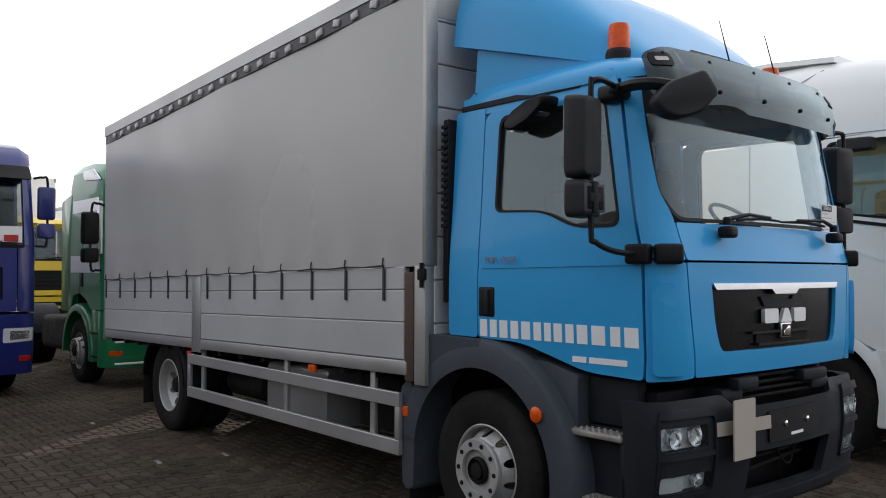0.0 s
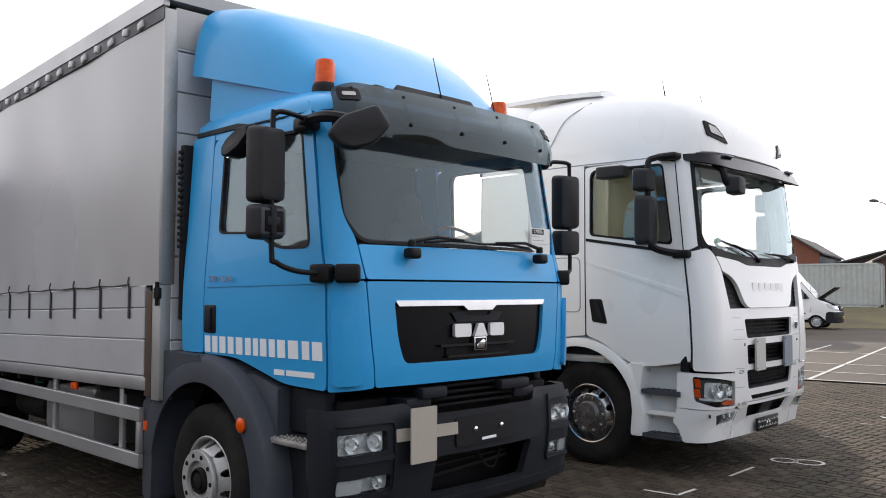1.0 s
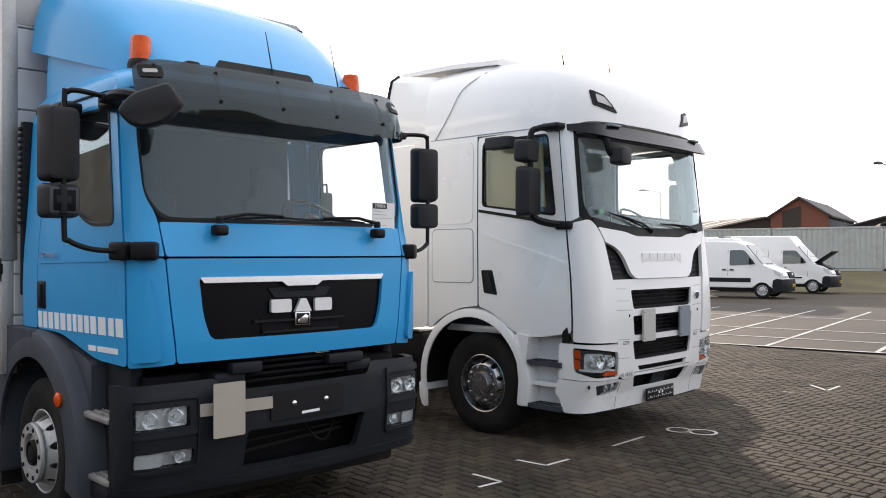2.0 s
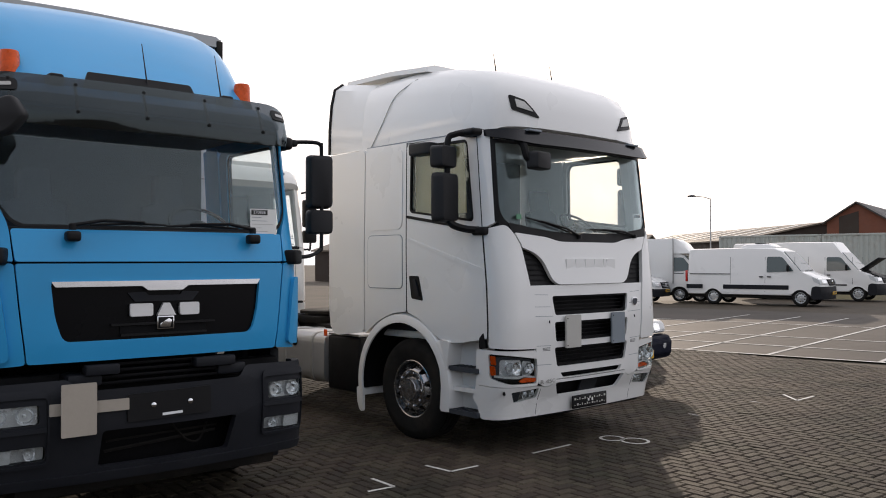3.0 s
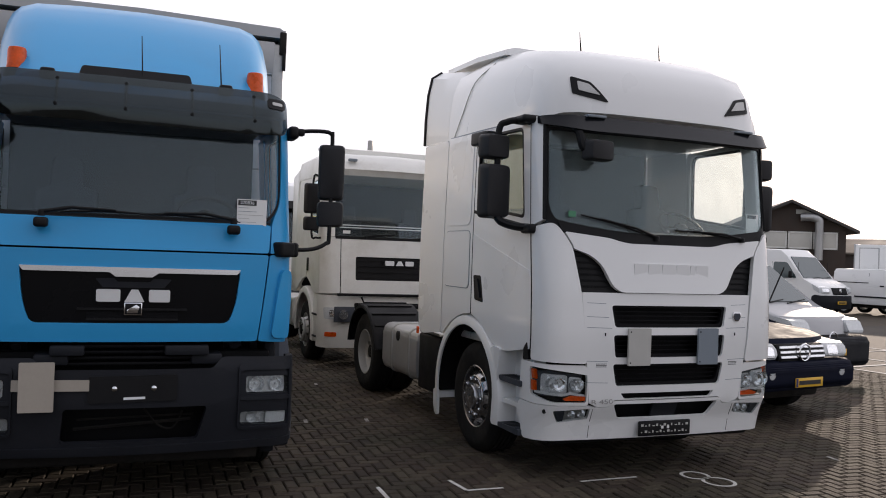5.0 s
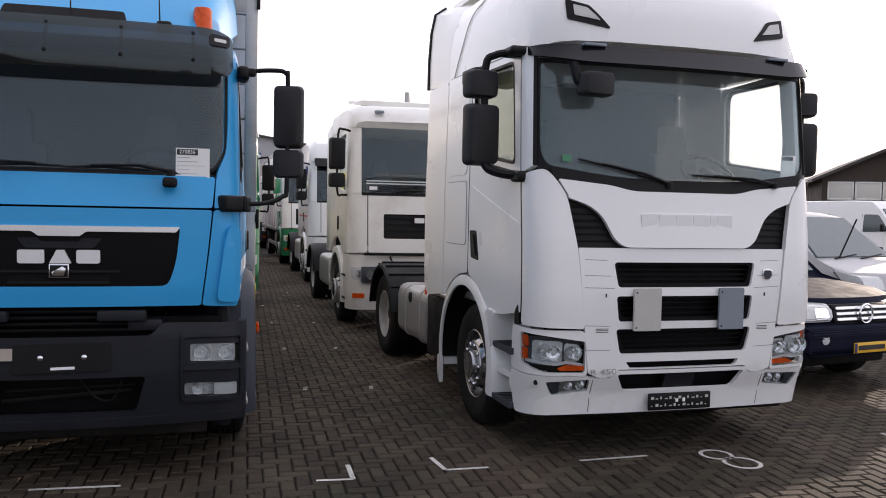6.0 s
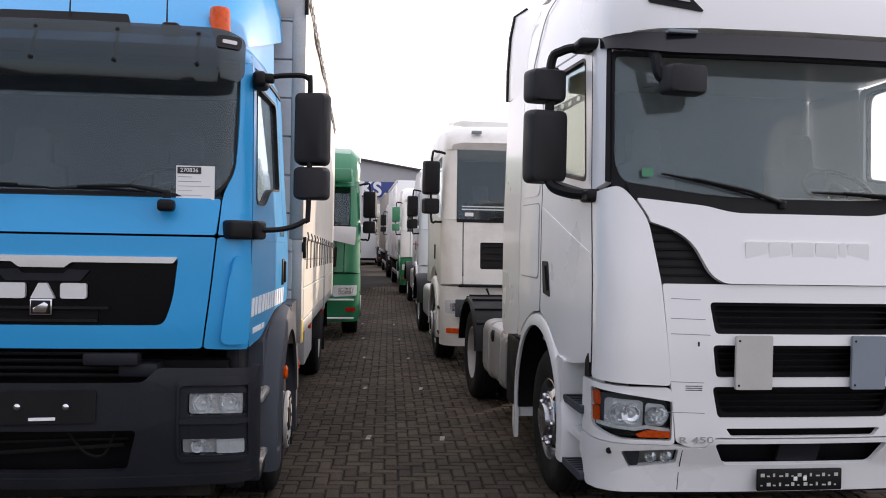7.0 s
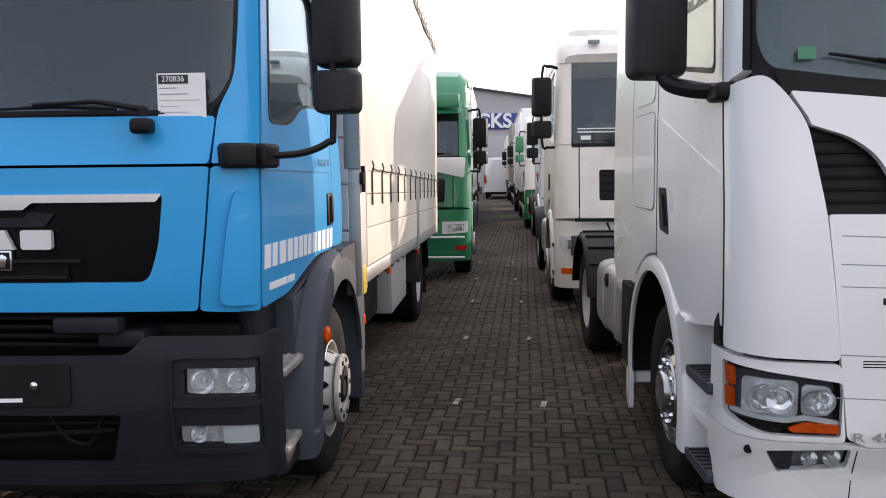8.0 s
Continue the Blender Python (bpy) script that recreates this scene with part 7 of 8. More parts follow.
        for x in (-0.75, 0.75):
            part("roof_marker", box(x - 0.07, x + 0.07, 0.22, 0.30, z1 + rise * 0.52, z1 + rise * 0.52 + 0.045, 0.012), BRACKET2, rf)
    # cabin
    part("dashboard", box(-W + 0.12, W - 0.12, 0.2, 0.7, z0 - 0.15, z0 + 0.02, 0.04), CABIN, cab)
    part("rear_liner", box(-W + 0.1, W - 0.1, length - 0.12, length - 0.08, 1.2, z1, 0.02), CABIN, cab)
    seat_pair(cab, (-0.55, 0.55), 1.1, z0 - 0.25)
    steering_wheel(cab, 0.55, 0.65, z0 + 0.06, 40)
    # chassis
    end = 5.9 if body == "tractor" else length + 0.6 + box_len
    part("chassis_frame", merged(box(-0.45, -0.36, 0.6, end, 0.72, 1.0, 0.01), box(0.36, 0.45, 0.6, end, 0.72, 1.0, 0.01), box(-0.4, 0.4, 0.5, length, 0.5, 1.05, 0.05)), CHASSIS, T)
    ya = 5.0 if body == "tractor" else length + 0.6 + box_len * 0.66
    for k in (1, -1):
        wheel("drive", T, 1.04 * k, ya, k, 0.50, 0.28, True)
        part("rear_mudguard", arch_band(k, 0.55, 1.24, ya, 0.50, 0.62, 0.59, 8, 172, 14), BLACK, T)
        part("fuel_tank", prism(rounded([(0.56 * k, 0.42), (1.17 * k, 0.42), (1.17 * k, 0.98), (0.56 * k, 0.98)][::k], 0.1, 4), "y", length + 0.4, min(ya - 0.75, length + 1.7), 0.02), ALU if skirt is None else skirt, T)
    if body == "tractor":
        part("fifth_wheel", merged(lathe([(0.46, 1.12), (0.46, 1.16), (0.40, 1.17), (0.10, 1.17)], 20, "z")), CHASSIS, T).location.y = 4.7
        part("deck_plate", box(-0.5, 0.5, 3.0, 4.1, 1.0, 1.05, 0.01), STEEL, T)
    else:
        b0, b1 = length + 0.55, length + 0.55 + box_len
        bx = part("box_body", box(-1.26, 1.26, b0, b1, 1.05, box_top, 0.025, 2), box_paint or OLDWHITE, T, "box load body")
        for k in (1, -1):
            part("roof_rail", box(min(1.22 * k, 1.275 * k), max(1.22 * k, 1.275 * k), b0 - 0.01, b1 + 0.01, box_top - 0.10, box_top + 0.005, 0.01), ALU, bx)
            part("floor_rail", box(min(1.22 * k, 1.275 * k), max(1.22 * k, 1.275 * k), b0 - 0.01, b1 + 0.01, 1.03, 1.14, 0.01), ALU, bx)
            for i in range(int(box_len)):
                part("side_rib", box(min(1.255 * k, 1.27 * k), max(1.255 * k, 1.27 * k), b0 + 0.5 + i, b0 + 0.54 + i, 1.14, box_top - 0.1, 0.004), box_paint or OLDWHITE, bx)
            part("side_guard", box(min(1.15 * k, 1.2 * k), max(1.15 * k, 1.2 * k), b0 + 0.3, ya - 0.75, 0.5, 0.62, 0.01), ALU, T)
    return T


R1 = row_lorry("tractor_unit", "off-white tractor unit with dark slatted grille and roof spoiler", 3.87, 6.93, OLDWHITE, 3.50, (2.08, 3.07), (1.40, 1.77, 0.70), spoiler=True, length=2.2, grille_mat=BLACK)
bars_sign(R1, lambda x: (Vector((x + 0.0, -0.035, 1.68)), 0.0), [0.15, 0.13, 0.14], 0.075, 0.02, BADGE, "badge_block", 0.03, (1.0, 0.35, 1.0))
R2 = row_lorry("tractor_unit", "white tractor unit with dark visor and thin red stripe", 3.82, 14.4, WHITE, 3.55, (2.0, 2.92), (1.25, 1.85, 0.85), visor=BLACK, grille_mat=WHITE, stripe=[(1.62, 1.66, RED)], length=2.2)
R3 = row_lorry("box_lorry", "white lorry with green wings and green mirrors", 3.5, 21.3, WHITE, 3.4, (2.0, 2.9), (1.3, 1.8, 0.8), low=GREEN, mirrors=GREEN, stripe=[(1.3, 1.7, GREEN), (1.85, 1.9, RED)], body="box", box_paint=WHITE, box_len=7.0, box_top=3.7)
R4 = row_lorry("box_lorry", "weathered white box lorry with dark lower body", 3.05, 32.0, OLDWHITE, 3.3, (2.0, 2.9), (1.3, 1.8, 0.8), low=PLASTIC, body="box", box_paint=material("brown_grey_box_panel", (0.33, 0.29, 0.25), 0.5, grain=0.08, size=1.0, bump=0.0), box_len=8.0, box_top=3.8)
R5 = row_lorry("box_lorry", "grey-white box lorry at the far end of the row", 2.5, 44.0, CREAM, 3.3, (2.0, 2.9), (1.3, 1.8, 0.8), low=PLASTIC, body="box", box_paint=OLDWHITE, box_len=7.0, box_top=3.7)
G1 = row_lorry("tractor_unit", "green tractor unit with white bands and black mirrors", 0.2, 10.0, GREEN, 3.48, (2.0, 2.78), (1.20, 1.72, 0.80), visor=GREEN, grille_mat=GREEN, stripe=[(1.72, 1.98, WHITE), (2.66, 2.86, WHITE)], length=1.75, skirt=CHASSIS)
part("sale_card", box(-0.85, -0.35, -0.02, -0.01, 2.06, 2.25, 0.0), PAPER, G1)
for _z in (2.22, 2.26):
    part("screen_slat", box(-0.95, 0.95, 0.16, 0.17, _z, _z + 0.016, 0.0), WHITE, R1)
part("permit_sticker", box(-0.92, -0.80, 0.06, 0.063, 2.13, 2.18, 0.0), PAPER, R1)
part("front_slot", box(-1.0, 1.0, -0.075, -0.02, 1.15, 1.19, 0.008), BLACK, R1)
part("exhaust_stack", tube([(0.25, 2.75, 1.2), (0.25, 2.75, 3.75), (0.25, 2.78, 3.98)], [0.06, 0.06, 0.05], 10), STEEL, R1)
part("tow_bar", tube([(-0.62, -0.09, 1.14), (-0.56, -0.10, 1.00), (0.56, -0.10, 1.00), (0.62, -0.09, 1.14)], 0.016, 8), BLACK, R1)
for _k in (1, -1):
    part("lamp_frame", box(min(0.72 * _k, 1.04 * _k), max(0.72 * _k, 1.04 * _k), -0.06, -0.015, 0.74, 0.98, 0.01), FENDER, R1)
    part("lamp_bowl", moved(lathe([(0.075, -0.02), (0.07, 0.0), (0.04, 0.02), (0.002, 0.025)], 16, "y"), Matrix.Translation((0.90 * _k, -0.07, 0.86))), REFLECTOR, R1)
# sweeping white band, lamp strip and trim lines on the green cab
part("front_band", prism(rounded([(-1.10, 1.78), (-0.2, 1.80), (0.55, 1.78), (1.12, 1.66), (1.14, 1.98), (0.5, 1.99), (-1.10, 1.99)], 0.03), "y", -0.055, -0.03, 0.004), WHITE, G1)
part("front_slit", prism(rounded([(-0.9, 1.70), (0.45, 1.70), (0.62, 1.78), (0.4, 1.84), (-0.9, 1.84)], 0.02), "y", -0.07, -0.05, 0.004), BLACK, G1)
part("intake_slot", prism(rounded([(0.62, 1.28), (0.80, 1.28), (0.82, 1.62), (0.70, 1.66), (0.64, 1.6)], 0.02), "y", -0.07, -0.03, 0.004), BLACK, G1)
part("bumper_trim", box(-1.12, 1.12, -0.07, -0.03, 0.70, 0.73, 0.006), WHITE, G1)
part("bumper_trim", box(-1.12, 1.12, -0.07, -0.03, 0.38, 0.41, 0.006), WHITE, G1)
part("visor_board", box(-1.05, 1.05, -0.06, 0.05, 2.76, 2.98, 0.02), GREEN, G1)
for _k in (1, -1):
    part("pillar_cover", prism(rounded([(0.28, 2.0), (0.40, 2.0), (0.52, 2.8), (0.38, 2.8)], 0.02), "x", 1.17 * _k, 1.225 * _k, 0.006), WHITE, G1)
    part("roof_flank", prism(rounded([(0.45, 3.12), (1.2, 3.16), (1.25, 3.30), (0.8, 3.32)], 0.05), "x", 1.175 * _k, 1.20 * _k, 0.006), WHITE, G1)
G2 = row_lorry("box_lorry", "yellow-fronted lorry with a white box body", -0.36, 17.8, YELLOW, 3.0, (2.0, 2.72), (1.3, 1.75, 0.8), low=YELLOW, body="box", box_paint=WHITE, box_len=7.0, box_top=4.1, W=1.2, extender=False)
G3 = row_lorry("tractor_unit", "cream and red lorry cab parked further down the row", -0.85, 29.0, CREAM, 3.3, (2.0, 2.85), (1.3, 1.8, 0.8), low=RED, stripe=[(1.3, 1.6, RED)])
G4 = row_lorry("tractor_unit", "dark grey lorry cab near the end of the row", -1.2, 37.0, FENDER, 3.3, (2.0, 2.85), (1.3, 1.8, 0.8), low=BLACK)
N1 = row_lorry("tractor_unit", "navy-blue tractor unit with orange beacons", -3.12, 10.0, NAVY, 3.62, (2.1, 3.12), (1.35, 1.8, 0.75), visor=BLACK, mirrors=NAVY, length=2.2)
part("sale_card", box(0.70, 0.98, 0.03, 0.04, 2.14, 2.36, 0.0), PAPER, N1, "white and red sale card")
part("sale_card_band", box(0.75, 0.93, 0.02, 0.03, 2.15, 2.24, 0.0), RED, N1)
for _x in (-0.75, 0.72):
    _b = part("beacon", moved(lathe([(0.07, 0.0), (0.062, 0.04), (0.062, 0.16), (0.05, 0.19), (0.002, 0.197)], 16, "z"), Matrix.Translation((_x, 0.75, 3.78))), AMBER, N1, "orange beacon")


# ---- cars and vans ----
def arch_profile(y, r, n=10):
    return [(y + r * math.cos(math.pi * i / n), 0.30 + r * math.sin(math.pi * i / n)) for i in range(n + 1)]


def car_body(profile, half, bev, taper, z_belt, z_top, nose=0.0):
    """A car body from its side profile, pushed across, its upper part drawn in and its ends rounded in plan."""
    bm = bmesh.new()
    n = len(profile)
    xs = [-half, -half * 0.86, -half * 0.45, 0, half * 0.45, half * 0.86, half]
    y0, y1 = min(p[0] for p in profile), max(p[0] for p in profile)
    rows = []
    for x in xs:
        row = []
        for y, z in profile:
            u = abs(x) / half
            k = 1 - taper * max(0.0, min(1.2, (z - z_belt) / (z_top - z_belt)))
            yy = y
            if y < y0 + 0.6:
                yy += nose * u ** 3 * (1 - (y - y0) / 0.6)
            if y > y1 - 0.3:
                yy -= 0.5 * nose * u ** 3 * (1 - (y1 - y) / 0.3)
            zz = z - (0.035 * u ** 4 if z > z_belt else 0)
            row.append(bm.verts.new((x * k, yy, zz)))
        rows.append(row)
    for a, b in zip(rows, rows[1:]):
        for i in range(n):
            bm.faces.new((a[i], a[(i + 1) % n], b[(i + 1) % n], b[i]))
    side = bm.faces.new(rows[0][::-1]), bm.faces.new(rows[-1])
    rim = [e for f in side for e in f.edges]
    bmesh.ops.bevel(bm, geom=rim, offset=bev, segments=3, affect="EDGES", profile=0.5, clamp_overlap=True)
    return bm


def swept(poly, xa, xb, half, nose, y0=0.0, n=5):
    """A piece on a vehicle's nose: a side profile pushed across from xa to xb, drawn back towards the corners like the body."""
    rings = []
    for i in range(n + 1):
        x = xa + (xb - xa) * i / n
        rings.append([(x, y + nose * (abs(x) / half) ** 3 * max(0.0, 1 - (y - y0) / 0.6), z) for y, z in poly])
    return loft(rings)


def van(label, at, L, H, front_w, rear_w, paint=WHITE, kind="tall", half=0.98, band=False, roof_unit=False, plate=True, hood_open=False, group="parked vans"):
    """A delivery van: body, glazing, bumpers, lamps, grille, mirrors, wheels. Front at local y = 0, facing -y."""
    T = thing("delivery_van", label, "van", group, at=at)
    b = 0.42
    hf, hood = (1.14, 1.40) if kind == "tall" else (0.96, 1.15)
    ws0, ws1 = (0.98, hood), (1.72 if kind == "tall" else 1.82, (min(H, 2.42) - 0.16) if kind == "tall" else H - 0.11)
    prof = [(0.04, b), (0.0, 0.58), (0.02, hf - 0.32), (0.11, hf - 0.09), (0.22, hf), (0.58, (hf + hood) / 2 + 0.02), ws0, ws1, (ws1[0] + 0.35, H - 0.02), (L * 0.55, H), (L - 0.12, H - 0.03), (L - 0.02, H - 0.15), (L, 1.0), (L - 0.02, b)]
    R = 0.40
    prof += [(y, max(b, z)) for y, z in arch_profile(rear_w, R)] + [(y, max(b, z)) for y, z in arch_profile(front_w, R)]
    body = part("body", car_body(prof, half, 0.05, 0.13, 1.1, H, 0.22), paint, T)
    def sx(z):
        return half * (1 - 0.13 * max(0.0, min(1.2, (z - 1.1) / (H - 1.1))))
    def side_panel(nm, poly, mat, k, d=0.006, lab=""):
        bm = bmesh.new()
        f = [bm.verts.new((k * (sx(z) + d), y, z)) for y, z in poly]
        g = [bm.verts.new((k * (sx(z) - 0.01), y, z)) for y, z in poly]
        m = len(poly)
        bm.faces.new(f)
        bm.faces.new(g[::-1])
        for i in range(m):
            bm.faces.new((f[i], f[(i + 1) % m], g[(i + 1) % m], g[i]))
        return part(nm, bm, mat, body, lab)
    zt = 2.02 if kind == "tall" else H - 0.20
    for k in (1, -1):
        side_panel("door_window", rounded([(1.26, hood + 0.02), (2.35, hood - 0.03), (2.35, zt), (1.90 if H < 2.3 else 1.74, zt)], [0.05, 0.05, 0.08, 0.12]), GLASSCAR, k)
        for y in (1.22, 2.42, L * 0.66):
            side_panel("door_gap", [(y, 0.55), (y + 0.012, 0.55), (y + 0.012, zt), (y, zt)], PLASTIC, k, 0.002)
        side_panel("door_handle", rounded([(2.18, 1.16), (2.34, 1.16), (2.34, 1.21), (2.18, 1.21)], 0.015), PLASTIC, k, 0.02)
        side_panel("slide_handle", rounded([(2.50, 1.16), (2.66, 1.16), (2.66, 1.21), (2.50, 1.21)], 0.015), PLASTIC, k, 0.02)
        side_panel("slide_rail", [(L * 0.66, 1.28), (L - 0.2, 1.28), (L - 0.2, 1.31), (L * 0.66, 1.31)], PLASTIC, k, 0.004)
        if band:
            side_panel("rub_strip", rounded([(front_w + 0.46, 0.66), (rear_w - 0.46, 0.66), (rear_w - 0.46, 0.84), (front_w + 0.46, 0.84)], 0.02), PLASTIC, k, 0.02, "black rubbing strip")
            side_panel("rub_strip", rounded([(rear_w + 0.46, 0.66), (L - 0.05, 0.66), (L - 0.05, 0.84), (rear_w + 0.46, 0.84)], 0.02), PLASTIC, k, 0.02, "black rubbing strip")
        else:
            side_panel("rub_strip", rounded([(front_w + 0.46, 0.70), (rear_w - 0.46, 0.70), (rear_w - 0.46, 0.76), (front_w + 0.46, 0.76)], 0.02), PLASTIC, k, 0.02)
        m = part("mirror", moved(box(-0.07, 0.07, -0.05, 0.05, -0.14, 0.14, 0.04, 3), pose(k * (half + 0.11), 1.45, hood + 0.14)), BLACK, body)
        part("mirror_arm", box(min(k * (half - 0.03), k * (half + 0.1)), max(k * (half - 0.03), k * (half + 0.1)), 1.43, 1.47, hood + 0.04, hood + 0.08, 0.01), BLACK, m)
        hl = part("headlight", swept(rounded([(0.0, hf - 0.26), (0.075, hf - 0.06), (0.55, hf + 0.08), (0.40, hf - 0.14)], 0.03), k * (half - 0.42), k * (half + 0.004), half, 0.22), LENSGREY, body)
        part("lamp_core", swept(rounded([(-0.012, hf - 0.22), (0.045, hf - 0.09), (0.30, hf + 0.02), (0.26, hf - 0.13)], 0.03), k * (half - 0.36), k * (half - 0.10), half, 0.22), REFLECTOR, hl)
        part("tail_lamp", box(min(k * (half - 0.14), k * (half + 0.004)), max(k * (half - 0.14), k * (half + 0.004)), L - 0.06, L + 0.012, 0.95, 1.45, 0.02), REDLENS, body)
        for y in (front_w, rear_w):
            wheel("car", T, k * (half - 0.13), y, k, 0.345, 0.19)
    # windscreen laid on the slope
    w0, w1 = sx(ws0[1]) - 0.10, sx(ws1[1]) - 0.12
    bm = bmesh.new()
    dy, dz = -0.012, 0.010
    q = [(-w0, ws0[0] + 0.03, ws0[1] + 0.03), (w0, ws0[0] + 0.03, ws0[1] + 0.03), (w1, ws1[0] - 0.03, ws1[1] - 0.03), (-w1, ws1[0] - 0.03, ws1[1] - 0.03)]
    rings = [[(x, y + dy, z + dz) for x, y, z in q], [(x, y + 0.02, z - 0.015) for x, y, z in q]]
    part("windscreen", loft(rings), GLASSCAR, body)
    fb = part("front_bumper", swept(rounded([(0.0, 0.28), (0.52, 0.28), (0.58, 0.50), (0.52, hf - 0.38), (0.30, hf - 0.32), (-0.012, hf - 0.34), (-0.03, 0.56)], 0.04), -half - 0.008, half + 0.008, half, 0.22, n=12), PLASTIC, T, "dark plastic front bumper")
    gr = part("grille", prism(rounded([(0.0, hf - 0.30), (0.09, hf - 0.05), (0.25, hf - 0.05), (0.25, hf - 0.30)], 0.02), "x", -0.42, 0.42, 0.02), BLACK, body)
    for i in range(3):
        z = hf - 0.26 + i * 0.07
        part("grille_slat", box(-0.38, 0.38, i * 0.025, 0.06 + i * 0.025, z, z + 0.02, 0.004), CHROME if kind != "tall" else PLASTIC, gr)
    part("badge", moved(lathe([(0.085, 0.01), (0.085, -0.006), (0.07, -0.014), (0.002, -0.014)], 16, "y"), Matrix.Translation((0, 0.02, hf - 0.17))), CHROME, gr)
    if plate:
        pl = part("number_plate", box(-0.26, 0.26, -0.065, -0.05, 0.48, 0.59, 0.004), YELLOWPLATE, fb, "yellow number plate")
        part("plate_bar", box(-0.2, 0.2, -0.068, -0.064, 0.51, 0.56, 0.0), INK, pl)
    for x in (-0.35, 0.2):
        part("wiper", tube([(x, 0.97, hood + 0.03), (x + 0.55, 1.02, hood + 0.07)], 0.012, 6), BLACK, body)
    part("underbody", box(-half + 0.1, half - 0.1, 0.3, L - 0.2, 0.28, 0.5, 0.05), CHASSIS, T)
    if roof_unit:
        u = part("roof_cooler", loft([[(0.55 * c, y, H - 0.03 + h * q) for c, q in ((-1, 0), (-0.95, 0.8), (-0.8, 1), (0.8, 1), (0.95, 0.8), (1, 0))] for y, h in ((2.2, 0.06), (2.4, 0.17), (3.3, 0.19), (3.6, 0.08))]), WHITE, T, "white roof cooling unit")
        for i in range(2):
            part("cooler_fan", moved(lathe([(0.2, 0), (0.2, 0.03), (0.02, 0.035)], 16, "z"), Matrix.Translation((-0.25 + 0.5 * i, 2.85, H + 0.15))), PLASTIC, u)
    if hood_open:
        part("raised_bonnet", moved(box(-0.72, 0.72, -0.95, 0.0, -0.02, 0.03, 0.02), Matrix.Translation((0, 0.95, hood + 0.03)) @ Matrix.Rotation(radians(-35), 4, "X")), PLASTIC, body, "raised bonnet, dark underside")
        part("engine_bay", prism(rounded([(0.16, hf - 0.1), (0.20, hf + 0.03), (0.9, hood + 0.02), (0.9, hf)], 0.02), "x", -0.70, 0.70, 0.02), BLACK, body)
    return T


GLASSCAR = material("dark_car_glass", (0.05, 0.075, 0.08), 0.06, grain=0.05, bump=0.0, spec=0.9)


def hatch_car(label, at, L, H, paint, lower, front_w, rear_w, half, hood, ws_foot, ws_head, kind, group="parked cars"):
    """A car or off-roader: body, glazing, bumper, grille, lamps and wheels. Front at local y = 0, facing -y."""
    T = thing("parked_car", label, "car", group, at=at)
    b = 0.30 if kind == "mpv" else 0.40
    R = 0.40
    prof = [(0.03, b), (0.0, 0.45), (0.01, 0.62), (0.06, hood - 0.16), (0.14, hood - 0.07), (0.5, hood - 0.01), (ws_foot, hood + 0.08), (ws_head, H - 0.07), (ws_head + 0.4, H), (L * 0.7, H), (L - 0.35, H - 0.08), (L - 0.05, 1.0), (L, 0.7), (L - 0.03, b)]
    prof += [(y, max(b, z + 0.02)) for y, z in arch_profile(rear_w, R)] + [(y, max(b, z + 0.02)) for y, z in arch_profile(front_w, R)]
    body = part("body", car_body(prof, half, 0.06, 0.22, hood, H, 0.30), paint, T)
    def sx(z):
        return half * (1 - 0.22 * max(0.0, min(1.2, (z - hood) / (H - hood))))
    def slab(nm, poly, mat, k):
        bm = bmesh.new()
        f = [bm.verts.new((k * (sx(z) + 0.006), y, z)) for y, z in poly]
        g = [bm.verts.new((k * (sx(z) - 0.02), y, z)) for y, z in poly]
        m = len(poly)
        bm.faces.new(f)
        bm.faces.new(g[::-1])
        for i in range(m):
            bm.faces.new((f[i], f[(i + 1) % m], g[(i + 1) % m], g[i]))
        return part(nm, bm, mat, body)
    for k in (1, -1):
        slab("side_window", rounded([(ws_foot + 0.30, hood + 0.12), (ws_head + 0.75, hood + 0.10), (ws_head + 0.75, H - 0.14), (ws_head + 0.10, H - 0.14)], 0.06), GLASSCAR, k)
        slab("side_window", rounded([(ws_head + 0.85, hood + 0.10), (L - 0.75, hood + 0.10), (L - 0.85, H - 0.14), (ws_head + 0.85, H - 0.14)], 0.06), GLASSCAR, k)
        m = part("mirror", moved(box(-0.10, 0.10, -0.06, 0.06, -0.07, 0.07, 0.04, 3), pose(k * (half + 0.06), ws_foot + 0.55, hood + 0.18)), paint, body)
        if kind == "offroad":
            hl = part("headlight", prism(rounded([(-0.015, hood - 0.30), (0.03, hood - 0.13), (0.42, hood - 0.09), (0.36, hood - 0.26)], 0.05), "x", k * (half - 0.46), k * (half - 0.015), 0.03, 3), LENSGREY, body, "clear headlight")
            part("lamp_core", prism(rounded([(-0.022, hood - 0.28), (0.02, hood - 0.15), (0.2, hood - 0.13), (0.2, hood - 0.26)], 0.03), "x", k * (half - 0.40), k * (half - 0.20), 0.02), REFLECTOR, hl)
            part("fog_lamp", moved(lathe([(0.075, 0.04), (0.075, -0.01), (0.05, -0.02), (0.002, -0.022)], 14, "y"), Matrix.Translation((k * (half - 0.25), -0.09, 0.60))), LENSGREY, body)
        else:
            hl = part("headlight", prism(rounded([(-0.005, hood - 0.34), (0.10, hood - 0.12), (0.62, hood - 0.05), (0.35, hood - 0.26)], 0.05), "x", k * (half - 0.42), k * (half + 0.003), 0.03, 3), LENSGREY, body, "clear headlight")
        for y in (front_w, rear_w):
            wheel("car", T, k * (half - 0.12), y, k, 0.36 if kind == "offroad" else 0.32, 0.24)
    w0, w1 = sx(hood + 0.1) - 0.10, sx(H - 0.1) - 0.10
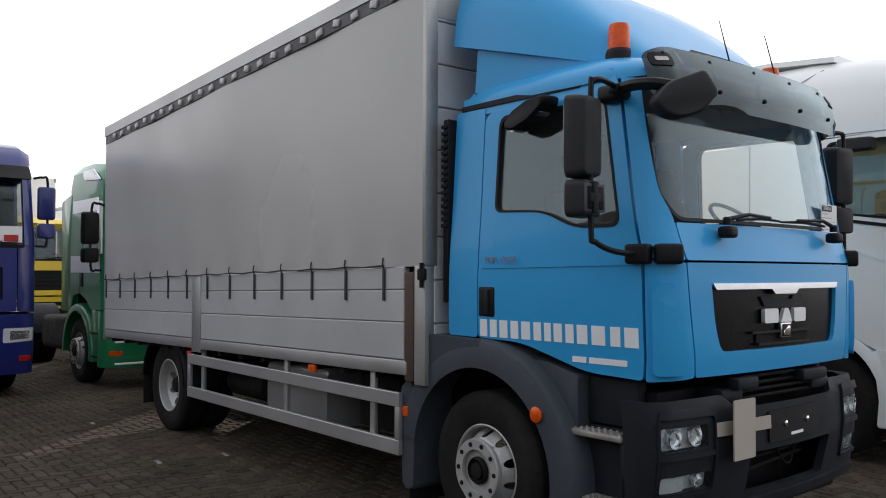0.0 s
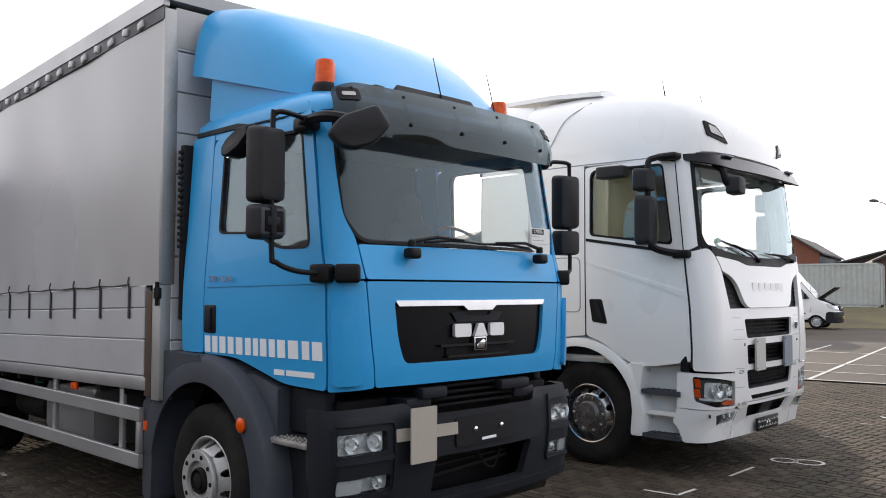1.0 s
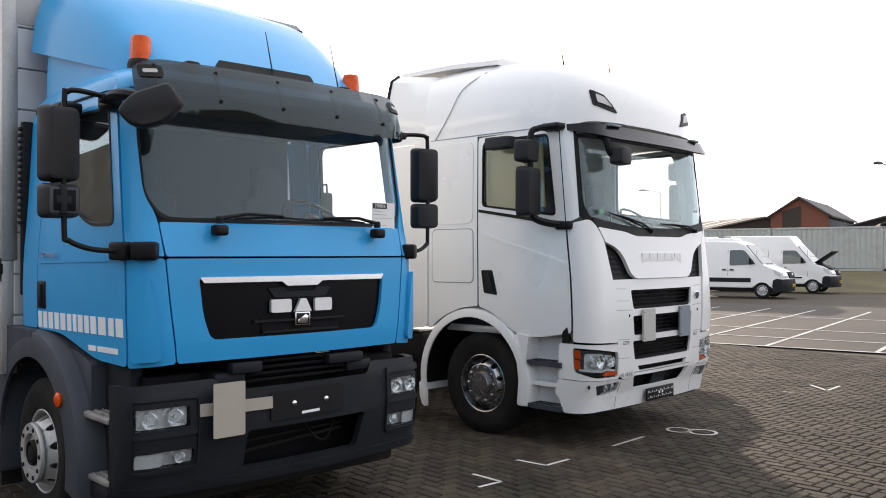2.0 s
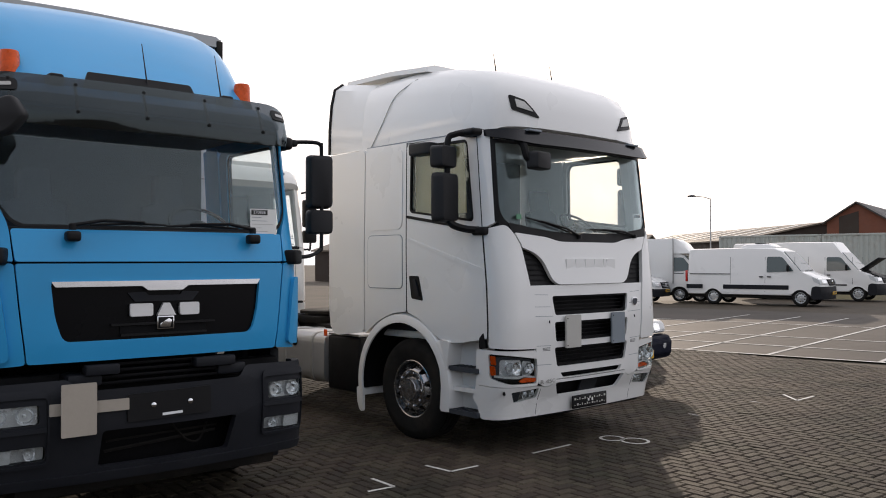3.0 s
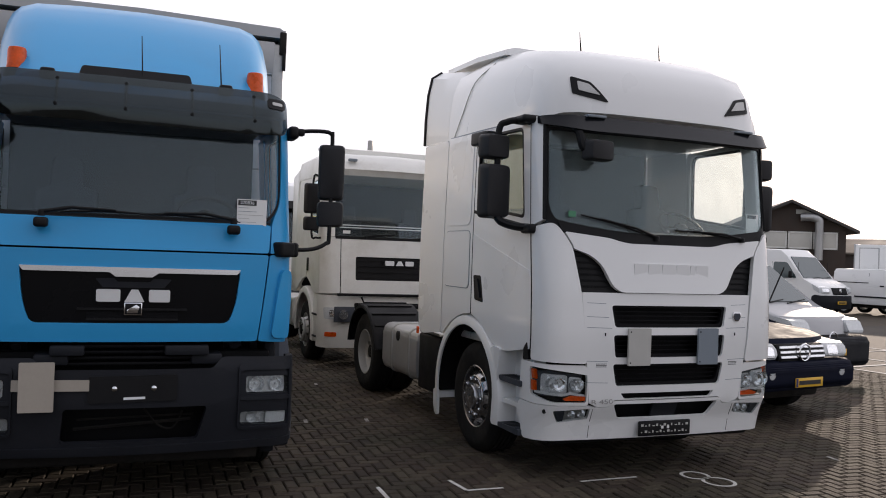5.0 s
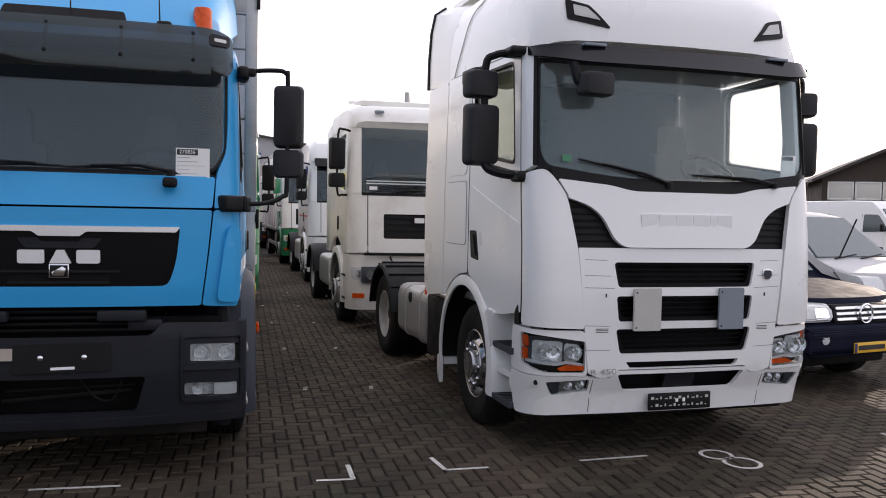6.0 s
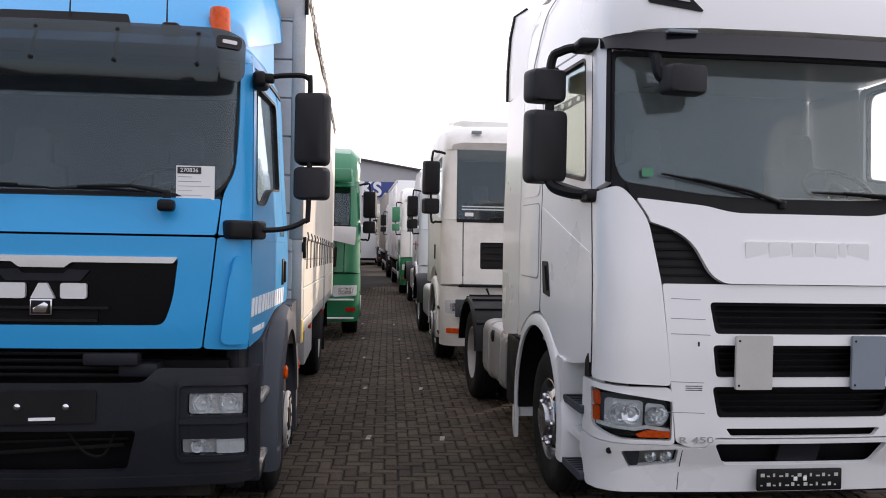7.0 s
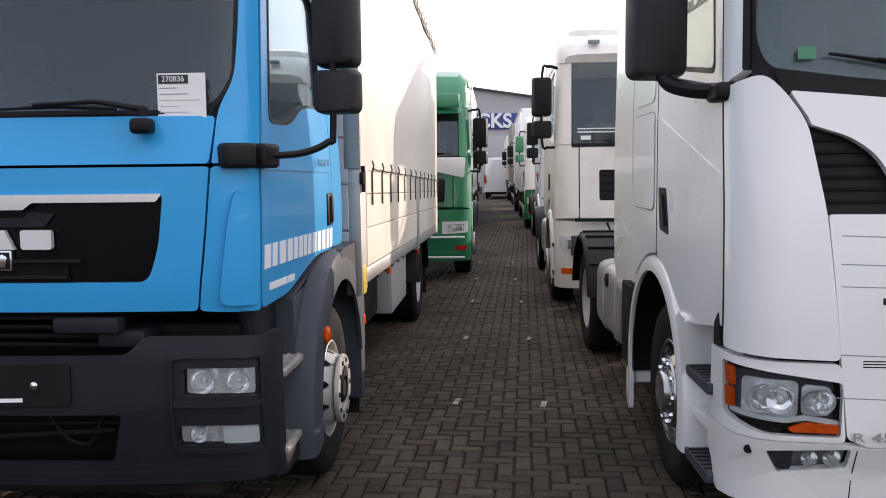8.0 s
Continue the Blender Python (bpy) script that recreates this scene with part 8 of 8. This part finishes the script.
    q = [(-w0, ws_foot + 0.04, hood + 0.12), (w0, ws_foot + 0.04, hood + 0.12), (w1, ws_head - 0.03, H - 0.10), (-w1, ws_head - 0.03, H - 0.10)]
    part("windscreen", loft([[(x, y - 0.012, z + 0.012) for x, y, z in q], [(x, y + 0.02, z - 0.015) for x, y, z in q]]), GLASSCAR, body)
    for x, a in ((-0.45, 0.0), (0.15, 0.0)):
        part("wiper", tube([(x, ws_foot + 0.0, hood + 0.10), (x + 0.55, ws_foot + 0.06, hood + 0.16)], 0.012, 6), BLACK, body)
    if kind == "mpv":
        part("raised_wiper", tube([(-0.35, ws_foot, hood + 0.12), (-0.12, ws_foot - 0.10, hood + 0.72)], 0.014, 6), BLACK, body, "wiper arm lifted off the screen")
    fb = part("front_bumper", prism(rounded([(-0.10, 0.42 if kind == "offroad" else 0.26), (0.4, 0.36), (0.42, 0.70), (0.0, 0.74), (-0.11, 0.68)], 0.05), "x", -half + 0.01, half - 0.01, 0.06, 3), lower, T)
    gz0, gz1 = (hood - 0.32, hood - 0.13) if kind == "offroad" else (hood - 0.46, hood - 0.36)
    gr = part("grille", prism(rounded([(-0.02, gz0), (0.03, gz1), (0.2, gz1), (0.2, gz0)], 0.02), "x", -0.44, 0.44, 0.02), BLACK, body)
    for i in range(3):
        z = gz0 + 0.03 + i * (gz1 - gz0 - 0.04) / 2.6
        part("grille_slat", prism(rounded([(-0.035 + 0.012 * i, z), (-0.028 + 0.012 * i, z + 0.028), (0.05, z + 0.028), (0.05, z)], 0.004), "x", -0.42, 0.42, 0.004), CHROME if kind == "offroad" else BLACK, gr)
    bd = part("badge_ring", moved(lathe([(0.10 + 0.012 * math.cos(a), 0.012 * math.sin(a)) for a in [j * math.pi / 4 for j in range(8)]], 24, "y", closed=True), Matrix.Translation((0, -0.045, (gz0 + gz1) / 2))), CHROME, gr)
    pl = part("number_plate", box(-0.26, 0.26, -0.125, -0.11, 0.43, 0.54, 0.004), YELLOWPLATE, fb, "yellow number plate")
    part("plate_bar", box(-0.20, 0.21, -0.129, -0.124, 0.46, 0.51, 0.0), INK, pl)
    part("plate_band", box(-0.255, -0.22, -0.128, -0.124, 0.435, 0.535, 0.0), NAVY, pl)
    part("underbody", box(-half + 0.12, half - 0.12, 0.3, L - 0.2, 0.22, 0.42, 0.05), CHASSIS, T)
    return T


hatch_car("dark blue-black off-road car with chrome grille and yellow plate", pose(7.62, 2.12, 0, 0, 0, 13), 4.6, 1.78, BLACKCAR, BLACKCAR, 0.90, 3.72, 0.92, 1.06, 1.30, 1.85, "offroad")
hatch_car("pale silver-white people carrier with a lifted wiper and black bumper", pose(10.75, 4.95, 0, 0, 0, 13), 4.7, 1.95, PALESILVER, PLASTIC, 0.95, 3.75, 0.93, 1.12, 0.95, 1.75, "mpv")


def spot(wheel_xy, rz, front_w, half=0.85):
    """Where a van's front middle stands when its front kerb-side wheel stands at wheel_xy."""
    m = Matrix.Rotation(radians(rz), 4, "Z")
    o = m @ Vector((-half, front_w, 0))
    return pose(wheel_xy[0] - o.x, wheel_xy[1] - o.y, 0, 0, 0, rz)


van("white panel van with black strip and roof cooler", spot((30.9, 12.5), 12, 1.0), 5.9, 2.42, 1.0, 4.66, band=True, roof_unit=True)
van("long white high-roof van with its bonnet raised", spot((37.0, 13.1), 12, 1.0), 6.9, 2.75, 1.0, 5.3, hood_open=True)
van("small white panel van", spot((28.2, 18.6), 17, 0.95), 4.75, 1.88, 0.95, 4.15, kind="low", half=0.94)
van("white high-roof van in front of the shed", pose(24.9, 19.4, 0, 0, 0, 12), 5.9, 2.55, 1.0, 4.66, band=True)


def box_van(label, at):
    T = van(label, at, 2.6, 2.30, 1.0, 1.9, group="parked vans")
    bx = part("box_body", box(-1.05, 1.05, 2.15, 6.6, 0.85, 2.88, 0.03), WHITE, T, "white box body")
    part("roof_fairing", loft([[(0.95 * c, y, 2.2 + h * q) for c, q in ((-1, 0), (-0.97, 0.7), (-0.85, 1), (0.85, 1), (0.97, 0.7), (1, 0))] for y, h in ((1.45, 0.1), (1.7, 0.45), (2.05, 0.66), (2.3, 0.70))]), WHITE, T)
    for y in (2.15, 6.56):
        part("box_edge", box(-1.07, 1.07, y, y + 0.05, 0.83, 2.90, 0.01), ALU, bx)
    part("side_door", box(-1.062, -1.05, 5.6, 6.4, 0.95, 2.75, 0.004), ALU, bx)
    part("side_door_leaf", box(-1.068, -1.06, 5.64, 6.36, 0.99, 2.71, 0.003), WHITE, bx)
    for k in (1, -1):
        wheel("car", T, 0.85 * k, 5.3, k, 0.345, 0.22)
    return T


box_van("white box van with a roof fairing", pose(32.2, 16.85, 0, 0, 0, 26))
van("white van parked at the far end by the hall", pose(0.8, 53.5, 0, 0, 0, 180), 5.9, 2.5, 1.0, 4.66)


# ---- markings on the yard ----
def paint_line(name, p, q, w, label, z=0.0035, mat=None):
    a, b = Vector(p), Vector(q)
    d = (b - a).normalized()
    n = Vector((-d.y, d.x)) * w / 2
    bm = bmesh.new()
    k = max(2, int((b - a).length / 0.25))
    rows = []
    for i in range(k + 1):
        c = a.lerp(b, i / k)
        j = 0.12 * w * math.sin(i * 5.3 + a.x * 7)
        rows.append([bm.verts.new((c.x + n.x * s * (1 + j), c.y + n.y * s * (1 - j), z)) for s in (-1, 1)])
    for r, t in zip(rows, rows[1:]):
        bm.faces.new((r[0], r[1], t[1], t[0]))
    return tagged(part(name, bm, mat or PAINTLINE, flat=True), label, "road marking", "painted lines", kind="structure")


for _v in (-12.9, -10.9, -8.9, -6.9, -4.9, -2.9, -0.9, 0.75, 2.2, 3.9):
    paint_line("bay_line", lot(0.05, _v), lot(12.3, _v), 0.09, "worn white parking bay line")
for _u in (0.0, 1.95, 4.3, 8.6):
    paint_line("bay_line", lot(_u, -18.0), lot(_u, 6.5), 0.09, "worn white parking bay line")
for _x, _y in ((1.75, 2.95), (2.42, 2.91), (1.65, 5.45), (2.32, 5.44), (1.565, 8.0), (2.225, 7.95), (1.48, 10.4), (2.12, 10.3), (1.39, 12.9), (2.04, 12.8), (-2.02, 5.02), (-1.40, 4.95), (-1.92, 7.42), (6.5, 0.40), (7.9, 0.45)):
    paint_line("paint_dab", (_x - 0.008, _y - 0.085), (_x + 0.01, _y + 0.085), 0.042, "small worn white paint dab on the clinkers", mat=PAINTDAB)
for _p in (((2.50, 0.38), (2.54, 0.07)), ((2.54, 0.07), (2.86, 0.08)), ((1.87, 0.30), (1.87, -0.03)), ((1.87, -0.03), (1.62, -0.02)), ((3.58, 0.13), (4.15, 0.17)), ((8.75, 0.55), (8.42, 0.17)), ((8.42, 0.17), (8.95, 0.22)), ((-0.20, 0.09), (0.36, 0.08))):
    paint_line("paint_tick", _p[0], _p[1], 0.035, "thin white bay tick painted on the clinkers")
for _cx, _cy, _r in ((4.70, 0.11, 0.115), (4.78, -0.12, 0.13)):
    _bm = bmesh.new()
    _o = [[_bm.verts.new((_cx + (_r + s) * math.cos(2 * math.pi * i / 28), _cy + 1.05 * (_r + s) * math.sin(2 * math.pi * i / 28), 0.004)) for i in range(28)] for s in (-0.016, 0.016)]
    for i in range(28):
        _bm.faces.new((_o[0][i], _o[0][(i + 1) % 28], _o[1][(i + 1) % 28], _o[1][i]))
    tagged(part("bay_number", _bm, PAINTLINE, flat=True), "white ring of the painted bay number eight", "road marking", "painted lines", kind="structure")


# ---- buildings round the yard ----
WALLGREY = material("light_grey_cladding", (0.42, 0.42, 0.43), 0.6, grain=0.05, size=0.3, bump=0.0, dirt=(0.3, 0.29, 0.28), dirt_amount=0.3)
ROOFDARK = material("dark_roof_sheet", (0.055, 0.05, 0.048), 0.7, grain=0.15, size=0.5, bump=0.0, dirt=(0.09, 0.08, 0.06), dirt_amount=0.4)
ROOFBROWN = material("brown_grey_fibre_roof", (0.20, 0.165, 0.13), 0.8, grain=0.12, size=0.3, bump=0.0, dirt=(0.13, 0.11, 0.085), dirt_amount=0.5)
BRICKRED = material("red_brown_wall", (0.21, 0.075, 0.045), 0.8, grain=0.15, size=1.0, bump=0.01, dirt=(0.13, 0.05, 0.035), dirt_amount=0.5)
DARKBOARD = material("dark_brown_boarding", (0.055, 0.040, 0.032), 0.8, grain=0.25, size=1.5, bump=0.02)
CONTAINER = material("grey_green_container_steel", (0.42, 0.45, 0.43), 0.6, grain=0.10, size=0.8, bump=0.0, dirt=(0.26, 0.14, 0.08), dirt_amount=0.35)
SIGNBLUE = material("dark_blue_sign", (0.03, 0.05, 0.22), 0.5, grain=0.04, bump=0.0)
SKYLIGHT = material("pale_roof_light", (0.62, 0.60, 0.55), 0.5, grain=0.05, bump=0.0)


def gable_hall(name, label, at, width, depth, eave, ridge, wall, roof, skylights=0, ribs=0, over=0.3):
    """A hall: four thick walls with gables, a two-pitched roof with overhang, ribs and roof lights. Ridge runs along local y."""
    T = thing(name, label, "building", at=at)
    w = width / 2
    for y in (0.0, depth - 0.25):
        part("gable_wall", prism([(-w, 0), (w, 0), (w, eave), (0, ridge), (-w, eave)], "y", y, y + 0.25), wall, T)
    for k in (1, -1):
        part("side_wall", box(min(k * w, k * (w - 0.25)), max(k * w, k * (w - 0.25)), 0.25, depth - 0.25, 0, eave, 0.0), wall, T)
        sl = Vector((k * w, 0, eave - ridge))
        rp = part("roof_slope", prism([(0, ridge), (k * (w + over), ridge + (eave - ridge) * (w + over) / w), (k * (w + over), ridge + (eave - ridge) * (w + over) / w + 0.14), (0, ridge + 0.14)], "y", -over, depth + over), roof, T)
        for i in range(skylights):
            y = depth * (i + 0.5) / skylights
            a, b = 0.15, 0.85
            part("roof_light", prism([(k * w * a, ridge + (eave - ridge) * a + 0.15), (k * w * b, ridge + (eave - ridge) * b + 0.15), (k * w * b, ridge + (eave - ridge) * b + 0.19), (k * w * a, ridge + (eave - ridge) * a + 0.19)], "y", y - 0.5, y + 0.5), SKYLIGHT, rp)
        for i in range(ribs):
            y = depth * (i + 0.5) / ribs
            part("roof_rib", prism([(0, ridge + 0.14), (k * w, eave + 0.14), (k * w, eave + 0.19), (0, ridge + 0.19)], "y", y - 0.04, y + 0.04), roof, rp)
    return T


# hall with a lettered sign that closes the lane
HALL = gable_hall("sign_hall", "light grey hall with white lettering on a blue sign band", pose(-4.9, 59.5, 0, 0, 0, 2.2), 30.0, 25.0, 5.85, 8.15, WALLGREY, ROOFDARK, ribs=0)
for _i in range(30):
    part("cladding_rib", box(-14.9 + _i, -14.84 + _i, -0.03, 0.0, 0.2, 5.8, 0.0), WALLGREY, HALL)
_sg = part("sign_panel", box(-0.2, 7.2, -0.10, -0.02, 4.68, 5.86, 0.02), SIGNBLUE, HALL, "blue sign band with white capitals")
text_mesh("TRUCKS", 1.42, LETTER, _sg, pose(3.55, -0.12, 5.27, 90), "sign_lettering", 0.02, 0.045)
part("roller_door", box(4.0, 8.0, -0.06, 0.0, 0.0, 4.2, 0.02), WALLGREY, HALL)
part("wall_plinth", box(-15, 15, -0.05, 0.0, 0.0, 0.5, 0.01), ROOFDARK, HALL)

# low hall with a long brown roof beyond the parking lot
LONG = gable_hall("long_hall", "long low hall with a brown fibre roof and pale roof lights", pose(98.4, 68.5, 0, 0, 0, 147.7), 16.0, 38.0, 3.9, 5.5, DARKBOARD, ROOFBROWN, skylights=9, ribs=0)
FAR = gable_hall("far_hall", "low brown-roofed hall in the distance", pose(46.0, 72.0, 0, 0, 0, -152), 12.0, 32.0, 3.0, 4.2, DARKBOARD, ROOFBROWN, ribs=0)
part("roof_vent", box(-0.5, 0.5, 28.0, 28.8, 4.0, 4.62, 0.05), WALLGREY, FAR, "grey ventilation box on the hall roof")

# shed whose gable with a row of white windows faces the yard
SHED = gable_hall("brown_shed", "dark brown boarded shed with white windows and a flue pipe", pose(30.5, 28.75, 0, 0, 0, -30), 5.4, 14.0, 3.8, 5.05, DARKBOARD, ROOFDARK, over=0.5)
for _i in range(4):
    _x = -2.40 + _i * 1.2
    _w = part("window", box(_x, _x + 1.05, -0.03, 0.0, 2.80, 3.55, 0.01), SKYLIGHT, SHED, "white framed window")
    part("window_frame", merged(box(_x - 0.05, _x + 1.10, -0.06, -0.02, 2.74, 2.82, 0.005), box(_x - 0.05, _x + 1.10, -0.06, -0.02, 3.53, 3.61, 0.005), box(_x - 0.05, _x + 0.02, -0.06, -0.02, 2.74, 3.61, 0.005), box(_x + 1.03, _x + 1.10, -0.06, -0.02, 2.74, 3.61, 0.005)), OLDWHITE, _w)
part("flue_pipe", tube(curve_points([(1.35, -0.35, 2.2), (1.35, -0.35, 3.9), (1.3, -0.35, 4.2), (1.0, -0.32, 4.32), (0.5, -0.2, 4.32)], 6), 0.2, 12), ALU, SHED, "bent galvanised flue")
part("wall_board", box(0.3, 1.2, -0.04, 0.0, 4.5, 4.72, 0.01), BRACKET, SHED)

# red-brown barn
BARN = gable_hall("red_brown_barn", "red-brown barn with a dark roof and open doorway", pose(67.8, 28.0, 0, 0, 0, -75), 4.6, 16.0, 5.1, 6.6, BRICKRED, ROOFDARK)
part("doorway", prism([(-1.35, 0.0), (0.15, 0.0), (0.15, 5.95), (-1.35, 5.5)], "y", -0.03, 0.0), DARKBOARD, BARN, "dark open doorway")
part("side_cladding", box(2.3, 2.34, 0, 16, 0.5, 5.0, 0.01), FENDER, BARN)
gable_hall("low_sheds", "row of low dark sheds with patched pale roof lights", pose(78.0, 23.0, 0, 0, 0, -62), 10.0, 26.0, 4.2, 5.6, DARKBOARD, ROOFDARK, skylights=4)
# dark shed at the far right
DARK = gable_hall("dark_shed", "dark timber shed with brown panels behind the containers", pose(62.6, 13.4, 0, 0, 0, -66), 11.0, 20.0, 4.0, 6.6, DARKBOARD, ROOFDARK)
for _i in range(5):
    part("wall_panel", box(-5.2 + _i * 2.1, -3.2 + _i * 2.1, -0.05, 0.0, 1.0, 4.2, 0.02), BRICKRED if _i % 2 else RUST, DARK)


def container(at, label, length=6.06, mat=None):
    T = thing("shipping_container", label, "container", "containers along the verge", at=at)
    mat = mat or CONTAINER
    pts = []
    y = 0.1
    while y < length - 0.1:
        for dy, dx in ((0.0, 0.0), (0.07, 0.0), (0.11, 0.035), (0.18, 0.035), (0.22, 0.0)):
            pts.append((dx, y + dy))
        y += 0.29
    for k in (1, -1):
        prof = [(k * (1.20 - d), yy) for d, yy in pts] + [(k * 1.12, length - 0.1), (k * 1.12, 0.1)]
        part("corrugated_side", prism(prof, "z", 0.15, 2.50), mat, T)
        for z in (0.0, 2.48):
            part("side_rail", box(min(k * 1.13, k * 1.22), max(k * 1.13, k * 1.22), 0, length, z, z + 0.12, 0.01), mat, T)
        for y in (0.0, length - 0.12):
            part("corner_post", box(min(k * 1.10, k * 1.22), max(k * 1.10, k * 1.22), y, y + 0.12, 0, 2.60, 0.01), mat, T)
    part("roof_panel", box(-1.18, 1.18, 0.02, length - 0.02, 2.54, 2.59, 0.01), mat, T)
    part("floor_panel", box(-1.18, 1.18, 0.02, length - 0.02, 0.06, 0.15, 0.0), CHASSIS, T)
    for y in (0.05, length - 0.1):
        part("end_panel", box(-1.12, 1.12, y, y + 0.05, 0.12, 2.5, 0.0), mat, T)
    return T


for _i in range(2):
    _p = Vector((48.1, 20.3)) + Vector((-0.24, 0.97)) * 6.2 + Vector((0.24, -0.97)) * (_i * 6.2)
    container(pose(_p.x, _p.y, 0.85, 0, 0, 180 + 14), "grey-green corrugated container, streaked with rust")


def lamp_post(at, h, arms, label):
    T = thing("street_lamp", label, "street lamp", "yard lamps", at=at)
    part("pole", tube([(0, 0, 0), (0, 0, 0.6), (0, 0, h)], [0.09, 0.065, 0.04], 10), ALU, T)
    part("base", lathe([(0.18, 0), (0.18, 0.03), (0.12, 0.06), (0.002, 0.06)], 14, "z"), STEEL, T)
    for a in arms:
        d = Vector((math.cos(a), math.sin(a), 0))
        part("arm", tube([(0, 0, h - 0.05), tuple(d * 0.5 + Vector((0, 0, h + 0.12))), tuple(d * 1.2 + Vector((0, 0, h + 0.2)))], 0.035, 8), STEEL, T)
        hd = part("lamp_head", moved(loft([[(x * w, y * w * 0.35, z) for x, y in rounded([(-1, -1), (1, -1), (1, 1), (-1, 1)], 0.5)] for z, w in ((-0.06, 0.30), (0.0, 0.34), (0.06, 0.28), (0.10, 0.12))]), Matrix.Translation(d * 1.45 + Vector((0, 0, h + 0.2))) @ Matrix.Rotation(a, 4, "Z")), FENDER, T)
    return T


lamp_post(pose(48.6, 13.6, 0.85), 5.9, (2.9,), "single-arm grey yard lamp")
lamp_post(pose(57.0, 34.5, 0), 6.9, (2.3,), "single-arm grey yard lamp")
lamp_post(pose(-22.0, -16.0, 0), 8.0, (1.2, 2.4, 4.3), "yard lamp with several heads")


# plain unseen wall added beyond the blue lorry for shade and dark curtain reflections
for _n, (_y0, _y1, _h) in enumerate(((-14.0, 24.5, 4.3), (24.5, 48.0, 7.2))):
    tagged(part("wall_west_%d" % (_n + 1), box(-15.6, -15.3, _y0, _y1, 0, _h, 0.0), DARKBOARD), "plain dark unseen wall added for shade and reflections", "wall", kind="structure")


# ---- clinker paving in herringbone ----
def clinkers():
    """Every stone of the yard: 21 x 10.5 cm, laid in herringbone, joints open, edges worn, heights uneven."""
    a, joint, bev, th = 0.105, 0.011, 0.009, 0.03
    rng = np.random.RandomState(4)
    X0, X1, Y0, Y1 = -8.6, 12.9, -8.6, 26.0
    near = (1.55, 2.95, -0.55, 3.55)
    cells = []
    ni, nj = int((X1 - X0) / a), int((Y1 - Y0) / a)
    # herringbone: the stone that owns a cell depends on (i - j) mod 4
    for j in range(nj):
        for i in range(ni):
            k = (i - j) % 4
            if k == 0:
                cells.append((i, j, 2, 1))
            elif k == 3:
                cells.append((i, j, 1, 2))
    edge = []
    verts, faces = [], []
    proto = {}
    one = []
    lim = LO
    for i, j, w, h in cells:
        x0, y0 = X0 + i * a, Y0 + j * a
        cx, cy = x0 + w * a / 2, y0 + h * a / 2
        if (Vector((cx, cy)) - LO).dot(LU) > -0.06:
            continue
        if cy > 16 and not (-6 < cx < 6):
            continue
        hx, hy = w * a / 2 - joint / 2, h * a / 2 - joint / 2
        dz = rng.normal(0, 0.0016)
        tx, ty, rot = rng.normal(0, 0.012), rng.normal(0, 0.012), rng.normal(0, 0.012)
        if near[0] < cx < near[1] and near[2] < cy < near[3] and len(one) < 300:
            one.append((cx, cy, dz, w, rot, tx, ty))
            continue
        c, s = math.cos(rot), math.sin(rot)
        b = len(verts)
        for q, z in ((1.0, -th), (1.0, -bev), (None, 0.0)):
            for sx, sy in ((-1, -1), (1, -1), (1, 1), (-1, 1)):
                px = sx * (hx if q else hx - bev)
                py = sy * (hy if q else hy - bev)
                verts.append((cx + px * c - py * s, cy + px * s + py * c, z + dz + px * tx + py * ty))
        for r in (0, 4):
            for n in range(4):
                m = (n + 1) % 4
                faces.append((b + r + n, b + r + m, b + r + 4 + m, b + r + 4 + n))
        faces.append((b + 8, b + 9, b + 10, b + 11))
    me = bpy.data.meshes.new("clinker_field")
    me.from_pydata(verts, [], faces)
    me.materials.append(PAVER)
    ob = new("clinker_field", me)
    ob.parent = YARD
    tagged(ob, "brown clinker stones laid in herringbone", kind="stuff")
    for w, h in ((2, 1), (1, 2)):
        bm = bmesh.new()
        hx, hy = w * a / 2 - joint / 2, h * a / 2 - joint / 2
        rows = [[bm.verts.new((sx * (hx - d), sy * (hy - d), z)) for sx, sy in ((-1, -1), (1, -1), (1, 1), (-1, 1))] for d, z in ((0, -th), (0, -bev), (bev, 0.0))]
        for r, t in zip(rows, rows[1:]):
            for n in range(4):
                bm.faces.new((r[n], r[(n + 1) % 4], t[(n + 1) % 4], t[n]))
        bm.faces.new(rows[-1])
        m2 = bpy.data.meshes.new("clinker")
        bm.to_mesh(m2)
        bm.free()
        m2.materials.append(PAVER1)
        proto[w] = m2
    for cx, cy, dz, w, rot, tx, ty in one:
        o = new("clinker", proto[w])
        o.matrix_basis = Matrix.Translation((cx, cy, dz)) @ Euler((ty, -tx, rot)).to_matrix().to_4x4()
        o.parent = YARD


clinkers()
